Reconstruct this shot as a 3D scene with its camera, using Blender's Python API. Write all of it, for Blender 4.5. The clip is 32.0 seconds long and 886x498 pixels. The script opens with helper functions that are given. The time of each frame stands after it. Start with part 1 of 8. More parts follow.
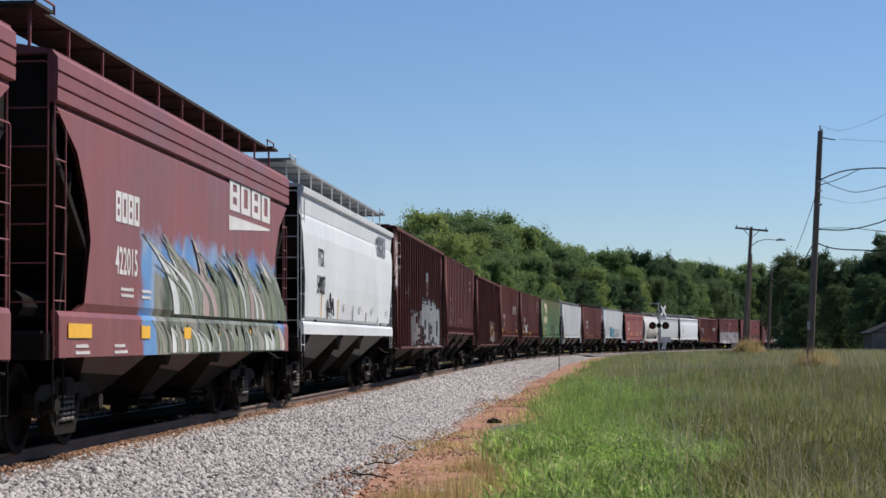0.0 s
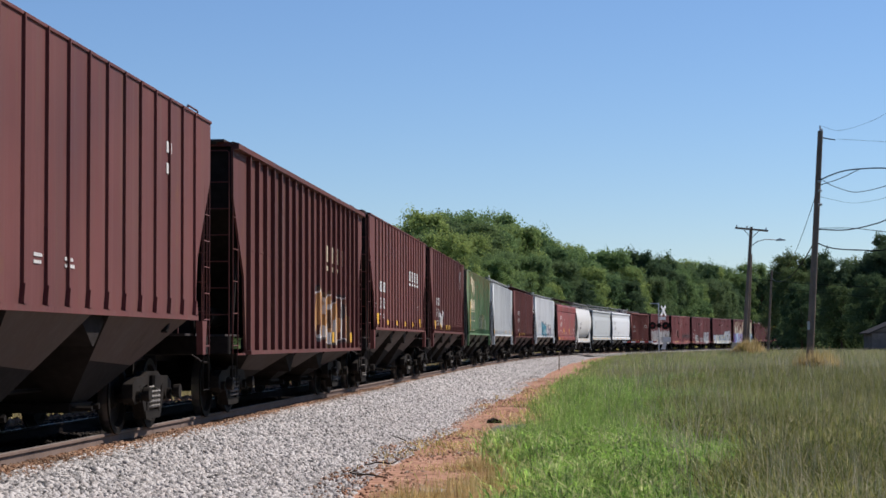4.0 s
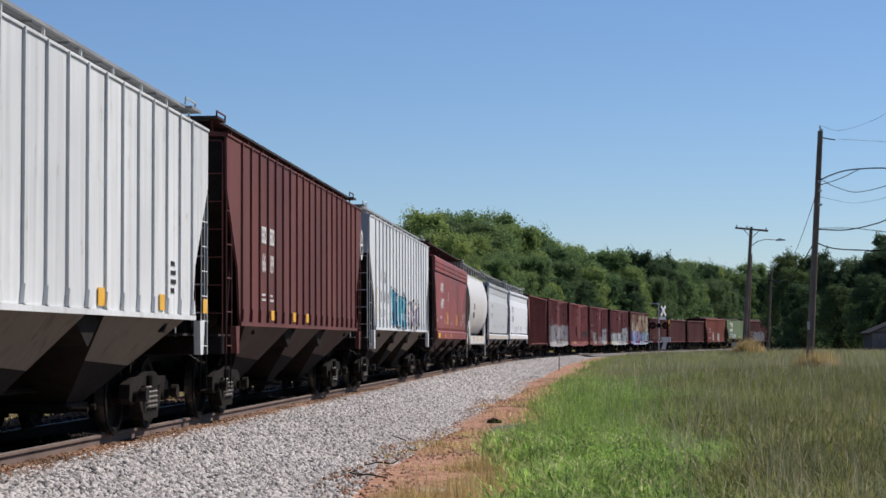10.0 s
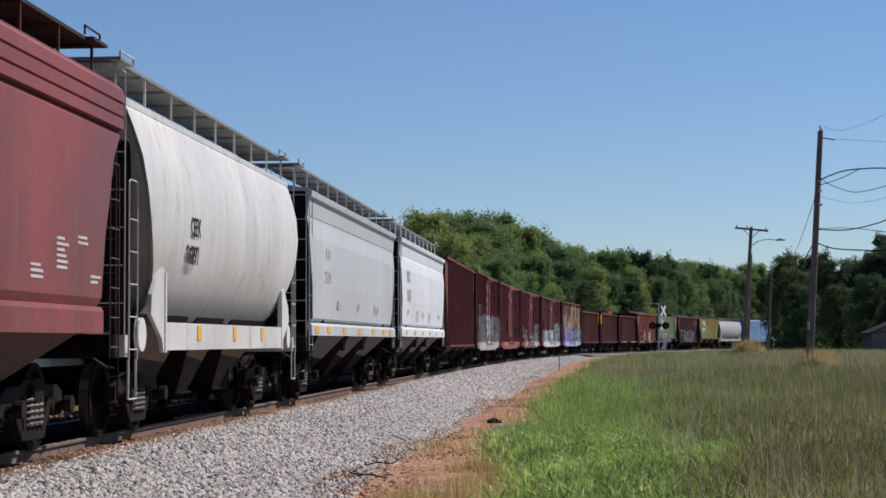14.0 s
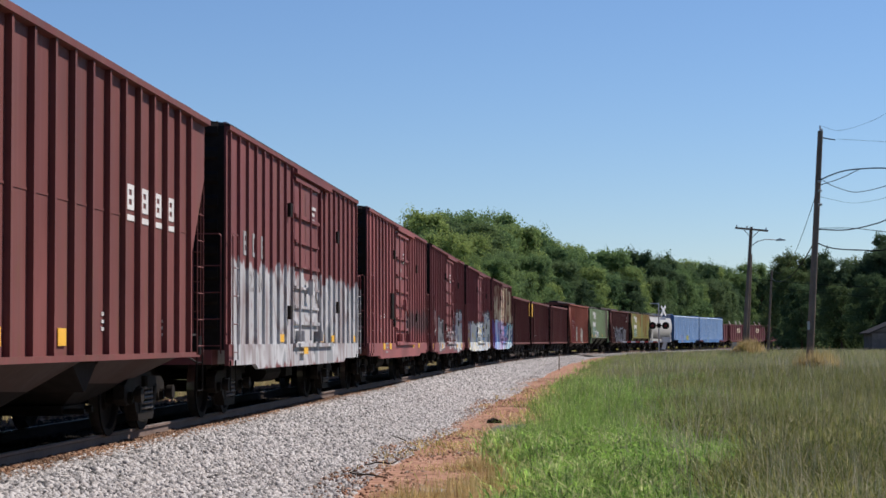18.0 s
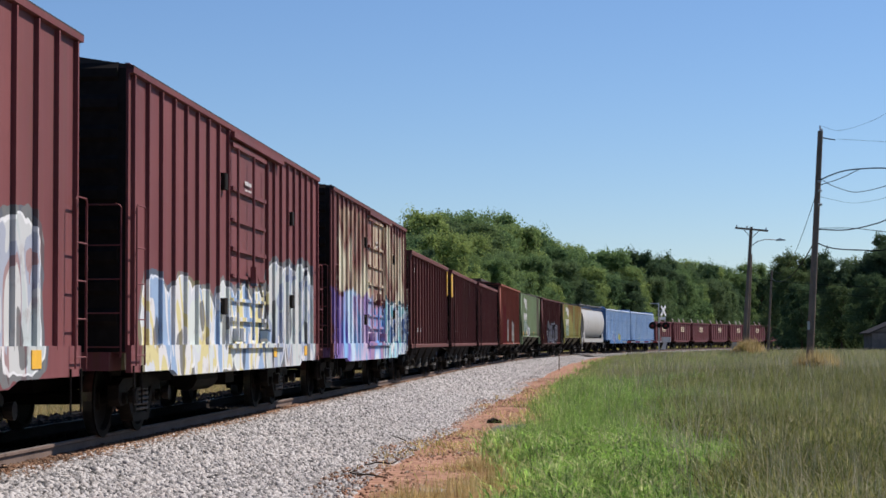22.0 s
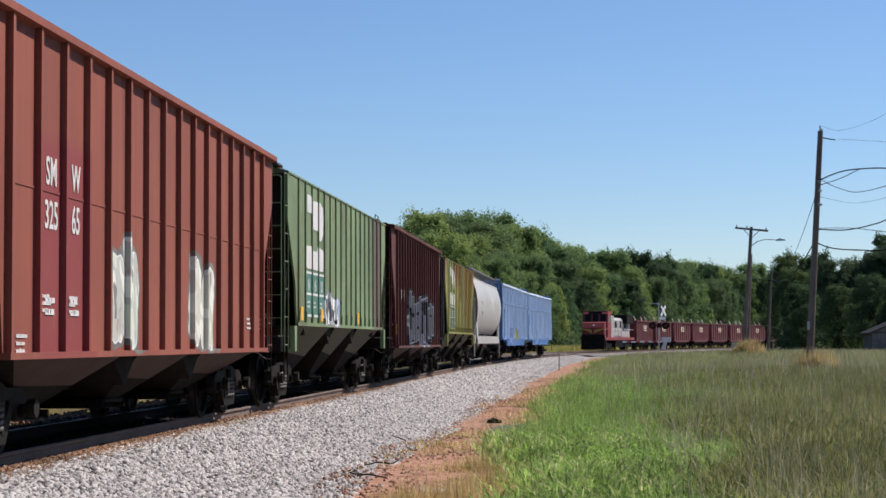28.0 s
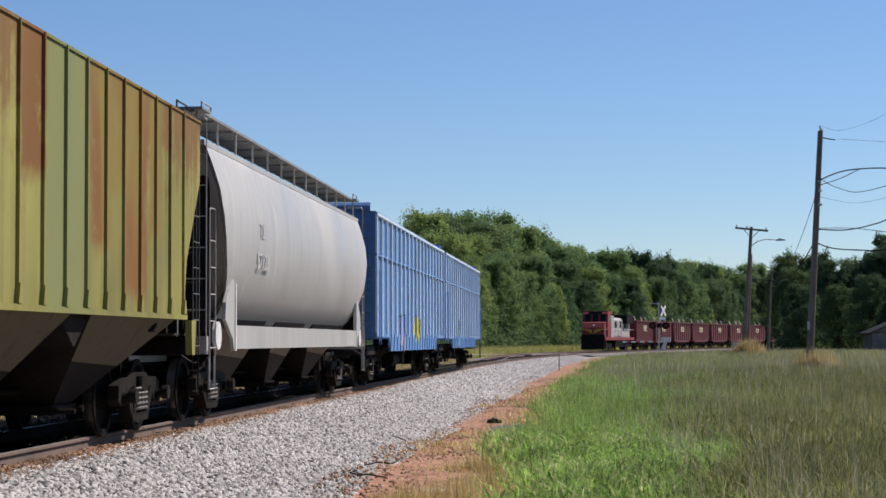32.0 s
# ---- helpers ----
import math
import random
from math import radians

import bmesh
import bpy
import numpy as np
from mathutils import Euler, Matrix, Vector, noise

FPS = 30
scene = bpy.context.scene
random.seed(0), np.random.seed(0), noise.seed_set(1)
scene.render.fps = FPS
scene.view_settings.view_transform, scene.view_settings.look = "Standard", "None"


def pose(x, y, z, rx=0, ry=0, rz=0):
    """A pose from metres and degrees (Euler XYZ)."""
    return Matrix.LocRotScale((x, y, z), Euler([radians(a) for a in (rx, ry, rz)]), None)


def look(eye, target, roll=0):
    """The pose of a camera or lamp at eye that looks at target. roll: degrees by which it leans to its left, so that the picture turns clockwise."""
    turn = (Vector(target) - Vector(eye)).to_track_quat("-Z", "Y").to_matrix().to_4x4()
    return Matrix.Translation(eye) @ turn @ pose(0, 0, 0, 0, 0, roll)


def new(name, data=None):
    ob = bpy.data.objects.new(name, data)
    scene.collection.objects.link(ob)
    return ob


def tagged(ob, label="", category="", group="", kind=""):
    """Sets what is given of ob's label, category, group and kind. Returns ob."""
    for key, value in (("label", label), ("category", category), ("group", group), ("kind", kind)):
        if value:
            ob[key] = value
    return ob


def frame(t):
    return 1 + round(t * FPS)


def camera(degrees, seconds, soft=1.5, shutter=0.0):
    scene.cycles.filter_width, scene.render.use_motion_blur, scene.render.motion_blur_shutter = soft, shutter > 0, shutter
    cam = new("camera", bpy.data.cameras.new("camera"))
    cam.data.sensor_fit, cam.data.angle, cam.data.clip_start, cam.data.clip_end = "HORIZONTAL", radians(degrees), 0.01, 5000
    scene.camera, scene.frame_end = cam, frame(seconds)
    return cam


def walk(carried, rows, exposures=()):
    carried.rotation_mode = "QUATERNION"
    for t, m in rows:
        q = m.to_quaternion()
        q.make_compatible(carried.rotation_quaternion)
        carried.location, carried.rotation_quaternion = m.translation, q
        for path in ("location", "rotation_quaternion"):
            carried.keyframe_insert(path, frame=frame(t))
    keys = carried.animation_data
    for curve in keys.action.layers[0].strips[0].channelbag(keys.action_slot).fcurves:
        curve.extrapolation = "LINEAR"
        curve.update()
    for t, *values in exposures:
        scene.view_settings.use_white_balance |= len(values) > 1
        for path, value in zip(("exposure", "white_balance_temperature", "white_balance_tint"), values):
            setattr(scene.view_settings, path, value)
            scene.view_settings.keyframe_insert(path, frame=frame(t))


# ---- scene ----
cam = camera(26.737, 32.0, soft=1.6)
EYE = Vector((0, 0, 1.145))
AIM = EYE + Vector((0, math.cos(radians(2.849)), math.sin(radians(2.849))))
walk(cam, [(0, look(EYE, AIM, -0.244)), (32, look(EYE, AIM, -0.244))],
     [(t, e, 6600, 15) for t, e in ((0, 0.26), (1, 0.11), (2, 0.15), (3, 0.34), (6, 0.42), (8, 0.36), (10, 0.25), (12, 0.17), (13, 0.16), (14, 0.14), (17, 0.10), (18, 0.34), (22, 0.38), (25, 0.38), (29, 0.45), (31, 0.41), (32, 0.37))])

# ---- light: high summer sun from beyond the right, clear sky ----
SUN = Vector((0.55, 0.34, 0.79)).normalized()
world = bpy.data.worlds.new("sky")
scene.world = world
world.use_nodes = True
nt = world.node_tree
sky = nt.nodes.new("ShaderNodeTexSky")
sky.sky_type = "NISHITA"
sky.sun_disc = False
sky.sun_elevation = math.asin(SUN.z)
sky.sun_rotation = math.atan2(SUN.x, SUN.y)
sky.altitude = 2000
sky.air_density, sky.dust_density, sky.ozone_density = 1.3, 0.0, 9.0
nt.nodes["Background"].inputs["Strength"].default_value = 0.083
nt.links.new(sky.outputs[0], nt.nodes["Background"].inputs[0])
sun = new("sun", bpy.data.lights.new("sun", "SUN"))
sun.data.energy, sun.data.angle, sun.data.color = 5.0, radians(0.53), (1.0, 0.95, 0.87)
sun.matrix_world = look(SUN * 200, (0, 0, 0))

# ---- the railway line: curvature by arc length, s = 0 abeam of the eye ----
STEP = 1.0
S_AX = np.arange(-620, 760.5, STEP)
CURV = np.interp(S_AX, [-40, 0, 60, 120, 180, 240, 320, 420],
                 [0.0004, 0.00072, -0.00008, 0.00128, 0.00119, 0.00128, 0.0014, 0.0014])
HEADING = np.concatenate([[0], np.cumsum((CURV[1:] + CURV[:-1]) / 2 * STEP)])
ZERO = int(np.argmin(abs(S_AX)))
HEADING += 0.0630670 - HEADING[ZERO]
LINE_X = np.concatenate([[0], np.cumsum((np.sin(HEADING[1:]) + np.sin(HEADING[:-1])) / 2 * STEP)])
LINE_Y = np.concatenate([[0], np.cumsum((np.cos(HEADING[1:]) + np.cos(HEADING[:-1])) / 2 * STEP)])
LINE_X += -6.70694 * math.cos(0.063067) - LINE_X[ZERO]
LINE_Y += 6.70694 * math.sin(0.063067) - LINE_Y[ZERO]
SPEED, GAIN = 14.4902, 0.00335


def travel(t):
    """Metres the train has run between 16 s and t."""
    return SPEED * (t - 16) + 0.5 * GAIN * (t - 16) ** 2


def line(s, off=0.0, z=0.0):
    """The point at arc length s, off metres to the right of the track's centre."""
    a = np.interp(s, S_AX, HEADING)
    return Vector((float(np.interp(s, S_AX, LINE_X) + off * math.cos(a)), float(np.interp(s, S_AX, LINE_Y) - off * math.sin(a)), z))


def on_line(s, off=0.0, span=11.0):
    """Pose of a vehicle whose two pivots stand span apart, centred at s; local x runs up the line, -y to its right."""
    a, b = line(s - span / 2, off), line(s + span / 2, off)
    d = b - a
    m = (a + b) / 2
    return pose(m.x, m.y, 0, 0, 0, math.degrees(math.atan2(d.y, d.x)))


def siding_off(s):
    """How far the siding lies to the left of the main line."""
    u = min(max((s - 105) / 75, 0), 1)
    return -4.4 * u * u * (3 - 2 * u)


# ---- mesh builder ----
class Shape:
    def __init__(self):
        self.v, self.f, self.m = [], [], []

    def add(self, verts, faces, mi=0):
        n = len(self.v)
        self.v += [tuple(p) for p in verts]
        self.f += [tuple(i + n for i in f) for f in faces]
        self.m += [mi] * len(faces)
        return self

    def box(self, x0, x1, y0, y1, z0, z1, mi=0):
        return self.add([(x0, y0, z0), (x1, y0, z0), (x1, y1, z0), (x0, y1, z0), (x0, y0, z1), (x1, y0, z1), (x1, y1, z1), (x0, y1, z1)],
                        [(0, 3, 2, 1), (4, 5, 6, 7), (0, 1, 5, 4), (1, 2, 6, 5), (2, 3, 7, 6), (3, 0, 4, 7)], mi)

    def bevelled(self, x0, x1, y0, y1, z0, z1, c=0.01, mi=0):
        """A box whose edges along z are chamfered."""
        ring = [(x0 + c, y0), (x1 - c, y0), (x1, y0 + c), (x1, y1 - c), (x1 - c, y1), (x0 + c, y1), (x0, y1 - c), (x0, y0 + c)]
        return self.prism([(x, y) for x, y in ring], "z", z0, z1, mi)

    def prism(self, ring, axis, a, b, mi=0):
        """A ring of points in the plane across the axis, drawn out from a to b."""
        n = len(ring)
        put = {"x": lambda p, h: (h, p[0], p[1]), "y": lambda p, h: (p[0], h, p[1]), "z": lambda p, h: (p[0], p[1], h)}[axis]
        return self.add([put(p, a) for p in ring] + [put(p, b) for p in ring],
                        [tuple(range(n))[::-1], tuple(range(n, 2 * n))] + [(i, (i + 1) % n, n + (i + 1) % n, n + i) for i in range(n)], mi)

    def rod(self, p, q, r, n=6, r2=None, mi=0):
        p, q = Vector(p), Vector(q)
        d = (q - p).normalized()
        u = d.orthogonal().normalized()
        w = d.cross(u)
        r2 = r if r2 is None else r2
        ring = [(math.cos(2 * math.pi * i / n), math.sin(2 * math.pi * i / n)) for i in range(n)]
        return self.add([p + (u * c + w * s) * r for c, s in ring] + [q + (u * c + w * s) * r2 for c, s in ring],
                        [tuple(range(n))[::-1], tuple(range(n, 2 * n))] + [(i, (i + 1) % n, n + (i + 1) % n, n + i) for i in range(n)], mi)

    def tube(self, points, r, n=6, mi=0):
        """One bent round bar through the points."""
        pts = [Vector(p) for p in points]
        vs, fs, u = [], [], None
        for i, p in enumerate(pts):
            d = (pts[min(i + 1, len(pts) - 1)] - pts[max(i - 1, 0)]).normalized()
            u = d.orthogonal().normalized() if u is None else (u - d * u.dot(d)).normalized()
            w = d.cross(u)
            vs += [p + (u * math.cos(2 * math.pi * k / n) + w * math.sin(2 * math.pi * k / n)) * r for k in range(n)]
        for i in range(len(pts) - 1):
            fs += [(i * n + k, i * n + (k + 1) % n, (i + 1) * n + (k + 1) % n, (i + 1) * n + k) for k in range(n)]
        fs += [tuple(range(n))[::-1], tuple(range((len(pts) - 1) * n, len(pts) * n))]
        return self.add(vs, fs, mi)

    def turned(self, profile, axis_y0=0.0, n=20, mi=0):
        """A body turned about the y axis from (y, radius) pairs."""
        vs, fs = [], []
        for y, r in profile:
            vs += [(r * math.cos(2 * math.pi * i / n), axis_y0 + y, r * math.sin(2 * math.pi * i / n)) for i in range(n)]
        for k in range(len(profile) - 1):
            fs += [(k * n + i, k * n + (i + 1) % n, (k + 1) * n + (i + 1) % n, (k + 1) * n + i) for i in range(n)]
        fs += [tuple(range(n)), tuple(range((len(profile) - 1) * n, len(profile) * n))[::-1]]
        return self.add(vs, fs, mi)

    def sheet(self, rows, mi=0):
        """A grid of points, as rows of equal length."""
        k = len(rows[0])
        return self.add([p for r in rows for p in r],
                        [(i * k + j, i * k + j + 1, (i + 1) * k + j + 1, (i + 1) * k + j) for i in range(len(rows) - 1) for j in range(k - 1)], mi)

    def mesh(self, name, mats, smooth=False, fix=True):
        me = bpy.data.meshes.new(name)
        me.from_pydata(self.v, [], self.f)
        for m in (mats if isinstance(mats, (list, tuple)) else [mats]):
            me.materials.append(m)
        if max(self.m, default=0):
            me.polygons.foreach_set("material_index", self.m)
        if smooth:
            me.polygons.foreach_set("use_smooth", [True] * len(me.polygons))
        if fix:
            bm = bmesh.new()
            bm.from_mesh(me)
            bmesh.ops.recalc_face_normals(bm, faces=bm.faces)
            bm.to_mesh(me)
            bm.free()
        me.update()
        return me


def part(name, shape, mats, parent=None, label="", at=None, smooth=False):
    """Links a shape, or a mesh, as one object under a thing or a part."""
    me = shape if isinstance(shape, bpy.types.Mesh) else shape.mesh(name, mats, smooth)
    ob = new(name, me)
    if parent:
        ob.parent = parent
    if at is not None:
        ob.matrix_basis = at
    if label:
        ob["label"] = label
    return ob


# ---- materials ----
def nodes_of(name):
    m = bpy.data.materials.new(name)
    m.use_nodes = True
    t = m.node_tree
    return m, t, t.nodes["Principled BSDF"]


def node(t, kind, **kw):
    n = t.nodes.new(kind)
    for k, v in kw.items():
        if k == "op":
            n.operation = v
        elif k == "obj":
            n.object = v
        else:
            n.inputs[k].default_value = v
    return n


def maths(t, op, a, b=None, c=None):
    n = t.nodes.new("ShaderNodeMath")
    n.operation = op
    for i, q in enumerate((a, b, c)):
        if q is None:
            continue
        if isinstance(q, (int, float)):
            n.inputs[i].default_value = q
        else:
            t.links.new(q, n.inputs[i])
    return n.outputs[0]


def mix(t, fac, a, b, how="MIX"):
    n = t.nodes.new("ShaderNodeMix")
    n.data_type, n.blend_type = "RGBA", how
    for i, q in ((0, fac), (6, a), (7, b)):
        if isinstance(q, (int, float)):
            n.inputs[i].default_value = q
        elif isinstance(q, tuple):
            n.inputs[i].default_value = (*q[:3], 1)
        else:
            t.links.new(q, n.inputs[i])
    return n.outputs[2]


def noise_tex(t, vec, scale, detail=4.0, rough=0.55, distort=0.0):
    n = t.nodes.new("ShaderNodeTexNoise")
    n.inputs["Scale"].default_value, n.inputs["Detail"].default_value = scale, detail
    n.inputs["Roughness"].default_value, n.inputs["Distortion"].default_value = rough, distort
    if vec is not None:
        t.links.new(vec, n.inputs["Vector"])
    return n


def ramp(t, fac, stops, hard=False):
    n = t.nodes.new("ShaderNodeValToRGB")
    n.color_ramp.interpolation = "CONSTANT" if hard else "LINEAR"
    els = n.color_ramp.elements
    while len(els) < len(stops):
        els.new(0.5)
    for e, (pos, col) in zip(els, stops):
        e.position = pos
        e.color = (*col, 1) if isinstance(col, tuple) else (col, col, col, 1)
    t.links.new(fac, n.inputs[0])
    return n.outputs[0]


def stretch(t, vec, sx, sy, sz):
    n = t.nodes.new("ShaderNodeMapping")
    n.inputs["Scale"].default_value = (sx, sy, sz)
    t.links.new(vec, n.inputs[0])
    return n.outputs[0]


def relief(t, bsdf, height, strength=0.3, dist=0.01):
    n = t.nodes.new("ShaderNodeBump")
    n.inputs["Strength"].default_value, n.inputs["Distance"].default_value = strength, dist
    t.links.new(height, n.inputs["Height"])
    t.links.new(n.outputs[0], bsdf.inputs["Normal"])


def plain(name, col, rough=0.6, metal=0.0, vary=0.25, scale=6.0, bump=0.15):
    """A simple worn surface: two scales of variation and a fine relief."""
    m, t, b = nodes_of(name)
    co = t.nodes.new("ShaderNodeTexCoord").outputs["Object"]
    big, fine = noise_tex(t, co, scale * 0.25, 3), noise_tex(t, co, scale * 4, 5)
    f = maths(t, "ADD", maths(t, "MULTIPLY", big.outputs[0], 0.6), maths(t, "MULTIPLY", fine.outputs[0], 0.4))
    dark, light = tuple(c * (1 - vary) for c in col), tuple(min(1, c * (1 + vary)) for c in col)
    t.links.new(ramp(t, f, [(0.3, dark), (0.7, light)]), b.inputs["Base Color"])
    b.inputs["Roughness"].default_value, b.inputs["Metallic"].default_value = rough, metal
    if max(col) < 0.06 or rough > 0.75:
        b.inputs["Specular IOR Level"].default_value = 0.04
    relief(t, b, fine.outputs[0], bump, 0.004)
    return m


mark_at = [0.0]    # where the painted marks' origin lies along the car that is being built


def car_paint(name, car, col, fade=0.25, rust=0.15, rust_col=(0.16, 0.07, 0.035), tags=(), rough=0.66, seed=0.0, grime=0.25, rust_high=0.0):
    """Weathered paint in the car's own space: sun fade, streaks down the side, rust, sprayed writing.
    tags: (x0, x1, z0, z1, palette, letters per metre, ragged edge, slant) on the -y side."""
    m, t, b = nodes_of(name)
    col = (col[0] * 0.745, col[1] * 0.69, col[2] * 0.80) if max(col) < 0.35 and col[0] > 1.6 * col[1] else tuple(c * 0.88 for c in col)
    b.inputs["Specular IOR Level"].default_value = 0.2
    tc = t.nodes.new("ShaderNodeTexCoord")
    tc.object = car
    co0 = tc.outputs["Object"]
    shift = t.nodes.new("ShaderNodeVectorMath")
    shift.inputs[1].default_value = (seed * 7.3, seed * 3.1, 0)
    t.links.new(co0, shift.inputs[0])
    co = shift.outputs[0]
    fade_n = noise_tex(t, stretch(t, co, 0.5, 0.5, 0.35), 1.0, 4)
    streak = noise_tex(t, stretch(t, co, 5.0, 5.0, 0.22), 1.0, 5, 0.6)
    spot = noise_tex(t, co, 3.0, 6, 0.65)
    light = tuple(min(1, c * (1 + fade) + 0.02 * fade) for c in col)
    dark = tuple(c * (1 - fade * 0.6) for c in col)
    c1 = ramp(t, fade_n.outputs[0], [(0.3, dark), (0.68, light)])
    dust = noise_tex(t, stretch(t, co, 7.0, 7.0, 0.16), 1.0, 5, 0.7)
    c1 = mix(t, maths(t, "MULTIPLY", ramp(t, dust.outputs[0], [(0.50, 0.0), (0.74, 1.0)]), 0.42), c1, tuple(min(1, c * 1.35 + 0.035) for c in col))
    c1 = mix(t, maths(t, "MULTIPLY", ramp(t, spot.outputs[0], [(0.52, 0.0), (0.70, 1.0)]), 0.30), c1, dark)
    gr = ramp(t, streak.outputs[0], [(0.46, 0.0), (0.72, 1.0)])
    c2 = mix(t, maths(t, "MULTIPLY", gr, grime), c1, (0.10, 0.075, 0.06))
    rust_n = maths(t, "ADD", maths(t, "MULTIPLY", streak.outputs[0], 0.5), maths(t, "MULTIPLY", spot.outputs[0], 0.5))
    if rust_high:
        zz = t.nodes.new("ShaderNodeSeparateXYZ")
        t.links.new(co0, zz.inputs[0])
        rust_n = maths(t, "ADD", rust_n, maths(t, "MULTIPLY", maths(t, "SUBTRACT", zz.outputs[2], 3.1), rust_high))
    rs = ramp(t, rust_n, [(0.62 - rust * 0.35, 0.0), (0.70 - rust * 0.2, 1.0)])
    c3 = mix(t, maths(t, "MULTIPLY", rs, min(1.0, 0.35 + rust)), c2, rust_col)
    if tags:
        sep = t.nodes.new("ShaderNodeSeparateXYZ")
        t.links.new(co0, sep.inputs[0])
        X, Y, Z = maths(t, "SUBTRACT", sep.outputs[0], mark_at[0]), sep.outputs[1], sep.outputs[2]
        near = maths(t, "LESS_THAN", Y, -1.2)
        for k, (x0, x1, z0, z1, palette, freq, ragged, slant) in enumerate(tags):
            edge = noise_tex(t, stretch(t, co, 1.0, 0.0, 0.25 if freq >= 0.65 else 0.8), 2.2, 4, 0.6)
            e = maths(t, "MULTIPLY", maths(t, "SUBTRACT", edge.outputs[0], 0.5), ragged * 3.0)
            dx = maths(t, "SUBTRACT", maths(t, "ABSOLUTE", maths(t, "SUBTRACT", X, (x0 + x1) / 2)), (x1 - x0) / 2)
            dz = maths(t, "SUBTRACT", maths(t, "ABSOLUTE", maths(t, "SUBTRACT", Z, (z0 + z1) / 2)), (z1 - z0) / 2)
            d = maths(t, "ADD", maths(t, "MAXIMUM", dx, dz), e)
            msk = maths(t, "MULTIPLY", near, ramp(t, d, [(0.0, 1.0), (0.22 if freq < 0.65 else 0.06, 0.0)]))
            comb = t.nodes.new("ShaderNodeCombineXYZ")
            t.links.new(maths(t, "ADD", maths(t, "MULTIPLY", X, freq), maths(t, "MULTIPLY", Z, slant * freq)), comb.inputs[0])
            t.links.new(maths(t, "MULTIPLY", Z, freq * 0.45), comb.inputs[1])
            comb.inputs[2].default_value = 3.7 * k + seed
            letters = noise_tex(t, comb.outputs[0], 1.0, 1.5, 0.4, 1.1)
            n = len(palette)
            stops = [(0.30 + 0.40 * i / n, palette[i]) for i in range(n)]
            stops[0] = (0.0, palette[0])
            gc = ramp(t, letters.outputs[0], stops, freq >= 0.8)
            if freq >= 0.8:
                # fat rounded letters side by side, each with an inner gap, an ink outline and a pale edge
                rg = random.Random(int(seed * 100) + 31 * k)
                wob = noise_tex(t, stretch(t, co, 1.0, 0.0, 1.0), 1.6, 2, 0.5)
                wv = t.nodes.new("ShaderNodeSeparateColor")
                t.links.new(wob.outputs["Color"], wv.inputs[0])
                XW = maths(t, "ADD", X, maths(t, "MULTIPLY", maths(t, "SUBTRACT", wv.outputs[0], 0.5), 0.55))
                ZW = maths(t, "ADD", Z, maths(t, "MULTIPLY", maths(t, "SUBTRACT", wv.outputs[1], 0.5), 0.55))
                count = max(2, min(9, round((x1 - x0) / (1.0 * (z1 - z0)))))
                step = (x1 - x0) / count
                best, gaps = None, None
                for q in range(count):
                    cx, cz = x0 + step * (q + 0.5), (z0 + z1) / 2 + rg.uniform(-0.06, 0.06)
                    rx, rz, ln = step * rg.uniform(0.47, 0.60), (z1 - z0) / 2 * rg.uniform(0.9, 1.08), rg.uniform(-0.25, 0.25)
                    w = maths(t, "MULTIPLY", maths(t, "SUBTRACT", ZW, cz), 1 / rz)
                    u = maths(t, "ADD", maths(t, "MULTIPLY", maths(t, "SUBTRACT", XW, cx), 1 / rx), maths(t, "MULTIPLY", w, ln))
                    d4 = maths(t, "ADD", maths(t, "POWER", maths(t, "ABSOLUTE", u), 3.5), maths(t, "POWER", maths(t, "ABSOLUTE", w), 4.5))
                    hx, hz, hw_, hh = rg.uniform(-0.25, 0.3), rg.choice((-0.45, 0.0, 0.35)), rg.uniform(0.13, 0.24), rg.uniform(0.25, 0.55)
                    e1 = maths(t, "MULTIPLY", maths(t, "SUBTRACT", u, hx), 1 / hw_)
                    e2 = maths(t, "MULTIPLY", maths(t, "SUBTRACT", w, hz), 1 / hh)
                    hole = maths(t, "ADD", maths(t, "MULTIPLY", e1, e1), maths(t, "MULTIPLY", e2, e2))
                    best = d4 if best is None else maths(t, "MINIMUM", best, d4)
                    gaps = hole if gaps is None else maths(t, "MINIMUM", gaps, hole)
                rim = ramp(t, maths(t, "MULTIPLY", best, 0.5), [(0.33, 0.0), (0.35, 1.0), (0.40, 1.0), (0.42, 0.0)])
                gc = mix(t, maths(t, "MULTIPLY", rim, 0.7), gc, (0.72, 0.73, 0.74))
                ink = maths(t, "MAXIMUM", maths(t, "GREATER_THAN", best, 0.83), maths(t, "LESS_THAN", gaps, 1.0))
                gc = mix(t, maths(t, "MULTIPLY", ink, 0.75), gc, (0.03, 0.03, 0.035))
                msk = maths(t, "MULTIPLY", near, maths(t, "LESS_THAN", best, 1.35))
            worn = maths(t, "MULTIPLY", msk, ramp(t, spot.outputs[0], [(0.30, 0.55), (0.42, 1.0)]))
            c3 = mix(t, worn, c3, gc)
    t.links.new(c3, b.inputs["Base Color"])
    t.links.new(ramp(t, fade_n.outputs[0], [(0.3, rough - 0.08), (0.7, rough + 0.18)]), b.inputs["Roughness"])
    relief(t, b, spot.outputs[0], 0.12, 0.01)
    return m


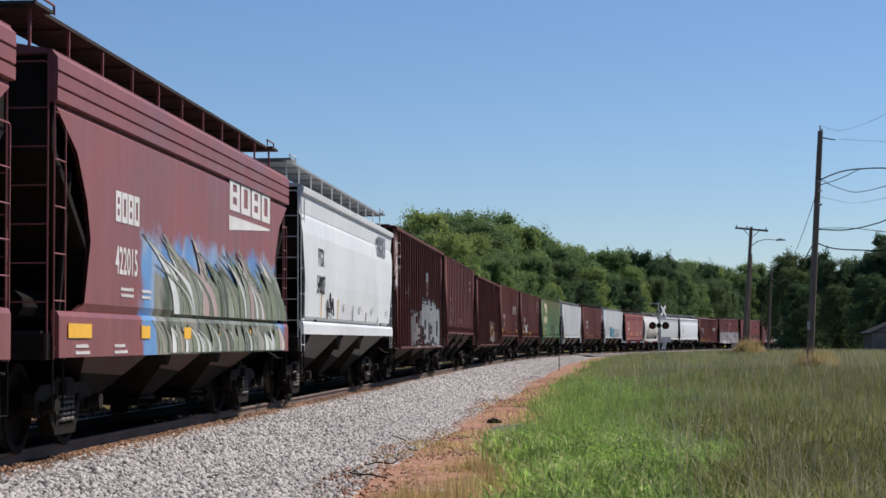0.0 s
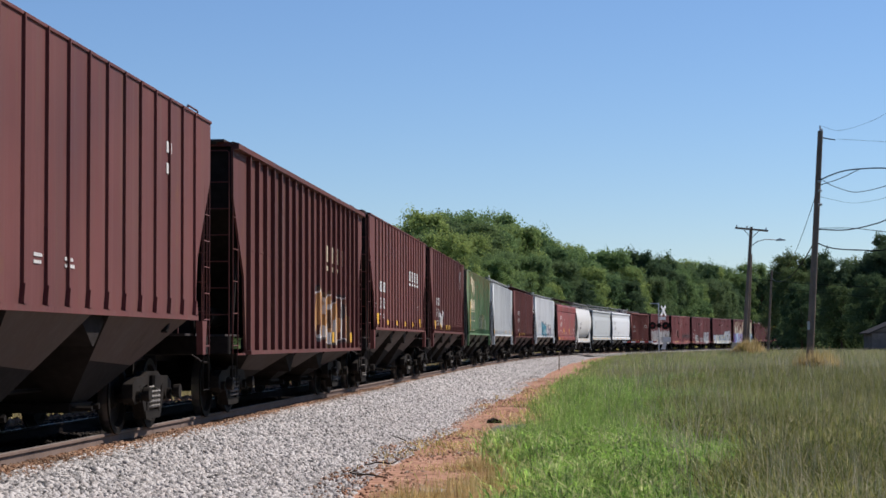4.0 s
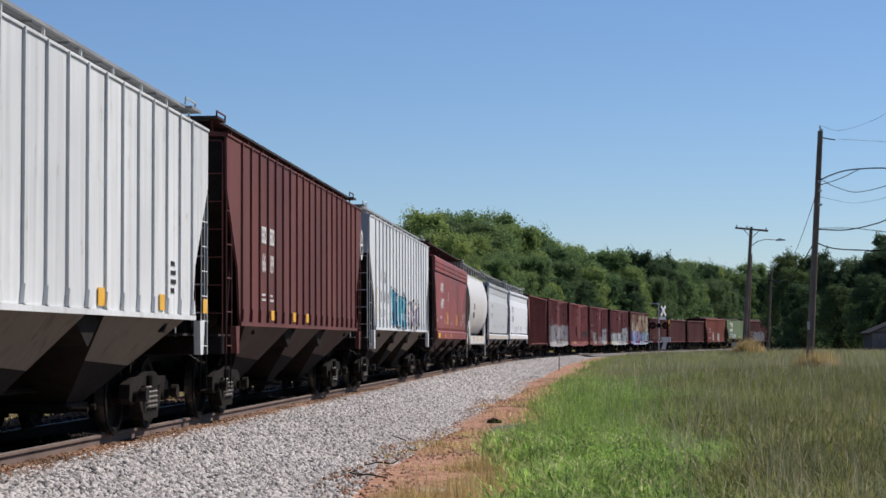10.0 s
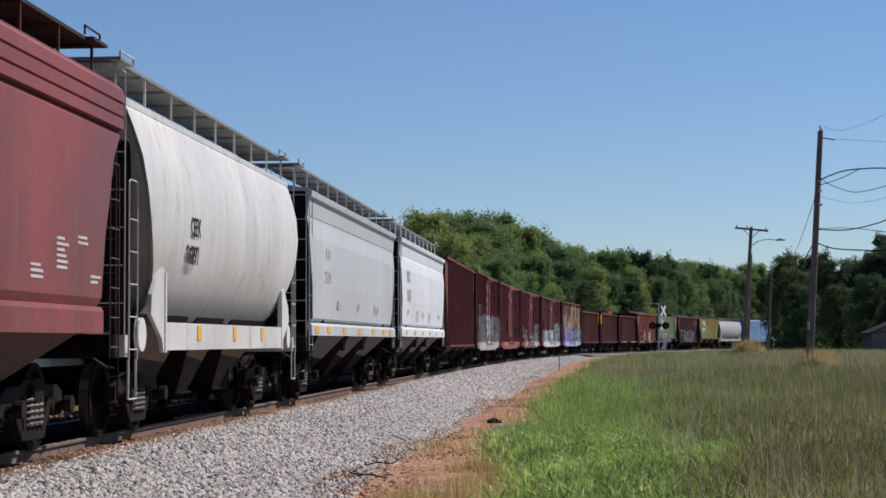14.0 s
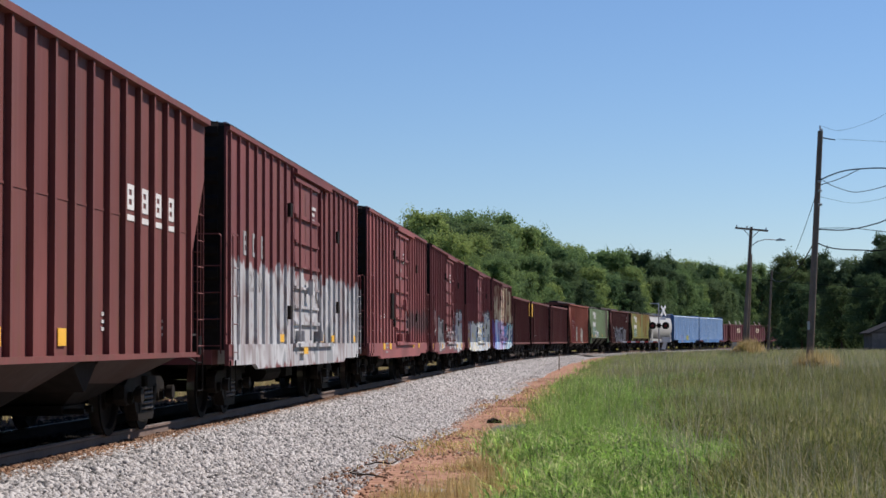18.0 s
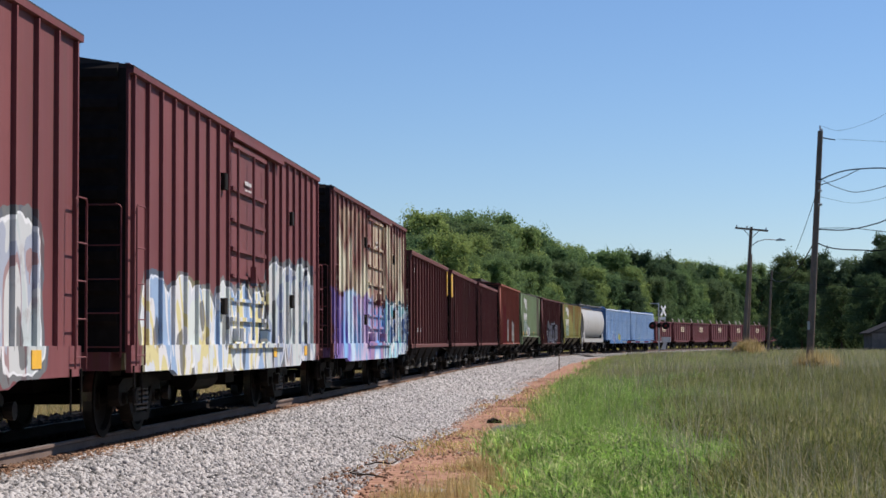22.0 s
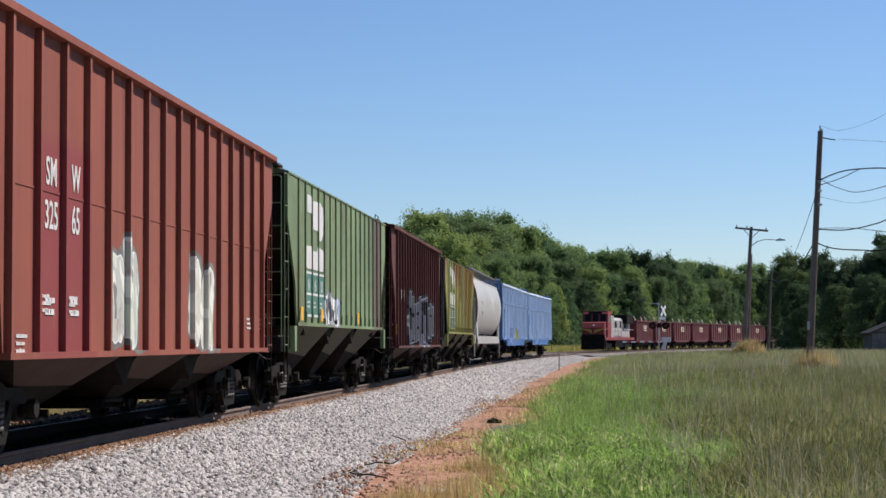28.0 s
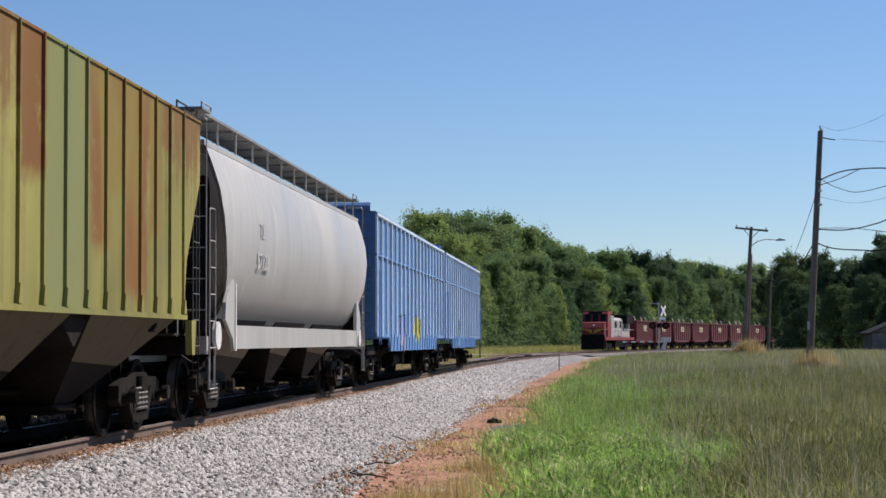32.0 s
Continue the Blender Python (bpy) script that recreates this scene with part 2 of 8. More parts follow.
STEEL_DARK = plain("grimy steel", (0.014, 0.012, 0.011), 0.7, 0.0, 0.5, 8)
STEEL_BROWN = plain("rusty cast steel", (0.021, 0.018, 0.016), 0.7, 0.0, 0.5, 8)
SPRING_STEEL = plain("dusty spring steel", (0.10, 0.09, 0.08), 0.6, 0.1, 0.4, 10)
TREAD = plain("polished wheel tread", (0.30, 0.28, 0.27), 0.32, 0.9, 0.2, 10)
# near-black grime that also carries the shade on car ends and bay slopes
SHADE_GRIME = plain("grime and painted-in shade", (0.020, 0.017, 0.016), 0.85, 0.0, 0.5, 2)
PALE_GRATE = plain("galvanised steel grating", (0.20, 0.205, 0.21), 0.7, 0.0, 0.25, 8)
# grating colour lowered to hold the shade on the walkways' underside
GALV = plain("darkened steel grating", (0.055, 0.048, 0.046), 0.8, 0.0, 0.3, 8)
# underside colour lowered to hold the deep shade beneath the hoppers
HOPPER_DARK = plain("darkened hopper underside", (0.042, 0.031, 0.025), 0.8, 0.0, 0.35, 3)
RUBBER = plain("black rubber hose", (0.02, 0.02, 0.02), 0.6, 0.0, 0.2, 10)
WHITE_PAINT = plain("worn white lettering", (0.60, 0.59, 0.57), 0.6, 0.0, 0.15, 6)
BLACK_PAINT = plain("worn black lettering", (0.04, 0.04, 0.045), 0.6, 0.0, 0.2, 6)
YELLOW_TAPE = plain("yellow reflective tape", (0.78, 0.42, 0.03), 0.4, 0.0, 0.15, 8)
FADED_PAINT = plain("faded grey lettering", (0.30, 0.29, 0.29), 0.8, 0.0, 0.2, 6)
CREAM_PAINT = plain("faded cream lettering", (0.70, 0.60, 0.42), 0.6, 0.0, 0.2, 6)


# ---- ground, ballast, track ----
def smooth01(u):
    u = np.clip(u, 0, 1)
    return u * u * (3 - 2 * u)


def off_of(x, y):
    """Arc length and distance to the right of the main line, for points of the plan."""
    s = np.interp(y, LINE_Y[320:], S_AX[320:])
    for _ in range(2):
        a = np.interp(s, S_AX, HEADING)
        s = s + (x - np.interp(s, S_AX, LINE_X)) * np.sin(a) + (y - np.interp(s, S_AX, LINE_Y)) * np.cos(a)
    a = np.interp(s, S_AX, HEADING)
    return s, (x - np.interp(s, S_AX, LINE_X)) * np.cos(a) - (y - np.interp(s, S_AX, LINE_Y)) * np.sin(a)


def ground_z(x, y):
    s, off = off_of(x, y)
    z = -0.66 + 0.36 * smooth01((s - 80) / 80)
    z = z + 0.22 * smooth01((off - 6) / 10) - 0.12 * smooth01((-off - 5) / 6)
    z = z + 0.05 * np.sin(x * 0.31 + 1.3) * np.cos(y * 0.23) + 0.03 * np.sin(x * 1.1) * np.sin(y * 0.9 + 2)
    return z


def ground_material():
    m, t, b = nodes_of("field soil and turf")
    co = t.nodes.new("ShaderNodeTexCoord").outputs["Object"]
    big, mid, fine = noise_tex(t, co, 0.09, 4), noise_tex(t, co, 0.8, 5), noise_tex(t, co, 9.0, 6, 0.7)
    turf = ramp(t, mid.outputs[0], [(0.3, (0.022, 0.028, 0.010)), (0.5, (0.045, 0.046, 0.019)), (0.72, (0.09, 0.075, 0.04))])
    clay = ramp(t, fine.outputs[0], [(0.3, (0.30, 0.13, 0.075)), (0.7, (0.50, 0.25, 0.15))])
    c = mix(t, ramp(t, big.outputs[0], [(0.55, 0.0), (0.7, 0.35)]), turf, clay)
    t.links.new(c, b.inputs["Base Color"])
    b.inputs["Roughness"].default_value = 0.95
    b.inputs["Specular IOR Level"].default_value = 0.05
    relief(t, b, fine.outputs[0], 0.6, 0.04)
    return m


def axis_points(lo, hi, near_lo, near_hi, fine):
    a = np.arange(near_lo, near_hi + 1e-6, fine)
    g = [near_hi]
    while g[-1] < hi:
        g.append(g[-1] + max(fine, (g[-1] - near_hi) * 0.25 + fine))
    h = [near_lo]
    while h[-1] > lo:
        h.append(h[-1] - max(fine, (near_lo - h[-1]) * 0.25 + fine))
    return np.concatenate([h[:0:-1], a, g[1:]])


GX, GY = np.meshgrid(axis_points(-3000, 3000, -40, 130, 1.6), axis_points(-900, 4200, 0, 340, 1.6), indexing="ij")
GZ = ground_z(GX, GY)
sh = Shape()
nx, ny = GX.shape
me = bpy.data.meshes.new("ground")
idx = np.arange(nx * ny).reshape(nx, ny)
me.from_pydata(np.stack([GX, GY, GZ], -1).reshape(-1, 3).tolist(), [],
               np.stack([idx[:-1, :-1], idx[1:, :-1], idx[1:, 1:], idx[:-1, 1:]], -1).reshape(-1, 4).tolist())
me.materials.append(ground_material())
me.polygons.foreach_set("use_smooth", [True] * len(me.polygons))
tagged(new("ground", me), "uneven field ground of turf and bare red clay", "ground", kind="structure")


def stone_material(name, cols, scale=16.0):
    m, t, b = nodes_of(name)
    co = t.nodes.new("ShaderNodeTexCoord").outputs["Object"]
    v = t.nodes.new("ShaderNodeTexVoronoi")
    v.inputs["Scale"].default_value = scale
    t.links.new(co, v.inputs["Vector"])
    sepc = t.nodes.new("ShaderNodeSeparateColor")
    t.links.new(v.outputs["Color"], sepc.inputs[0])
    c = ramp(t, sepc.outputs[0], [(i / (len(cols) - 1), q) for i, q in enumerate(cols)])
    big = noise_tex(t, co, 0.5, 4)
    c = mix(t, ramp(t, big.outputs[0], [(0.5, 0.0), (0.8, 0.2)]), c, (0.24, 0.18, 0.14))
    t.links.new(c, b.inputs["Base Color"])
    b.inputs["Roughness"].default_value = 0.9
    b.inputs["Specular IOR Level"].default_value = 0.05
    relief(t, b, v.outputs["Distance"], 1.0, 0.05)
    return m


BALLAST_BED = stone_material("crushed stone bed", [(0.05, 0.048, 0.045), (0.14, 0.135, 0.13), (0.25, 0.24, 0.23), (0.17, 0.155, 0.145)])
sh = Shape()
rows = []
for s in np.concatenate([np.arange(-20, 120, 2.0), np.arange(120, 430, 5.0)]):
    w = -siding_off(s)
    prof = [(-4.3 - w, None), (-3.0 - w, -0.45), (-1.7 - w, -0.21), (-1.0, -0.20), (0.62, -0.20), (0.84, -0.172), (1.75, -0.17), (2.4, -0.36), (3.1, -0.51), (3.95, None)]
    row = []
    for off, z in prof:
        p = line(s, off)
        g = float(ground_z(np.array(p.x), np.array(p.y)))
        row.append((p.x, p.y, g - 0.05 if z is None else max(z, g + 0.015)))
    rows.append(row)
sh.sheet(rows)
tagged(part("ballast", sh, BALLAST_BED, smooth=True), "grey crushed stone ballast bed sloping beside the track", "ballast", kind="structure")

# loose stones over the near shoulder
def scatter_mesh(name, verts, faces, mat):
    me = bpy.data.meshes.new(name)
    n, f = len(verts), len(faces)
    k = faces.shape[1]
    me.vertices.add(n)
    me.vertices.foreach_set("co", verts.astype(np.float32).ravel())
    me.loops.add(f * k)
    me.loops.foreach_set("vertex_index", faces.astype(np.int32).ravel())
    me.polygons.add(f)
    me.polygons.foreach_set("loop_start", np.arange(0, f * k, k, dtype=np.int32))
    me.polygons.foreach_set("loop_total", np.full(f, k, dtype=np.int32))
    me.materials.append(mat)
    me.update(calc_edges=True)
    me.validate()
    return me


def island_material(name, cols, rough=0.9, trans=0.0, big=0.41, small=0.0, each=0.0):
    m, t, b = nodes_of(name)
    g = t.nodes.new("ShaderNodeNewGeometry")
    c = ramp(t, g.outputs["Random Per Island"], [(i / (len(cols) - 1), q) for i, q in enumerate(cols)])
    co = t.nodes.new("ShaderNodeTexCoord").outputs["Object"]
    nz = noise_tex(t, co, 0.35, 3)
    c = mix(t, 1.0, c, ramp(t, nz.outputs[0], [(0.3, 1 - big), (0.7, 1 + big)]), "MULTIPLY")
    if each:
        info = t.nodes.new("ShaderNodeObjectInfo").outputs["Random"]
        tint = ramp(t, info, [(0.0, (1 - each, 1 - each * 0.9, 1 - each * 0.6)), (0.45, (1 - each * 0.3, 1.0, 1.0)), (1.0, (1 + each, 1 + each * 0.7, 1.0))])
        c = mix(t, 1.0, c, tint, "MULTIPLY")
    if small:
        fz = noise_tex(t, co, 2.6, 3)
        c = mix(t, 1.0, c, ramp(t, fz.outputs[0], [(0.32, 1 - small), (0.68, 1 + small)]), "MULTIPLY")
        tz = noise_tex(t, co, 9.0, 2)
        c = mix(t, 1.0, c, ramp(t, tz.outputs[0], [(0.35, 1 - small), (0.65, 1 + small)]), "MULTIPLY")
    t.links.new(c, b.inputs["Base Color"])
    b.inputs["Roughness"].default_value = rough
    b.inputs["Specular IOR Level"].default_value = 0.08
    if trans:
        tr = t.nodes.new("ShaderNodeBsdfTranslucent")
        t.links.new(c, tr.inputs[0])
        mx = t.nodes.new("ShaderNodeMixShader")
        mx.inputs[0].default_value = trans
        t.links.new(b.outputs[0], mx.inputs[1])
        t.links.new(tr.outputs[0], mx.inputs[2])
        t.links.new(mx.outputs[0], t.nodes["Material Output"].inputs[0])
    return m


OCTA = np.array([(1, 0, 0), (-1, 0, 0), (0, 1, 0), (0, -1, 0), (0, 0, 1), (0, 0, -1)], float)
OCTF = np.array([(0, 2, 4), (2, 1, 4), (1, 3, 4), (3, 0, 4), (2, 0, 5), (1, 2, 5), (3, 1, 5), (0, 3, 5)])


def stones(n, s_lo, s_hi, off_lo, off_hi, size, z_of, seed, power=1.0):
    rng = np.random.default_rng(seed)
    s = s_lo + (s_hi - s_lo) * rng.random(n) ** power
    off = off_lo + (off_hi - off_lo) * rng.random(n)
    a = np.interp(s, S_AX, HEADING)
    x = np.interp(s, S_AX, LINE_X) + off * np.cos(a)
    y = np.interp(s, S_AX, LINE_Y) - off * np.sin(a)
    z = z_of(s, off, x, y)
    r = size * (0.6 + 0.8 * rng.random((n, 1, 1)))
    v = OCTA[None] * (0.65 + 0.6 * rng.random((n, 6, 1))) + 0.25 * (rng.random((n, 6, 3)) - 0.5)
    q = rng.normal(size=(n, 4))
    q /= np.linalg.norm(q, axis=1, keepdims=True)
    w, i, j, k = q.T
    R = np.stack([1 - 2 * (j * j + k * k), 2 * (i * j - k * w), 2 * (i * k + j * w), 2 * (i * j + k * w), 1 - 2 * (i * i + k * k), 2 * (j * k - i * w),
                  2 * (i * k - j * w), 2 * (j * k + i * w), 1 - 2 * (i * i + j * j)], -1).reshape(n, 3, 3)
    v = np.einsum("nab,nkb->nka", R, v) * r + np.stack([x, y, z], -1)[:, None]
    f = OCTF[None] + 6 * np.arange(n)[:, None, None]
    return v.reshape(-1, 3), f.reshape(-1, 3)


def bed_z(s, off, x, y):
    return np.maximum(np.interp(off, [0.84, 1.75, 2.4, 3.1, 3.95], [-0.172, -0.17, -0.36, -0.51, -0.72]), ground_z(x, y)) + 0.005


STONE = island_material("crushed limestone ballast", [(0.09, 0.088, 0.086), (0.26, 0.25, 0.245), (0.40, 0.385, 0.375), (0.33, 0.305, 0.29), (0.45, 0.43, 0.42), (0.16, 0.155, 0.155)], big=0.10)
v1, f1 = stones(62000, 14, 60, 1.05, 4.15, 0.038, bed_z, 1, 1.3)
v2, f2 = stones(46000, 55, 170, 1.05, 4.3, 0.056, bed_z, 2, 1.3)
tagged(new("ballast_stones", scatter_mesh("ballast_stones", np.concatenate([v1, v2]), np.concatenate([f1, f2 + len(v1)]), STONE)),
       "loose sharp grey and white crushed ballast stones", "gravel", kind="stuff")


# rusty spoil along the rail foot and the red clay strip
CLAY = stone_material("bare red clay", [(0.20, 0.105, 0.07), (0.30, 0.165, 0.11), (0.36, 0.21, 0.15), (0.25, 0.135, 0.09)], 5.0)
sh = Shape()
rows = []
rngc = np.random.default_rng(5)
for s in np.arange(8, 172, 1.2):
    inner, outer = 3.55 + 0.22 * math.sin(s * 0.7) + 0.2 * rngc.random(), 5.75 + 0.35 * math.sin(s * 0.33 + 1) + 0.3 * rngc.random()
    row = []
    for u in (0, 0.25, 0.5, 0.75, 1):
        p = line(s, inner + (outer - inner) * u)
        g = float(ground_z(np.array(p.x), np.array(p.y)))
        row.append((p.x, p.y, g + 0.02 + (0.035 * rngc.random() if 0 < u < 1 else -0.01)))
    rows.append(row)
sh.sheet(rows)
tagged(part("clay_strip", sh, CLAY, smooth=True), "strip of bare red clay between ballast and grass", "bare earth", kind="structure")
CLOD = island_material("red clay clods", [(0.19, 0.10, 0.065), (0.30, 0.165, 0.11), (0.24, 0.135, 0.09), (0.32, 0.27, 0.22)])
v1, f1 = stones(7000, 15, 90, 3.5, 5.9, 0.03, lambda s, o, x, y: ground_z(x, y) + 0.03, 3, 1.4)
tagged(new("clay_clods", scatter_mesh("clay_clods", v1, f1, CLOD)), "crumbled red clay clods and pebbles", "gravel", kind="stuff")
SPOIL = island_material("rusty brown grit", [(0.10, 0.05, 0.03), (0.20, 0.11, 0.07), (0.28, 0.18, 0.12), (0.07, 0.05, 0.04)])
v1, f1 = stones(30000, 14, 130, 0.80, 1.42, 0.024, lambda s, o, x, y: -0.135 - 0.03 * np.abs(o - 0.8) / 0.6, 4, 1.6)
v2, f2 = stones(6000, 14, 90, -3.2, -1.3, 0.04, lambda s, o, x, y: np.full_like(s, -0.19), 6, 1.4)
# v3: stones coloured near-black for the shade under the train
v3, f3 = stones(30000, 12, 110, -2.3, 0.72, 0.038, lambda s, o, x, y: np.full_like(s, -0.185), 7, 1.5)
tagged(new("shade_ballast", scatter_mesh("shade_ballast", v3, f3, island_material("ballast darkened for shade", [(0.009, 0.008, 0.007), (0.015, 0.013, 0.011), (0.024, 0.020, 0.017), (0.012, 0.010, 0.009)]))), "dark ballast with painted shade between the rails", "gravel", kind="stuff")
tagged(new("rail_grit", scatter_mesh("rail_grit", np.concatenate([v1, v2]), np.concatenate([f1, f2 + len(v1)]), SPOIL)), "rust-brown grit and spilled grain along the rail", "gravel", kind="stuff")

# dark sheet between the rails that stands for the train's shade
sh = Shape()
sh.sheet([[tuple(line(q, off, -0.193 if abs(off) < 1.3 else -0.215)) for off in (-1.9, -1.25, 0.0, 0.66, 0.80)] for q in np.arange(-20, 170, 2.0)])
tagged(part("shade_bed", sh, plain("shade-dark track bed", (0.011, 0.009, 0.008), 0.95, 0.0, 0.5, 5, 0.5)), "black sheet painted as shade between the rails", "track bed", kind="structure")
RAIL_STEEL = plain("brown rusted rail", (0.17, 0.125, 0.105), 0.85, 0.0, 0.3, 5)
RAIL_TOP = plain("polished rail head", (0.17, 0.15, 0.14), 0.5, 0.3, 0.25, 5)
TIE_WOOD = plain("creosoted oak tie", (0.055, 0.044, 0.036), 0.85, 0.0, 0.5, 6, 0.4)
RAIL_PROFILE = [(-0.07, -0.172), (0.07, -0.172), (0.07, -0.160), (0.012, -0.140), (0.010, -0.045), (0.036, -0.034), (0.036, -0.006), (0.030, 0.0), (-0.030, 0.0), (-0.036, -0.006), (-0.036, -0.034), (-0.010, -0.045), (-0.012, -0.140), (-0.07, -0.160)]


# darker copy of the rail steel: the far rail's shade in its colour
SHADED_RAIL = plain("rail darkened for shade", (0.026, 0.021, 0.019), 0.8, 0.0, 0.4, 5)


def rail(name, parent, off_fn, s_list, side_mat):
    sh = Shape()
    rows = [[tuple(line(s, off_fn(s) + o, z)) for o, z in RAIL_PROFILE + RAIL_PROFILE[:1]] for s in s_list]
    sh.sheet(rows)
    for k in range(len(sh.f)):
        sh.m[k] = 1 if k % 14 == 7 else 0
    return part(name, sh, [side_mat, RAIL_TOP], parent)


track = tagged(new("railway_track"), "curved single railway track with rusty rails on wooden ties", "railway track", kind="structure")
S_RAIL = [float(q) for q in np.arange(-40, 440, 2.0)]
for side in (0.7535, -0.7535):
    rail("rail", track, lambda s, k=side: k, S_RAIL, RAIL_STEEL if side > 0 else SHADED_RAIL)
tie_mesh = Shape().bevelled(-0.115, 0.115, -1.30, 1.30, -0.18, 0.0, 0.012).mesh("tie", TIE_WOOD)
plate_mesh = Shape().box(-0.09, 0.09, -0.17, 0.17, 0.0, 0.016).mesh("tie_plate", RAIL_STEEL)
anchor_mesh = Shape().box(-0.009, 0.009, -0.028, 0.02, 0.0, 0.05).box(-0.012, 0.012, -0.05, -0.028, 0.0, 0.03).mesh("rail_anchor", RAIL_STEEL)
for i in range(300):
    s = 9 + 0.5 * i
    d = on_line(s, 0, 1.0)
    tie = part("tie", tie_mesh, None, track, at=d @ pose(0, 0, -0.185 + 0.012 * math.sin(i * 2.3), 0, 0, 1.2 * math.sin(i * 1.7)))
    if i < 110:
        part("tie_plate", plate_mesh, None, tie, at=pose(0, -0.7535, 0.0))
        if i % 2 == 0:
            part("rail_anchor", anchor_mesh, None, tie, at=pose(0.13, -0.80, 0.02))
siding = tagged(new("siding_track"), "siding track diverging behind the main line", "railway track", kind="structure")
for side in (0.7535, -0.7535):
    rail("rail", siding, lambda s, k=side: siding_off(s) + k, [float(q) for q in np.arange(112, 440, 3.0)], RAIL_STEEL)
for i in range(150):
    s = 128 + 0.6 * i
    part("tie", tie_mesh, None, siding, at=on_line(s, siding_off(s), 1.0) @ pose(0, 0, -0.19, 0, 0, 1.5 * math.sin(i * 1.3)))

# the road and its crossing
ASPHALT = plain("old pale asphalt", (0.26, 0.25, 0.245), 0.9, 0.0, 0.25, 2)
S_CROSS = 171.0


def road_point(u, v, z=None):
    """u along the road to the right of the main line, v up the line."""
    c, e = line(S_CROSS, 0), line(S_CROSS, 1)
    d = (e - c).normalized()
    n = Vector((-d.y, d.x, 0))
    p = c + d * u + n * v
    if z is None:
        g = float(ground_z(np.array(p.x), np.array(p.y))) + 0.05
        k = float(smooth01((abs(u + 2.2) - 5.5) / 12))
        z = -0.015 * (1 - k) + g * k
    return (p.x, p.y, z)


sh = Shape()
for lo, hi in ((-120, -6.2), (-3.55, -0.83), (-0.67, 0.67), (0.83, 140)):
    us = np.linspace(lo, hi, max(2, int((hi - lo) / 3)))
    sh.sheet([[road_point(u, v) for v in (-3.4, -1.2, 1.2, 3.4)] for u in us])
tagged(part("road", sh, ASPHALT), "narrow pale grey asphalt road crossing the tracks", "road", kind="structure")


# ---- the train: shared running gear ----
WHEEL_R = 0.457
sh = Shape()
for sgn in (-1, 1):
    prof = [(0.060, 0.10), (0.060, 0.13), (0.035, 0.16), (0.030, 0.36), (0.062, 0.395), (0.062, 0.445), (0.0, WHEEL_R), (-0.062, WHEEL_R + 0.004), (-0.068, 0.482), (-0.09, 0.482), (-0.09, 0.40), (-0.03, 0.37), (-0.02, 0.16), (-0.06, 0.13), (-0.06, 0.10)]
    sh.turned([(-sgn * y, r) for y, r in prof], -sgn * -0.0 + sgn * 0.755, 24)
sh.rod((0, -1.14, 0), (0, 1.14, 0), 0.075, 10)
WHEELSET = sh.mesh("wheelset", [STEEL_DARK])
WHEELSET.materials.append(TREAD)
for poly in WHEELSET.polygons:
    c = poly.center
    if 0.68 < abs(c.y) < 0.83 and math.hypot(c.x, c.z) > 0.43:
        poly.material_index = 1


def framed(sh, y0, y1):
    """One cast side frame: top chord, slanting members, spring seat and pedestals."""
    bars = [[(-1.12, 0.44), (-1.0, 0.36), (-0.78, 0.38), (-0.66, 0.56), (-0.34, 0.60), (0.34, 0.60), (0.66, 0.56), (0.78, 0.38), (1.0, 0.36), (1.12, 0.44), (1.10, 0.62), (0.90, 0.70), (0.45, 0.71), (0.30, 0.77), (-0.30, 0.77), (-0.45, 0.71), (-0.90, 0.70), (-1.10, 0.62)],
            [(-0.74, 0.60), (-0.58, 0.60), (-0.30, 0.24), (-0.44, 0.20)], [(0.74, 0.60), (0.58, 0.60), (0.30, 0.24), (0.44, 0.20)],
            [(-0.46, 0.26), (-0.40, 0.15), (0.40, 0.15), (0.46, 0.26)],
            [(-0.36, 0.60), (-0.27, 0.60), (-0.27, 0.24), (-0.36, 0.24)], [(0.36, 0.60), (0.27, 0.60), (0.27, 0.24), (0.36, 0.24)]]
    for k, ring in enumerate(bars):
        sh.prism(ring, "y", y0 - 0.004 * k, y1 + 0.004 * k)
    return sh


SIDE_FRAME = framed(Shape(), -0.07, 0.07).mesh("side_frame", STEEL_BROWN)
coil = [(0.078 * math.cos(2 * math.pi * k / 12), 0.078 * math.sin(2 * math.pi * k / 12), 0.265 + 0.32 * k / 60) for k in range(61)]
SPRINGS = Shape().tube(coil, 0.021, 6).mesh("truck_spring", SPRING_STEEL)
sh = Shape().bevelled(-0.19, 0.19, -1.16, 1.16, 0.56, 0.72, 0.03).rod((0, 0, 0.70), (0, 0, 0.80), 0.20, 14)
sh.box(-0.62, -0.52, -0.85, 0.85, 0.40, 0.52).box(0.52, 0.62, -0.85, 0.85, 0.40, 0.52)
BOLSTER = sh.mesh("truck", STEEL_DARK)
BEARING = Shape().turned([(0.0, 0.04), (0.005, 0.075), (-0.02, 0.09), (-0.10, 0.095)], 0, 12).mesh("bearing_cap", STEEL_BROWN)
BRAKE_SHOE = Shape().prism([(-0.05, -0.16), (0.03, -0.18), (0.05, 0.0), (0.03, 0.18), (-0.05, 0.16)], "y", -0.06, 0.06).mesh("brake_shoe", STEEL_DARK)
sh = Shape().box(-0.55, 0.05, -0.10, 0.10, 0.76, 0.98).prism([(0.05, -0.14), (0.26, -0.17), (0.34, -0.05), (0.26, 0.0), (0.34, 0.09), (0.22, 0.17), (0.05, 0.14)], "z", 0.74, 1.02)
sh.box(-0.08, 0.0, -0.32, 0.32, 0.70, 1.06)
COUPLER = sh.mesh("coupler", STEEL_BROWN)
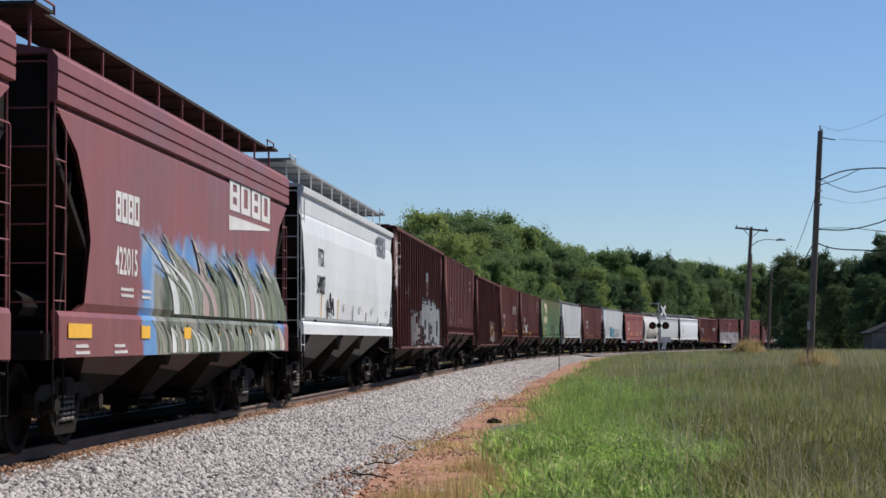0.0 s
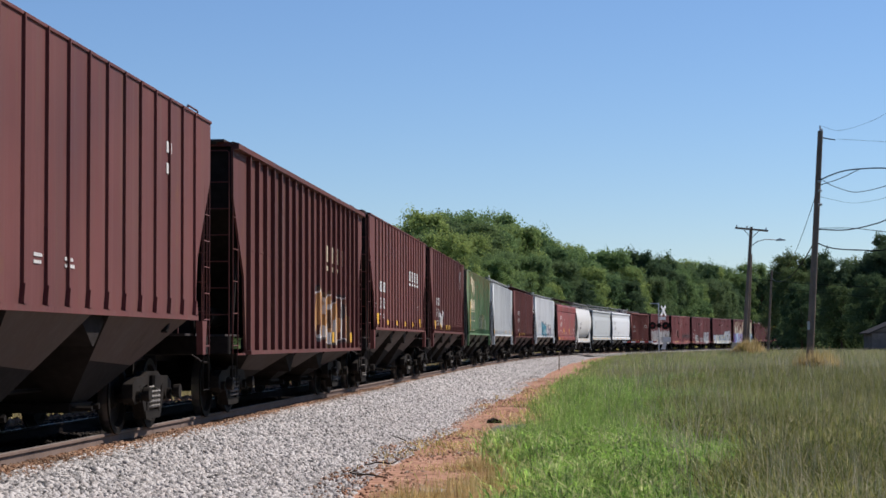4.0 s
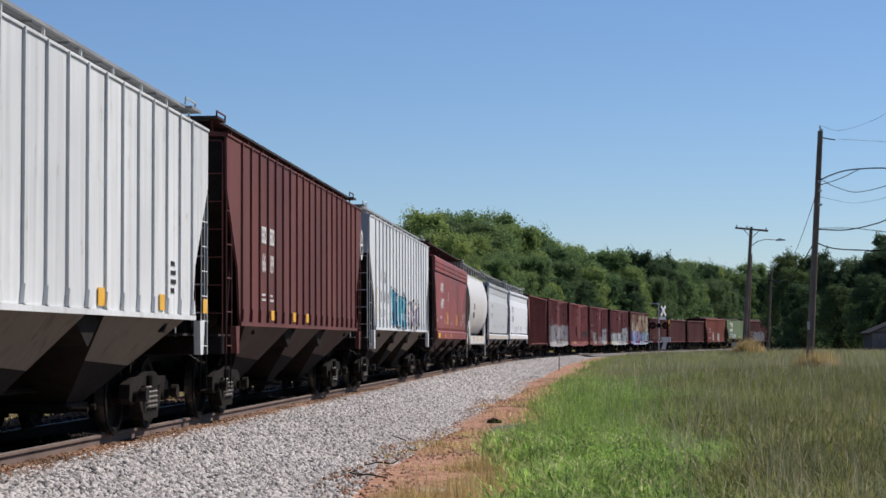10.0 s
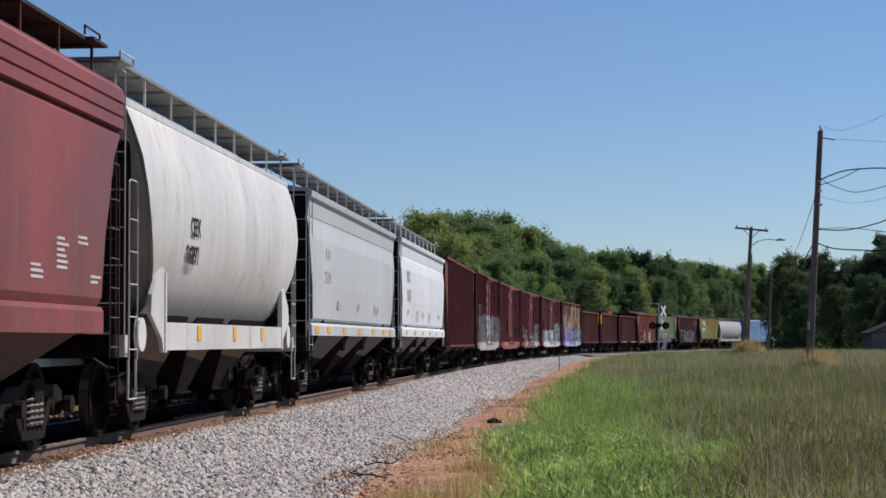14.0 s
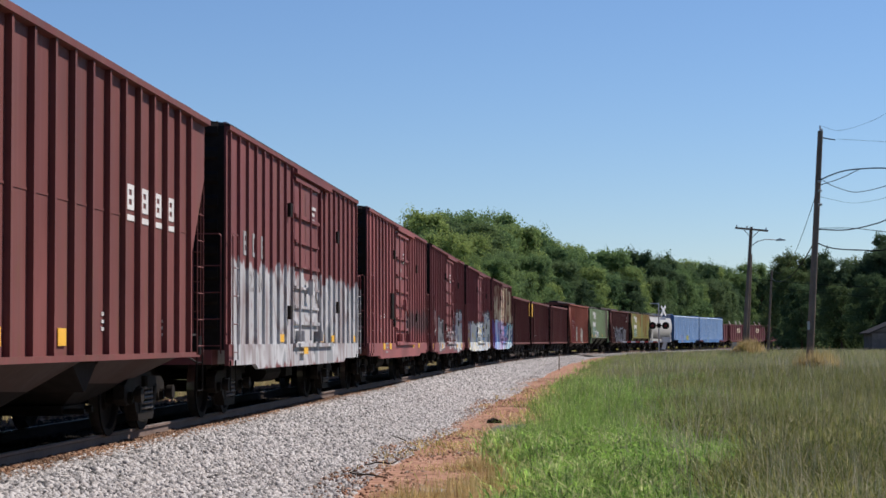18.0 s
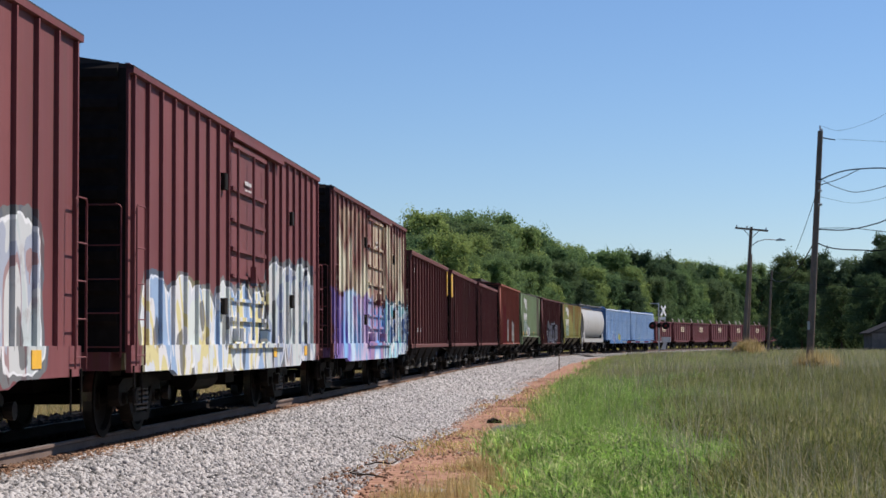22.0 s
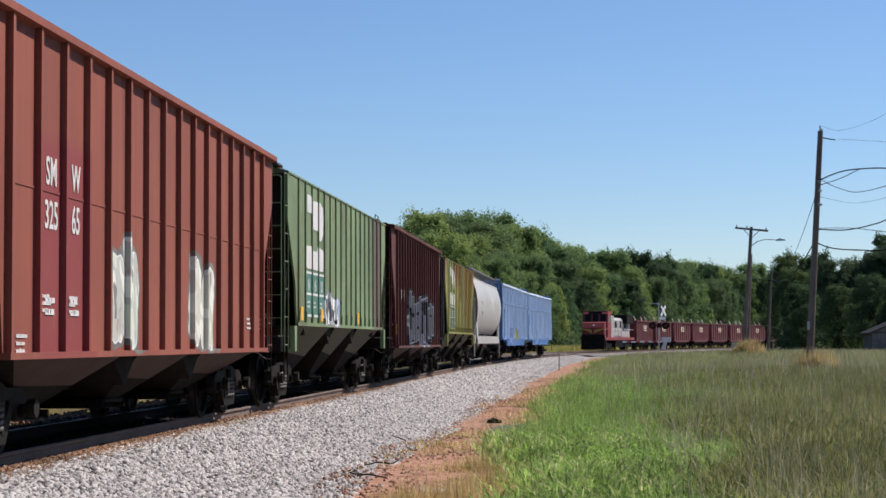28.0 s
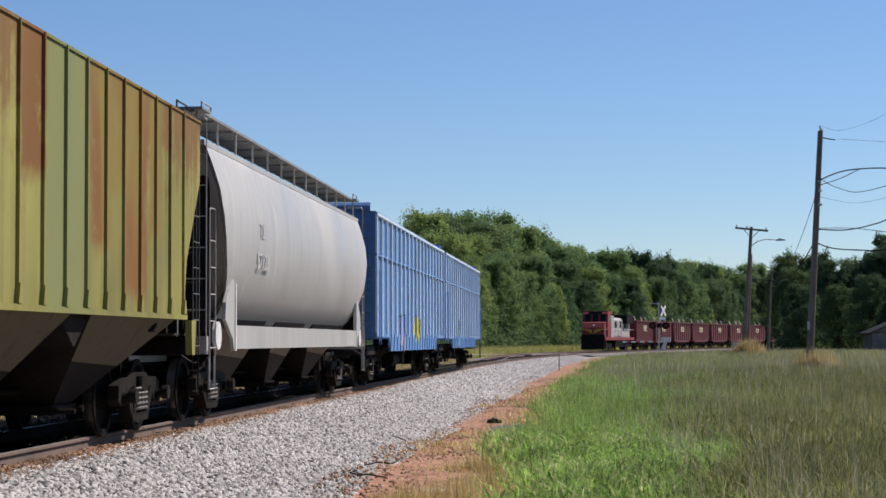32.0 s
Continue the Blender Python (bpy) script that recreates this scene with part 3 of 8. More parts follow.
sh = Shape().tube([(0, 0, 0.80), (0.10, -0.01, 0.66), (0.20, -0.02, 0.50), (0.34, -0.02, 0.42), (0.46, -0.01, 0.46)], 0.028, 6)
HOSE = sh.mesh("air_hose", RUBBER)

CUT_LEVER = Shape().tube([(0.0, -0.10, 1.06), (0.02, -0.3, 0.98), (0.02, -1.15, 0.98), (0.06, -1.32, 0.86), (0.06, -1.40, 0.86)], 0.014, 5).mesh("cut_lever", GALV)

turning = []    # wheelsets with the arc length of their axle at 16 s


def running_gear(car, length, s_mid, inset=1.95, keyed=True):
    for sgn in (-1, 1):
        px = sgn * (length / 2 - inset)
        truck = part("truck", BOLSTER, None, car, "grimy cast bolster", pose(px, 0, 0))
        for side in (-1, 1):
            part("side_frame", SIDE_FRAME, None, truck, "rusty cast side frame", pose(0, side * 1.02, 0))
        for dx in (-0.17, 0.0, 0.17):
            part("truck_spring", SPRINGS, None, truck, "dusty coil spring", pose(dx, -1.06, 0))
        for ax in (-0.89, 0.89):
            ws = part("wheelset", WHEELSET, None, truck, "dark wheels with bright treads", pose(ax, 0, WHEEL_R))
            if keyed:
                turning.append((ws, ax, s_mid + px + ax))
            part("bearing_cap", BEARING, None, truck, at=pose(ax, -1.17, WHEEL_R + 0.03))
            part("brake_shoe", BRAKE_SHOE, None, truck, at=pose(ax * 0.40, -0.755, 0.46, 0, 0, 0 if ax > 0 else 180))
        end = pose(sgn * (length / 2 + 0.18), 0, 0, 0, 0, 0 if sgn > 0 else 180)
        part("coupler", COUPLER, None, car, "rusty steel coupler", end)
        part("cut_lever", CUT_LEVER, None, car, at=end)
        part("air_hose", HOSE, None, car, at=end @ pose(0.0, -0.38, 0))


rung_meshes = {}


def add_ladder(name, car, mat, x, y, z0, z1, axis="x", width=0.42, rungs=6, r=0.011):
    """One bent bar for both stiles, and each rung a piece under it; the rungs run along the axis."""
    dx, dy = (width, 0) if axis == "x" else (0, width)
    z1 -= r
    frame_bar = part(name, Shape().tube([(x, y, z0), (x, y, z1 - 0.03), (x + dx * 0.08, y + dy * 0.08, z1), (x + dx * 0.92, y + dy * 0.92, z1), (x + dx, y + dy, z1 - 0.03), (x + dx, y + dy, z0)], r, 5), mat, car)
    key = (mat.name, axis, width, r)
    if key not in rung_meshes:
        rung_meshes[key] = Shape().rod((0, 0, 0), (dx, dy, 0), r * 0.85, 5).mesh("rung", mat)
    for i in range(rungs - 1):
        part("rung", rung_meshes[key], None, frame_bar, at=pose(x, y, z0 + 0.12 + (z1 - z0 - 0.2) * i / (rungs - 1)))
    return frame_bar


def lettered(words, size, mats, parent, x, y, z, label="", wide=1.0):
    """Painted characters on the -y side, centred at x, z."""
    cu = bpy.data.curves.new("lettering", "FONT")
    cu.body, cu.size, cu.extrude, cu.align_x = words, size, 0.002, "CENTER"
    cu.resolution_u = 3
    cu.offset = 0.014 * size
    ob = bpy.data.objects.new("lettering", cu)
    scene.collection.objects.link(ob)
    me = bpy.data.meshes.new_from_object(ob)
    bpy.data.objects.remove(ob)
    me.materials.append(mats)
    return part("lettering", me, None, parent, label, Matrix.Translation((x + mark_at[0], y, z)) @ pose(0, 0, 0, 90, 0, 0) @ Matrix.Diagonal((wide, 1, 1, 1)))


def end_number(car, words, size, x, y, z):
    """Small painted numerals on the end that faces back along the line."""
    ob = lettered(words, size, FADED_PAINT, car, 0, 0, 0)
    ob.matrix_basis = pose(x, y, z, 90, 0, -90)


def bars(parent, mat, y, rects, name="stencil_block"):
    """Painted blocks, each (x, z, width, height) and each a part, on the -y side."""
    for x, z, w, h in rects:
        x += mark_at[0]
        part("mark_block" if name == "company_mark" else "stencil_block", Shape().box(x, x + w, y - 0.004, y + 0.004, z, z + h), mat, parent)


def data_blocks(car, mat, y, x, z, rows=3, w=0.45, h=0.05, seed=0):
    """Rows of small writing as plain uneven bars, one part a row."""
    rg = random.Random(seed + int(x * 10))
    h = h * (0.62 if h < 0.12 else 0.9)
    x += mark_at[0]
    for k in range(rows):
        z0, u, end = z - k * h * 1.9, 0.0, w * (0.65 + 0.35 * rg.random())
        top = []
        while u < end - 0.02:
            d = min(end - u, h * (0.7 + 1.8 * rg.random()))
            q = h * (0.8 + 0.2 * rg.random())
            top += [(x + u, z0 + q), (x + u + d, z0 + q)]
            u += d
            if u < end - 0.02:
                top += [(x + u, z0 + 0.2 * h), (x + u + h * 0.4, z0 + 0.2 * h)]
                u += h * 0.4
        ring = [(x, z0)] + top + [(top[-1][0], z0)]
        part("stencil_line", Shape().prism(ring, "y", y - 0.004, y + 0.004), mat, car)


def block_word(car, mat, y, x, z, n, w, h, gap=0.35):
    """A company mark as plain framed blocks of letter size, some with a cross bar."""
    for k in range(n):
        a, q, r = x + mark_at[0] + k * w * (1 + gap), w * 0.30, h * 0.2
        sh = Shape().box(a, a + q, y - 0.004, y + 0.004, z, z + h).box(a + w - q, a + w, y - 0.004, y + 0.004, z, z + h)
        sh.box(a + q, a + w - q, y - 0.0035, y + 0.0035, z + h - r, z + h).box(a + q, a + w - q, y - 0.0035, y + 0.0035, z, z + r)
        if k % 2 == 0:
            sh.box(a + q, a + w - q, y - 0.0035, y + 0.0035, z + h * 0.42, z + h * 0.58)
        part("mark_block", sh, mat, car)


def oval_mark(car, y, x, z, rx=0.25, rz=0.36):
    """A round company mark as a plain ring with a cross bar, set within the nearest panel."""
    x = panel_at[0] + (round((x + mark_at[0] - panel_at[0]) / panel_at[1] - 0.58) + 0.58) * panel_at[1]
    ring = [(x + rx * q * math.cos(a * math.pi / 12), y - 0.002, z + rz * q * math.sin(a * math.pi / 12)) for q in (1.0, 0.72) for a in range(24)]
    sh = Shape().add(ring, [(i, (i + 1) % 24, 24 + (i + 1) % 24, 24 + i) for i in range(24)])
    part("company_mark", sh.box(x - rx * 0.62, x + rx * 0.62, y - 0.003, y + 0.003, z - 0.03, z + 0.03).box(x - rx * 0.5, x - rx * 0.28, y - 0.003, y + 0.003, z + 0.06, z + rz * 0.55).box(x + rx * 0.1, x + rx * 0.4, y - 0.003, y + 0.003, z + 0.06, z + rz * 0.55), WHITE_PAINT, car, "white ring mark")


SPRAY = [plain("sprayed " + n, c, 0.55, 0.0, 0.3, 3) for n, c in (("moss", (0.16, 0.19, 0.12)), ("sage", (0.22, 0.245, 0.18)), ("ash", (0.55, 0.57, 0.55)), ("dark moss", (0.09, 0.11, 0.075)), ("dusty pink", (0.36, 0.27, 0.25)), ("soot", (0.035, 0.04, 0.035)))]


def spikes(car, y, x0, x1, z0, z1, n, seed):
    """Sprayed flames: broad blades that sweep up and over to a point, some with a pale edge, one part apiece."""
    rg = random.Random(seed)
    us = (0, 0.15, 0.3, 0.45, 0.6, 0.75, 0.88, 1.0)
    for k in range(n):
        x = x0 + (x1 - x0) * (k + 0.5 + 0.4 * rg.uniform(-1, 1)) / n
        h = (z1 - z0) * rg.uniform(0.62, 1.1)
        lean, w = -rg.uniform(1.2, 2.6) * (z1 - z0), rg.uniform(0.16, 0.52)
        mid = [(u, x + lean * u ** 2.2 + 0.12 * u, w * (1 - u ** 1.6) * (0.75 + 0.4 * u)) for u in us]
        m = len(mid)
        layers = [(0.0, SPRAY[rg.choice((0, 0, 1, 3, 3, 2, 4))], 1.0)]
        if rg.random() < 0.6:
            layers.insert(0, (0.016, SPRAY[2], 1.0))
        layers.insert(0, (0.045, SPRAY[5], 1.0))
        layers.append((0.0, SPRAY[rg.choice((1, 2, 0, 4))], 0.35))
        for q, (grow, mat, share) in enumerate(layers):
            ring = [(c - hw_ * (1 if share == 1 else 0.15) - grow, z0 + u * h) for u, c, hw_ in mid] + [(c + hw_ * share * 0.8 + grow, z0 + u * h) for u, c, hw_ in mid[::-1]]
            dy = y - 0.0012 * k - 0.0003 * q
            part("sprayed_flame", Shape().add([(px, dy, pz) for px, pz in ring], [(i, i + 1, 2 * m - 2 - i, 2 * m - 1 - i) for i in range(m - 1)]), mat, car)


def end_gear(car, L, hw, z_top, rail_mat, nose=0.0, wall=None):
    """Slope sheets, end sills, platforms, corner ladders and brake wheel at both ends."""
    for sgn in (-1, 1):
        sh = Shape()
        xe = L / 2 - (nose if sgn < 0 else 0.0)
        prof = [(xe - 0.10, z_top - 0.02), (xe - 0.10, z_top - 1.0), (L / 2 - 2.55, 1.28), (L / 2 - 2.62, 1.30), (xe - 0.24, z_top - 0.98), (xe - 0.24, z_top - 0.02)]
        if wall:
            part("end_wall", Shape().box(*sorted((sgn * (xe - 0.03), sgn * (xe - 0.095))), -hw + 0.04, hw - 0.04, z_top - 0.95, z_top - 0.02), wall, car)
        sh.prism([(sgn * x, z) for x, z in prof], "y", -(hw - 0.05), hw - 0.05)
        # the end's shade is put into the sheet's colour
        part("end_slope_sheet", sh, SHADE_GRIME, car, "sloping end sheet coloured dark for shade")
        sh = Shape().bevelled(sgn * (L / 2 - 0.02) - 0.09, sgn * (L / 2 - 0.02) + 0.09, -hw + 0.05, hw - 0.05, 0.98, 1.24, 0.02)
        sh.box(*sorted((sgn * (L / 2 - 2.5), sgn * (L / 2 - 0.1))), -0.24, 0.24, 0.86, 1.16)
        part("end_sill", sh, SHADE_GRIME, car)
        sh = Shape().box(*sorted((sgn * (L / 2 - 1.2), sgn * (L / 2 + 0.02))), -hw + 0.12, hw - 0.12, 1.245, 1.275)
        part("end_platform", sh, GALV, car)
        xs = sgn * (L / 2 - 0.04)
        add_ladder("corner_ladder", car, rail_mat, xs if sgn < 0 else xs - 0.40, -hw + 0.01, 0.98, z_top - 0.05 if sgn < 0 else z_top - 0.9, "x", 0.40, 7)
        add_ladder("end_ladder", car, rail_mat, sgn * (L / 2 + 0.02), -hw + 0.06, 1.05, z_top - 0.1, "y", 0.42, 8)
        part("stirrup", Shape().tube([(xs, -hw + 0.02, 0.98), (xs, -hw + 0.02, 0.48), (xs - sgn * 0.38, -hw + 0.02, 0.48), (xs - sgn * 0.38, -hw + 0.02, 0.98)], 0.012, 5), STEEL_DARK, car)
        for side in (-1, 1):
            part("end_post", Shape().rod((sgn * (L / 2 - 0.55), side * (hw - 0.14), 1.25), (sgn * (L / 2 - 0.95), side * (hw - 0.12), z_top - 1.15), 0.035, 6), SHADE_GRIME, car)
    part("brake_wheel", Shape().turned([(-0.02, 0.24), (0.02, 0.27), (0.02, 0.22), (-0.02, 0.21)], 0, 14), rail_mat, car, at=pose(-L / 2 - 0.06, 0.45, 2.5, 0, 0, 90))
    sh = Shape().box(-L / 2 + 0.35, -L / 2 + 0.75, -0.75, -0.25, 1.3, 1.72).rod((-L / 2 + 0.5, -0.9, 1.55), (-L / 2 + 1.5, -0.9, 1.55), 0.16, 10)
    part("brake_gear", sh, STEEL_DARK, car)


def bays(car, L, hw, z_sill, n=3, low=0.42, mat=None):
    """Inverted pyramids below the sill, each with its outlet gate."""
    x_lo, x_hi = -L / 2 + 2.35, L / 2 - 2.35
    w = (x_hi - x_lo) / n
    for k in range(n):
        a, b = x_lo + k * w, x_lo + (k + 1) * w
        c = (a + b) / 2
        a, b = (-L / 2 + 1.5 if k == 0 else a + 0.10 * w), (L / 2 - 1.5 if k == n - 1 else b - 0.10 * w)
        top = [(a, -hw + 0.03), (b, -hw + 0.03), (b, hw - 0.03), (a, hw - 0.03)]
        bot = [(c - 0.34, -0.70), (c + 0.34, -0.70), (c + 0.34, 0.70), (c - 0.34, 0.70)]
        mid = [(p[0] + (q[0] - p[0]) * f, p[1] + (q[1] - p[1]) * f, z_sill + 0.02 + (low - z_sill - 0.02) * f) for p, q, f in zip(top, bot, (0.50, 0.58, 0.58, 0.50))]
        sh = Shape().add([(x, y, z_sill + 0.02) for x, y in top] + mid + [(x, y, low) for x, y in bot],
                         [(0, 1, 5, 4), (1, 2, 6, 5), (2, 3, 7, 6), (3, 0, 4, 7), (4, 5, 9, 8), (5, 6, 10, 9), (6, 7, 11, 10), (7, 4, 8, 11), (8, 9, 10, 11), (3, 2, 1, 0)])
        # slot 1: shade put into the cross slopes; the lower half is dark too
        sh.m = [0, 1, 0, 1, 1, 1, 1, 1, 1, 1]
        bay = part("hopper_bay", sh, [mat or HOPPER_DARK, SHADE_GRIME], car, "dusty hopper bay with outlet, shade-darkened cross slopes and dark lower half")
        sh = Shape().bevelled(c - 0.50, c + 0.50, -0.76, 0.76, low - 0.10, low + 0.01, 0.03).rod((c - 0.45, -1.0, low - 0.05), (c - 0.45, 1.0, low - 0.05), 0.035, 6)
        sh.rod((c + 0.45, -0.85, low - 0.05), (c + 0.45, 0.85, low - 0.05), 0.045, 6)
        part("outlet_gate", sh, STEEL_DARK, bay)
        if k < n - 1:
            d = x_lo + (k + 1) * w
            # added dark filler that stands for the shade between two bays
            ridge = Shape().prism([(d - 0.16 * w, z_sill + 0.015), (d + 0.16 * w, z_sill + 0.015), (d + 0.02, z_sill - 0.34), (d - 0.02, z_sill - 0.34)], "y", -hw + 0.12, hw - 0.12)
            part("cross_ridge", ridge, SHADE_GRIME, bay, "dark ridge filling the shaded gap between two bays")
    sh = Shape().box(-L / 2 + 1.4, L / 2 - 1.4, -0.16, 0.16, 0.80, 1.02)
    sh.rod((-L / 2 + 3, -0.4, 0.60), (L / 2 - 3, -0.4, 0.60), 0.03, 5)
    part("centre_sill", sh, STEEL_DARK, car)


def walkways(car, L, hw, z_roof, z_board, mat, post_mat, pitch=1.42, crown=0.16, near_grab=True):
    """Gratings on posts along both roof edges, and the trough hatch between."""
    for side in (-1, 1):
        y0, y1 = sorted((side * 1.22, side * 0.62))
        sh = Shape()
        for k in range(9):
            y = y0 + (y1 - y0) * k / 8
            sh.box(-L / 2 - 0.05, L / 2 + 0.05, y - 0.031, y + 0.031, z_board, z_board + 0.04)
        for x in np.arange(-L / 2, L / 2 + 0.01, 1.4):
            sh.box(x - 0.03, x + 0.03, y0, y1, z_board - 0.03, z_board + 0.02)
        board = part("running_board", sh, mat, car, "steel grating walkway")
        n = int(L / pitch)
        for k in range(n + 1):
            x = -L / 2 + 0.15 + (L - 0.3) * k / n
            zr = z_roof + crown * (1 - 1.2 / hw)
            if side < 0:
                part("board_post", Shape().box(x - 0.013, x + 0.013, -1.235, -1.205, zr - 0.08, z_board + 0.04), post_mat, board)
            else:
                part("board_post", Shape().box(x - 0.013, x + 0.013, 1.205, 1.235, zr - 0.08, z_board + 0.02), post_mat, board)
    for sgn in (-1, 1):
        x0, x1 = sorted((sgn * (L / 2 - 0.55), sgn * (L / 2 + 0.08)))
        part("cross_walkway", Shape().box(x0, x1, -1.35, 1.35, z_board + 0.002, z_board + 0.038), mat, car)
        if sgn < 0 and not near_grab:
            continue
        part("roof_grab", Shape().tube([(sgn * (L / 2 - 0.1), -1.3, z_board + 0.03), (sgn * (L / 2 - 0.1), -1.3, z_board + 0.13), (sgn * (L / 2 - 0.75), -1.3, z_board + 0.13), (sgn * (L / 2 - 0.75), -1.3, z_board + 0.03)], 0.014, 5), post_mat, car)
    sh = Shape().prism([(-0.42, z_roof + 0.1), (-0.34, z_roof + 0.34), (0.34, z_roof + 0.34), (0.42, z_roof + 0.1)], "x", -L / 2 + 0.9, L / 2 - 0.9)
    part("trough_hatch", sh, GALV, car)


def roof_of(car, L, hw, z, crown, paint, over=0.0, xa=None, xb=None):
    ring = [(-hw - over, z - 0.04), (-hw - over, z), (-hw * 0.5, z + crown * 0.75), (0, z + crown), (hw * 0.5, z + crown * 0.75), (hw + over, z), (hw + over, z - 0.04)]
    part("roof", Shape().prism(ring, "x", -L / 2 if xa is None else xa, L / 2 if xb is None else xb), paint, car)


def reflectors(car, y, z, xs, w=0.16, h=0.24):
    for x in [q + mark_at[0] for q in xs]:
        part("reflector", Shape().box(x, x + w, y - 0.006, y + 0.004, z, z + h), YELLOW_TAPE, car, "yellow reflector patch")


def start_car(name, front, rear, label, category, group="cars of the passing train"):
    car = tagged(new(name), label, category, group)
    car["front"], car["rear"] = front, rear
    return car, rear - front


moving = []
panel_at = [0.0, 1.0]    # first rib and rib spacing of the ribbed car that was built last


def panel(k, u=0.58):
    """Where, along the car's marks, the panel after rib k lies open to the side."""
    return panel_at[0] + (k + u) * panel_at[1] - mark_at[0]


def ribbed_hopper(front, rear, label, col, z_sill=1.5, z_top=4.3, ribs=17, low=0.42, tags=(), fade=0.25, rust=0.15, grime=0.3, seed=0.0, rust_col=(0.16, 0.07, 0.035), post=None, board_gap=0.0, bay_mat=None, rust_high=0.0, nose=0.0):
    """Rib-sided car: flush sheets with thin deep ribs, or, with a low sill, stout hat posts under a heavy chord."""
    car, L = start_car("covered_hopper", front, rear, label, "hopper car")
    hw = 1.475
    stout = z_sill < 1.2
    rib, depth, over = (0.036, 0.066, 0.09) if stout else (0.016, 0.034, 0.018)
    paint = car_paint("weathered hopper paint", car, col, fade, rust, rust_col, tags, seed=seed, grime=grime, rust_high=rust_high)
    xa, xb = -L / 2 + nose, L / 2 - 0.02
    for side in (-1, 1):
        cut = [(xa, z_top), (xa + 0.02, z_top - 0.85), (xa + 0.88, z_top - 2.0), (xa + 1.06, z_sill), (xb - 1.06, z_sill), (xb - 0.88, z_top - 2.0), (xb - 0.02, z_top - 0.85), (xb, z_top)]
        y0, y1 = sorted((side * (hw - 0.035), side * hw))
        part("side_sheet", Shape().prism(cut, "y", y0, y1), paint, car)
        sh = Shape().box(xa + 1.0, xb - 1.0, *sorted((side * (hw - 0.02), side * (hw + (0.10 if stout else 0.038)))), z_sill - 0.045, z_sill + 0.02)
        part("side_sill", sh, paint, car)
        if stout:
            ring = [(side * (hw - 0.02), z_top - 0.10), (side * (hw + over), z_top - 0.08), (side * (hw + over), z_top), (side * (hw - 0.02), z_top + 0.03)]
        else:
            ring = [(side * (hw - 0.02), z_top - 0.05), (side * (hw + over), z_top - 0.035), (side * (hw + over), z_top - 0.002), (side * (hw - 0.02), z_top + 0.012)]
        part("top_chord", Shape().prism(ring, "x", xa, xb), paint, car)
        for e in (-1, 1):
            x_end = xa + 0.1 if e < 0 else xb
            sh = Shape().prism([(x_end - e * 0.74, z_sill - 0.05), (x_end - e * 0.44, z_sill - 0.05), (x_end - e * 0.52, 0.98), (x_end - e * 0.70, 0.98)], "y", *sorted((side * (hw - 0.05), side * (hw + 0.04))))
            part("jacking_bracket", sh, paint, car)
    yo = -(hw + depth)
    rib_mesh = Shape().prism([(-rib - 0.008, -hw + 0.01), (-rib, yo), (rib, yo), (rib + 0.008, -hw + 0.01)], "z", z_sill - 0.02, z_top - (0.06 if stout else 0.015)).mesh("side_post", paint)
    foot_mesh = Shape().prism([(-0.07, z_sill + 0.03), (0.07, z_sill + 0.03), (0.02, z_sill + 0.22), (-0.02, z_sill + 0.22)], "y", -hw - 0.05, -hw + 0.01).mesh("post_foot", paint)
    panel_at[:] = [xa + 1.16, (xb - xa - 2.32) / (ribs - 1)]
    for k in range(ribs):
        x = xa + 1.16 + (xb - xa - 2.32) * k / (ribs - 1)
        part("side_post", rib_mesh, None, car, at=pose(x, 0, 0))
        part("side_post", rib_mesh, None, car, at=pose(x, 0, 0, 0, 0, 180))
        if stout and k < ribs - 1:
            w = (xb - xa - 2.32) / (ribs - 1)
            part("sheet_seam", Shape().box(x + 0.05, x + w - 0.05, -hw - 0.008, -hw + 0.004, z_sill + 1.62, z_sill + 1.645), paint, car)
        elif not stout:
            part("post_foot", foot_mesh, None, car, at=pose(x, 0, 0))
    roof_of(car, L, hw + (0.08 if stout else 0.012), z_top, 0.16, paint, 0.0, xa, xb)
    pale = max(col) > 0.4
    end_gear(car, L, hw, z_top, post or paint, nose, paint if pale else None)
    # bay paint: dust over the car's colour, darkened for shade below the sill
    bays(car, L, hw + (0.0 if stout else 0.03), z_sill - 0.05, 3, low, bay_mat or car_paint("dusty darkened bay", car, tuple(0.14 * c + d for c, d in zip(col, (0.030, 0.020, 0.013) if stout else (0.068, 0.047, 0.029))) if max(col) < 0.4 else (0.19, 0.145, 0.105), 0.3, 0.25, (0.05, 0.028, 0.018), seed=seed + 3, grime=0.2))
    walkways(car, L, hw, z_top, z_top + board_gap + 0.02, PALE_GRATE if max(col) > 0.4 else GALV, post or paint, near_grab=board_gap > 0.15)
    running_gear(car, L, (front + rear) / 2)
    moving.append((car, (front + rear) / 2, L - 3.9))
    return car, L, -(hw + 0.006)


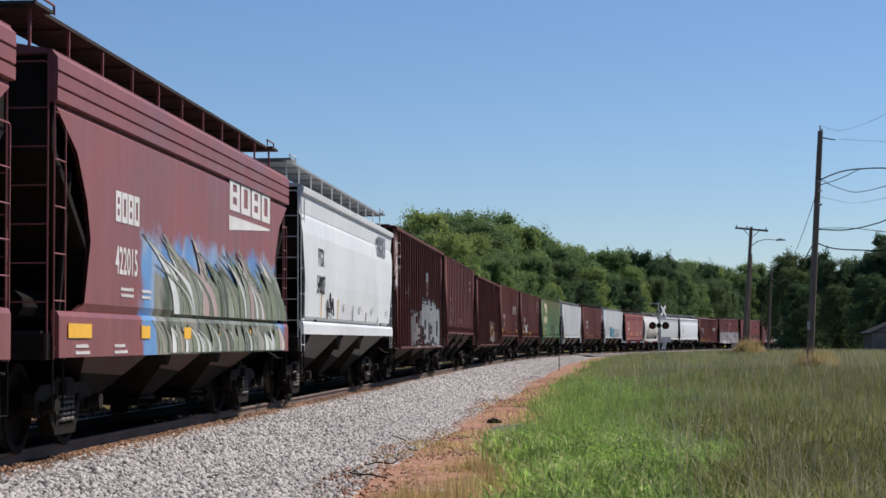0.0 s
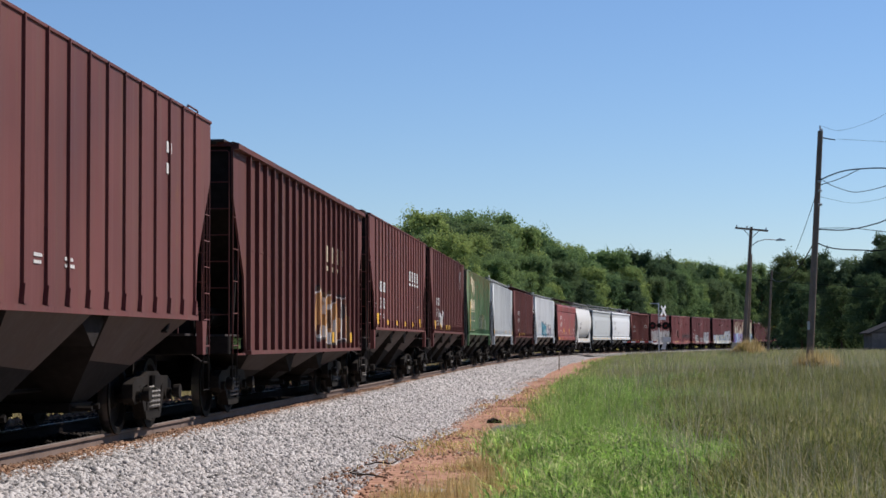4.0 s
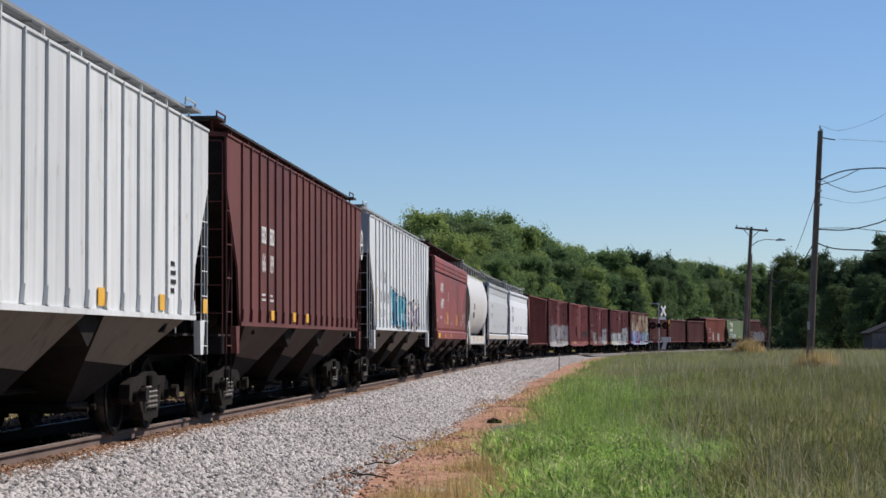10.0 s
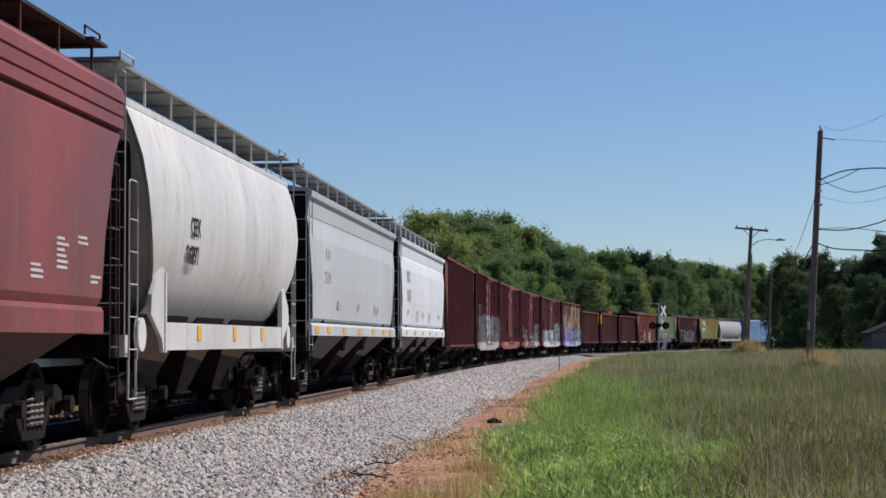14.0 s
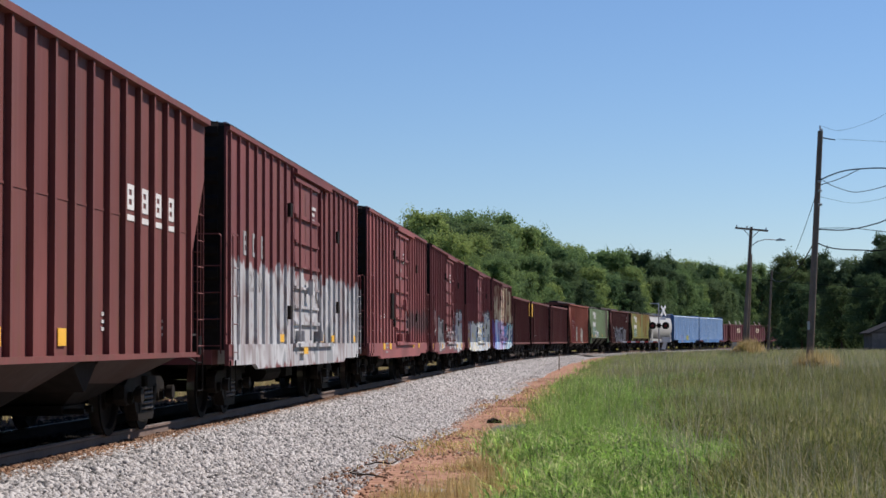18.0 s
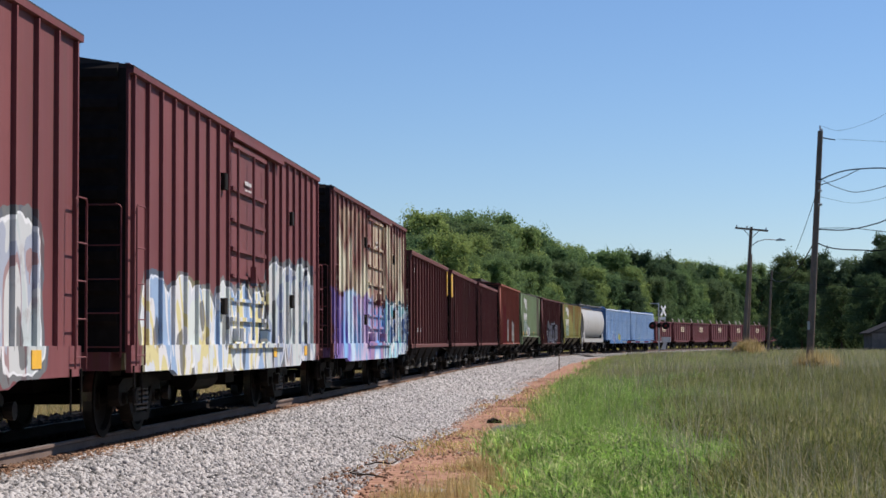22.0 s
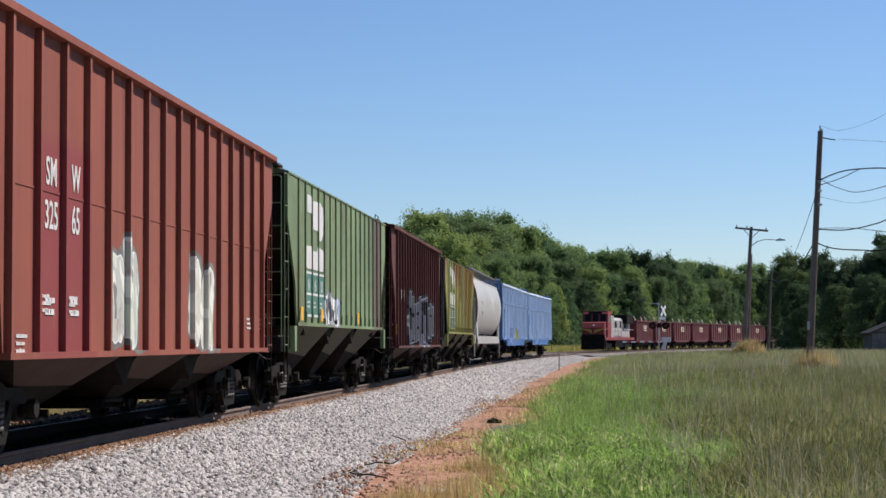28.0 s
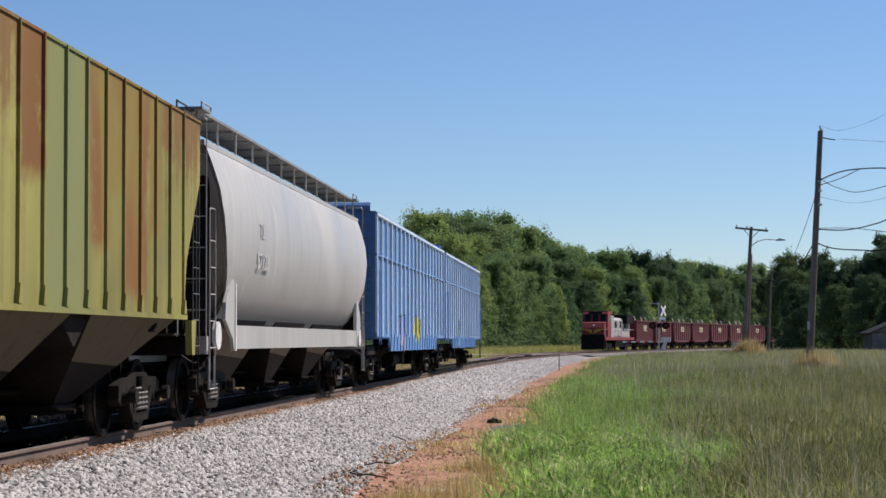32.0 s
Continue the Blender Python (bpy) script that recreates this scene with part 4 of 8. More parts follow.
def smooth_hopper(front, rear, label, col, z_sill=1.0, z_belt=1.45, z_top=4.1, tags=(), fade=0.2, rust=0.1, grime=0.2, seed=0.0, post=None, grooves=True, bulge=0.05, bay_mat=None, rust_col=(0.16, 0.07, 0.035), inset=(0.75, 0.68, 0.60, 0.48, 0.30, 0.05, 0.0), sill_in=0.10):
    """Plate-sided car: deep side sill, smooth sheet cut away towards its ends, grooved top chord."""
    car, L = start_car("covered_hopper", front, rear, label, "hopper car")
    hw = 1.53
    paint = car_paint("weathered plate paint", car, col, fade, rust, rust_col, tags, 0.42, seed, grime)
    for side in (-1, 1):
        rows = []
        bow = (0.0, bulge, bulge, bulge, bulge, bulge, 0.0) if grooves else (-0.10, bulge - 0.04, bulge - 0.005, bulge, bulge - 0.005, bulge - 0.04, 0.005)
        lv = [(z, c, bl) for z, bl, c in zip((z_belt, z_belt + 0.12, z_belt + 0.8, z_belt + 1.2, z_belt + 1.7, z_top - 0.58, z_top - 0.50), bow, inset)]
        for z, c, bl in lv:
            rows.append([(x, side * (hw - 0.05 + bl), z) for x in np.linspace(-L / 2 + c, L / 2 - c, 9)])
        for z, c, bl in lv[::-1]:
            rows.append([(x, side * (hw - 0.09 + bl), z) for x in np.linspace(-L / 2 + c, L / 2 - c, 9)])
        rows.append(rows[0])
        part("side_sheet", Shape().sheet(rows), paint, car)
        o = lambda d: side * (hw + d)
        if grooves:
            ring = [(o(-0.06), z_top - 0.52), (o(0.03), z_top - 0.50), (o(0.03), z_top - 0.38), (o(0.0), z_top - 0.365), (o(0.03), z_top - 0.35), (o(0.035), z_top - 0.22), (o(0.005), z_top - 0.205), (o(0.035), z_top - 0.19), (o(0.03), z_top - 0.06), (o(-0.05), z_top + 0.02), (o(-0.08), z_top + 0.02)]
        else:
            ring = [(o(-0.06), z_top - 0.52), (o(-0.035), z_top - 0.50), (o(-0.01), z_top - 0.16), (o(0.04), z_top - 0.14), (o(0.055), z_top - 0.03), (o(-0.03), z_top + 0.02), (o(-0.08), z_top + 0.02)]
        part("top_chord", Shape().prism(ring, "x", -L / 2, L / 2), paint, car)
        ring = [(o(-0.06), z_belt + 0.03), (o(0.005), z_belt + 0.02), (o(0.03), z_belt - 0.03), (o(0.03), z_sill), (o(-0.02), z_sill), (o(-0.06), z_belt - 0.06)]
        part("side_sill", Shape().prism(ring, "x", -L / 2 + sill_in, L / 2 - sill_in), paint, car)
    roof_of(car, L, hw - 0.02, z_top + 0.01, 0.18, paint)
    end_gear(car, L, hw, z_top, post or paint)
    bays(car, L, hw, z_belt - 0.25 if z_sill < 1.2 else z_sill + 0.02, 3, 0.40, bay_mat or car_paint("dusty darkened bay", car, tuple(0.17 * c + d for c, d in zip(col, (0.075, 0.054, 0.037))), 0.3, 0.25, (0.05, 0.028, 0.018), seed=seed + 3, grime=0.25))
    walkways(car, L, hw, z_top, z_top + 0.46, PALE_GRATE if max(col) > 0.4 else GALV, post or paint)
    running_gear(car, L, (front + rear) / 2)
    moving.append((car, (front + rear) / 2, L - 3.9))
    return car, L, -(hw - 0.05 + bulge + 0.003)


def round_hopper(front, rear, label, col, z_sill=1.05, z_top=4.1, tags=(), seed=0.0, fade=0.12, rust=0.1, grime=0.15, sill_mat=None):
    """Centre-flow car: a barrel of a body with curved ends over a narrow side sill with end skirts."""
    car, L = start_car("covered_hopper", front, rear, label, "hopper car")
    paint = car_paint("weathered barrel paint", car, col, fade, rust, (0.30, 0.17, 0.08), tags, 0.4, seed, grime)
    lv = [(1.45, 1.10, 1.55), (1.62, 1.27, 1.38), (1.85, 1.41, 1.14), (2.12, 1.50, 0.85), (2.35, 1.55, 0.62), (2.65, 1.58, 0.42), (3.0, 1.585, 0.25), (3.4, 1.54, 0.14), (3.75, 1.44, 0.07), (3.95, 1.37, 0.03), (z_top - 0.02, 1.31, 0.0)]
    for side in (-1, 1):
        rows = [[(x, side * w, z) for x in np.linspace(-L / 2 + c + 0.25, L / 2 - c - 0.25, 11)] for z, w, c in lv]
        rows += [[(x, side * (w - 0.05), z) for x in np.linspace(-L / 2 + c + 0.25, L / 2 - c - 0.25, 11)] for z, w, c in lv[::-1]]
        rows.append(rows[0])
        part("barrel_side", Shape().sheet(rows), paint, car, smooth=True)
    for e in (-1, 1):
        rows = [[(e * (L / 2 - c - 0.33 - 0.5 * (1 - (y / max(w, 0.1)) ** 2) * 0.6), y, z) for y in np.linspace(-w + 0.02, w - 0.02, 9)] for z, w, c in lv]
        part("curved_end", Shape().sheet(rows + [[(p[0] - e * 0.04, p[1], p[2]) for p in r] for r in rows[::-1]] + rows[:1]), paint, car, "inward-curved end sheet", smooth=True)
    roof_of(car, L - 0.46, 1.31, z_top - 0.02, 0.16, paint)
    part("roof_rail", Shape().box(-L / 2 + 0.2, L / 2 - 0.2, -1.345, -1.28, z_top - 0.08, z_top + 0.0).box(-L / 2 + 0.2, L / 2 - 0.2, 1.28, 1.345, z_top - 0.08, z_top + 0.0), paint, car)
    for side in (-1, 1):
        y0, y1 = sorted((side * 1.44, side * 1.50))
        sk = 1.8
        part("side_sill", Shape().box(-L / 2 + sk, L / 2 - sk, y0, y1, z_sill, z_sill + 0.36), sill_mat or paint, car, "flat white side sill")
        for e in (-1, 1):
            ring = [(e * (L / 2 - sk + 0.02), z_sill - 0.02), (e * (L / 2 - sk + 0.02), 2.02), (e * (L / 2 - sk + 0.22), 2.16), (e * (L / 2 - sk + 0.75), 1.75), (e * (L / 2 - sk + 0.80), 1.5), (e * (L / 2 - sk + 0.20), 1.2), (e * (L / 2 - sk + 0.12), z_sill - 0.02)]
            part("end_skirt", Shape().prism(ring, "y", y0 + 0.005, y1 - 0.005), paint, car)
            part("rim_strip", Shape().box(*sorted((e * (L / 2 - sk - 0.02), e * (L / 2 - sk + 0.06))), y0 - 0.01, y1 + 0.01, z_sill - 0.03, 2.05), WHITE_PAINT, car)
            part("jacking_pad", Shape().turned([(-0.03, 0.02), (-0.03, 0.21), (0.03, 0.21), (0.03, 0.02)], 0, 14), WHITE_PAINT, car, at=pose(e * (L / 2 - 0.75), side * 1.42, 1.25))
    for e in (-1, 1):
        sh = Shape().bevelled(*sorted((e * (L / 2 - 0.16), e * L / 2)), -1.42, 1.42, 0.98, 1.24, 0.02).box(*sorted((e * (L / 2 - 2.6), e * (L / 2 - 0.1))), -0.24, 0.24, 0.86, 1.16)
        part("end_sill", sh, paint, car)
        add_ladder("end_ladder", car, paint, e * (L / 2 + 0.02), -1.42, 1.05, z_top + 0.3, "y", 0.42, 8)
        add_ladder("corner_ladder", car, paint, e * (L / 2 - 0.04) - (0.40 if e > 0 else 0), -1.46, 0.95, 3.1, "x", 0.40, 6)
        part("end_bulkhead", Shape().box(*sorted((e * (L / 2 - 0.55), e * (L / 2 - 0.49))), -1.35, 1.35, 1.3, z_top - 0.5), SHADE_GRIME, car)
        part("stirrup", Shape().tube([(e * (L / 2 - 0.04), -1.45, 0.95), (e * (L / 2 - 0.04), -1.45, 0.48), (e * (L / 2 - 0.42), -1.45, 0.48), (e * (L / 2 - 0.42), -1.45, 0.95)], 0.016, 5), paint, car)
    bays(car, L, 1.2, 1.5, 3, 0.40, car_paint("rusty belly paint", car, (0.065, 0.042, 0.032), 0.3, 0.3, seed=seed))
    walkways(car, L - 0.2, 1.32, z_top - 0.05, z_top + 0.42, PALE_GRATE, paint)
    running_gear(car, L, (front + rear) / 2)
    moving.append((car, (front + rear) / 2, L - 3.9))
    return car, L, -1.59


def door_panel(car, paint, x0, x1, z0, z1, hw):
    """A plug door with its frame bars, rails, locking rods and handles."""
    y = -hw
    door = part("plug_door", Shape().box(x0, x1, y - 0.035, y + 0.02, z0 + 0.05, z1 - 0.1), paint, car, "door panel with cross bars")
    for z in (z0 + 0.42, z0 + (z1 - z0) * 0.455, z0 + (z1 - z0) * 0.735, z1 - 0.20):
        part("door_bar", Shape().box(x0 - 0.03, x1 + 0.03, y - 0.085, y - 0.03, z - 0.032, z + 0.032), paint, door)
    for z in (z0 + (z1 - z0) * 0.22, z0 + (z1 - z0) * 0.33, z0 + (z1 - z0) * 0.59):
        part("door_bar", Shape().box(x0, x1, y - 0.075, y - 0.03, z - 0.025, z + 0.025), paint, door)
    for x in (x0 + 0.12, x0 + (x1 - x0) * 0.5, x1 - 0.14):
        part("lock_rod", Shape().rod((x, y - 0.13, z0 + 0.1), (x, y - 0.13, z1 - 0.25), 0.022, 6), paint, door)
    part("lock_handle", Shape().box((x0 + x1) / 2 - 0.12, (x0 + x1) / 2 + 0.1, y - 0.19, y - 0.1, z0 + 0.95, z0 + 1.25).rod(((x0 + x1) / 2, y - 0.18, z0 + 1.1), ((x0 + x1) / 2 + 0.5, y - 0.18, z0 + 0.8), 0.02, 5), paint, door)
    part("door_track", Shape().box(x0 - 0.15, x1 + 1.9, y - 0.10, y - 0.01, z0 - 0.02, z0 + 0.05), paint, car)
    part("door_track", Shape().box(x0 - 0.1, x1 + 1.6, y - 0.12, y - 0.01, z1 - 0.10, z1 - 0.02), paint, car)
    for x in (x0 + 0.3, x1 - 0.3):
        part("door_roller", Shape().bevelled(x - 0.1, x + 0.1, y - 0.20, y - 0.02, z0 + 0.08, z0 + 0.28, 0.03), paint, door)


def box_car(front, rear, label, col, tags=(), z_low=0.78, z_top=4.42, posts=9, seed=0.0, door=True, fade=0.22, rust=0.12, grime=0.25, skirt=False, rails=False, depth=0.048, post_col=None):
    car, L = start_car("box_car", front, rear, label, "box car")
    hw = 1.50
    paint = car_paint("weathered box car paint", car, col, fade, rust, tags=tags, seed=seed, grime=grime)
    sh = Shape().box(-L / 2, L / 2, -hw, hw, z_low + 0.25, z_top - 0.02)
    part("body", sh, paint, car)
    for e in (-1, 1):
        # unskirted cars: the end's shade is put into its dark colour
        part("end_wall", Shape().box(*sorted((e * (L / 2 - 0.02), e * (L / 2 + 0.012))), -hw + 0.03, hw - 0.03, z_low + 0.26, z_top - 0.03), SHADE_GRIME if not skirt else paint, car, "corrugated end wall")
    dw = 1.55 if door else 0.0
    # post_col puts the sunlit look of the rib faces into a paler paint
    post_paint = car_paint("weathered lightened post paint", car, post_col, fade, rust, tags=tags, seed=seed, grime=grime) if post_col else paint
    yo = -(hw + depth)
    pw = 0.022 if not skirt else 0.06
    post_m = Shape().prism([(-pw - 0.01, -hw + 0.005), (-pw, yo), (pw, yo), (pw + 0.01, -hw + 0.005)], "z", z_low + 0.30, z_top - 0.10).mesh("side_post", post_paint)
    xs = []
    for e in (-1, 1):
        for k in range(posts):
            xs.append(e * (dw + 0.12 + (L / 2 - 0.16 - dw - 0.12) * k / (posts - 1)))
    if not door:
        xs = [-L / 2 + 0.08 + (L - 0.16) * k / (2 * posts) for k in range(2 * posts + 1)]
    for x in xs:
        part("side_post", post_m, None, car, at=pose(x, 0, 0))
        part("side_post", post_m, None, car, at=pose(x, 0, 0, 0, 0, 180))
    for side in (-1, 1):
        o = lambda d: side * (hw + d)
        part("roof_rail", Shape().prism([(o(-0.01), z_top - 0.095), (o(depth + 0.01), z_top - 0.085), (o(depth + 0.015), z_top - 0.02), (o(0.0), z_top + 0.03), (o(-0.05), z_top + 0.03)], "x", -L / 2, L / 2), post_paint, car)
        if skirt:
            ring = [(-L / 2 + 0.6, z_low + 0.30), (-L / 2 + 2.9, z_low + 0.28), (-L / 2 + 3.2, z_low - 0.08), (L / 2 - 3.2, z_low - 0.08), (L / 2 - 2.9, z_low + 0.28), (L / 2 - 0.6, z_low + 0.30), (L / 2, z_low + 0.30), (L / 2, z_low + 0.40), (-L / 2, z_low + 0.40), (-L / 2, z_low + 0.30)]
        else:
            ring = [(-L / 2, z_low + 0.02), (-L / 2 + 2.2, z_low + 0.02), (-L / 2 + 2.5, z_low - 0.06), (L / 2 - 2.5, z_low - 0.06), (L / 2 - 2.2, z_low + 0.02), (L / 2, z_low + 0.02), (L / 2, z_low + 0.34), (-L / 2, z_low + 0.34)]
        part("side_sill", Shape().prism(ring, "y", *sorted((o(-0.02), o(0.045 if not skirt else 0.03)))), paint, car)
        if skirt:
            for k in range(18):
                x = -L / 2 + 3.3 + (L - 6.6) * k / 17
                part("skirt_rib", Shape().prism([(x - 0.05, z_low + 0.38), (x + 0.05, z_low + 0.38), (x - 0.15, z_low - 0.07), (x - 0.25, z_low - 0.07)], "y", *sorted((o(0.02), o(depth)))), paint, car)
    if rails:
        part("belt_rail", Shape().box(-L / 2, L / 2, -hw - 0.05, -hw, z_top - 1.10, z_top - 1.05), paint, car)
    roof_of(car, L, hw + 0.06, z_top + 0.0, 0.17, GALV if not skirt else paint)
    seam = Shape().prism([(-hw + 0.1, z_top + 0.03), (-hw * 0.5, z_top + 0.145), (0, z_top + 0.19), (hw * 0.5, z_top + 0.145), (hw - 0.1, z_top + 0.03)], "x", -0.02, 0.02).mesh("roof_seam", GALV if not skirt else paint)
    for x in np.arange(-L / 2 + 0.8, L / 2 - 0.4, 1.6):
        part("roof_seam", seam, None, car, at=pose(x, 0, 0))
    for e in (-1, 1):
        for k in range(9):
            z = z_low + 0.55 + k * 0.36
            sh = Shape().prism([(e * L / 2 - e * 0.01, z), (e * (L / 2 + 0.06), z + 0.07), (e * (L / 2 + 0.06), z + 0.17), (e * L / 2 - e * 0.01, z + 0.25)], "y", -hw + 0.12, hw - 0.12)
            part("end_rib", sh, SHADE_GRIME if not skirt else paint, car)
        part("end_sill", Shape().box(*sorted((e * (L / 2 - 1.5), e * (L / 2 + 0.09))), -1.3, 1.3, 0.82, 1.04), SHADE_GRIME if skirt else paint, car)
        add_ladder("corner_ladder", car, paint, e * (L / 2 - 0.02) - (0.40 if e > 0 else 0), -hw - 0.10, z_low + 0.1, z_low + 2.0 if e < 0 else z_low + 1.9, "x", 0.42, 5)
        add_ladder("end_ladder", car, paint, e * (L / 2 + 0.09), -hw + 0.06, z_low + 0.2, z_low + 2.0, "y", 0.42, 5)
        part("stirrup", Shape().tube([(e * (L / 2 - 0.05), -hw - 0.06, z_low + 0.1), (e * (L / 2 - 0.05), -hw - 0.06, 0.42), (e * (L / 2 - 0.45), -hw - 0.06, 0.42), (e * (L / 2 - 0.45), -hw - 0.06, z_low + 0.1)], 0.012, 5), STEEL_DARK, car)
    part("underframe", Shape().box(-L / 2 + 0.6, L / 2 - 0.6, -0.2, 0.2, 0.55, 0.9).box(-L / 2 + 3.4, L / 2 - 3.4, -1.3, 1.3, 0.92, 1.04).rod((-1.4, -0.8, 0.62), (0.2, -0.8, 0.62), 0.2, 10).box(0.8, 1.5, -1.0, -0.6, 0.5, 0.85), STEEL_DARK, car)
    if door:
        door_panel(car, paint, -dw, dw - 0.25, z_low + 0.30, z_top - 0.10, hw)
        for x, z in ((-dw - 0.5, z_top - 0.9), (dw + 2.6, z_top - 1.05), (dw + 2.6, z_low + 1.1), (-dw - 0.5, z_low + 0.9)):
            part("placard_holder", Shape().bevelled(x - 0.11, x + 0.11, yo - 0.03, -hw, z - 0.12, z + 0.12, 0.015), STEEL_BROWN, car, "dark placard board")
    running_gear(car, L, (front + rear) / 2, 2.3)
    moving.append((car, (front + rear) / 2, L - 4.6))
    return car, L, -(hw + 0.006)


def open_hopper(front, rear, label, col, z_sill=1.0, z_top=3.82, posts=15, seed=0.0, tags=(), yellow_end=0):
    """Open-top car with deep outside posts, heaped top chord and funnels below."""
    car, L = start_car("open_hopper", front, rear, label, "hopper car")
    hw = 1.36
    paint = car_paint("weathered ore red paint", car, col, 0.2, 0.12, tags=tags, seed=seed, grime=0.25)
    for side in (-1, 1):
        o = lambda d: side * (hw + d)
        part("side_sheet", Shape().box(-L / 2 + 0.1, L / 2 - 0.1, *sorted((o(-0.03), o(0.0))), z_sill, z_top), paint, car)
        part("top_chord", Shape().prism([(o(-0.06), z_top - 0.0), (o(0.11), z_top - 0.02), (o(0.12), z_top + 0.08), (o(0.10), z_top + 0.11), (o(-0.06), z_top + 0.10)], "x", -L / 2, L / 2), paint, car)
        part("side_sill", Shape().prism([(o(-0.04), z_sill - 0.02), (o(0.10), z_sill - 0.03), (o(0.11), z_sill + 0.06), (o(0.0), z_sill + 0.09)], "x", -L / 2, L / 2), paint, car)
    thin = Shape().prism([(-0.045, -hw + 0.005), (-0.034, -hw - 0.072), (0.034, -hw - 0.072), (0.045, -hw + 0.005)], "z", z_sill + 0.08, z_top).mesh("side_post", paint)
    for k in range(posts):
        x = -L / 2 + 0.10 + (L - 0.2) * k / (posts - 1)
        part("side_post", thin, None, car, at=pose(x, 0, 0))
        part("side_post", thin, None, car, at=pose(x, 0, 0, 0, 0, 180))
    for e in (-1, 1):
        sh = Shape().prism([(e * (L / 2 - 0.12), z_top), (e * (L / 2 - 0.12), z_top - 0.9), (e * (L / 2 - 2.3), 1.2), (e * (L / 2 - 2.36), 1.24), (e * (L / 2 - 0.18), z_top - 0.88), (e * (L / 2 - 0.18), z_top)], "y", -hw + 0.04, hw - 0.04)
        # near-black colour holds the shade on the sloping end
        part("end_slope_sheet", sh, SHADE_GRIME, car)
        part("end_chord", Shape().box(*sorted((e * (L / 2 - 0.22), e * (L / 2 - 0.05))), -hw, hw, z_top - 0.05, z_top + 0.11), paint, car)
        part("end_sill", Shape().box(*sorted((e * (L / 2 - 0.15), e * L / 2)), -1.45, 1.45, 0.95, 1.2).box(*sorted((e * (L / 2 - 2.4), e * (L / 2 - 0.1))), -0.24, 0.24, 0.84, 1.12), paint, car)
        add_ladder("corner_ladder", car, STEEL_DARK, e * (L / 2 - 0.02) - (0.40 if e > 0 else 0), -hw - 0.17, 0.75, z_top - 0.3, "x", 0.40, 7)
        add_ladder("end_ladder", car, STEEL_DARK, e * (L / 2 + 0.02), -hw - 0.05, 0.9, z_top - 0.2, "y", 0.42, 7)
        if e == yellow_end:
            part("end_marker", Shape().box(*sorted((e * (L / 2 - 0.03), e * (L / 2 - (0.30 if e > 0 else 0.62)))), -hw - 0.084, -hw - 0.070, z_top - 0.95, z_top - 0.04), YELLOW_TAPE, car, "yellow painted end panel")
    part("load", Shape().box(-L / 2 + 0.3, L / 2 - 0.3, -hw + 0.05, hw - 0.05, z_top - 1.9, z_top - 1.7), HOPPER_DARK, car, "dark floor inside")
    x_lo, x_hi = -L / 2 + 2.0, L / 2 - 2.0
    for k in range(4):
        w = (x_hi - x_lo) / 4
        a, b = x_lo + k * w, x_lo + (k + 1) * w
        c = (a + b) / 2 + 0.2
        top, bot = [(a, -hw + 0.05), (b, -hw + 0.05), (b, hw - 0.05), (a, hw - 0.05)], [(c - 0.35, -1.0), (c + 0.35, -1.0), (c + 0.35, 1.0), (c - 0.35, 1.0)]
        # bay coloured near-black to hold the shade under the car
        bay = part("hopper_bay", Shape().add([(x, y, z_sill) for x, y in top] + [(x, y, 0.36) for x, y in bot], [(0, 1, 5, 4), (1, 2, 6, 5), (2, 3, 7, 6), (3, 0, 4, 7), (4, 5, 6, 7), (3, 2, 1, 0)]), SHADE_GRIME, car)
        part("outlet_gate", Shape().prism([(c + 0.2, 0.30), (c + 0.42, 0.32), (c + 0.80, 0.92), (c + 0.70, 0.95)], "y", -1.12, 1.12), SPRING_STEEL, bay, "pale dusty outlet door")
    part("centre_sill", Shape().box(-L / 2 + 1.2, L / 2 - 1.2, -0.16, 0.16, 0.80, 1.02), STEEL_DARK, car)
    running_gear(car, L, (front + rear) / 2)
    moving.append((car, (front + rear) / 2, L - 3.9))
    return car, L, -(hw + 0.006)


def numerals(car, y, first, pair, z, size=0.40, mat=None, mark_z=None):
    """Two pairs of numerals in neighbouring panels, and above them the owner's initials as plain blocks."""
    mat = mat or WHITE_PAINT
    for i, word in enumerate(pair):
        lettered(word, size, mat, car, panel(first + i), y, z, wide=0.8)
        if mark_z:
            block_word(car, mat, y, panel(first + i) - 0.22, mark_z, 2, 0.19, size * 0.66, 0.15)


def wide_mark(car, y, first, z, n=4, mat=None, h=0.30, line=True):
    """One plain mark block in each of n neighbouring panels, underlined."""
    for i in range(n):
        x = panel(first + i) - 0.19
        block_word(car, mat or WHITE_PAINT, y, x, z, 1, 0.36, h, 0)
        if line:
            bars(car, mat or WHITE_PAINT, y, [(x - 0.02, z - 0.13, 0.40, 0.07)], "company_mark")


TEAL = plain("teal panel paint", (0.055, 0.17, 0.13), 0.6)
GREEN_PANEL = plain("dark green panel paint", (0.072, 0.16, 0.075), 0.7)
LADDER_STEEL = plain("dull grey ladder steel", (0.075, 0.078, 0.072), 0.7)
RED_STEEL = plain("dusty red ladder paint", (0.075, 0.030, 0.028), 0.7)


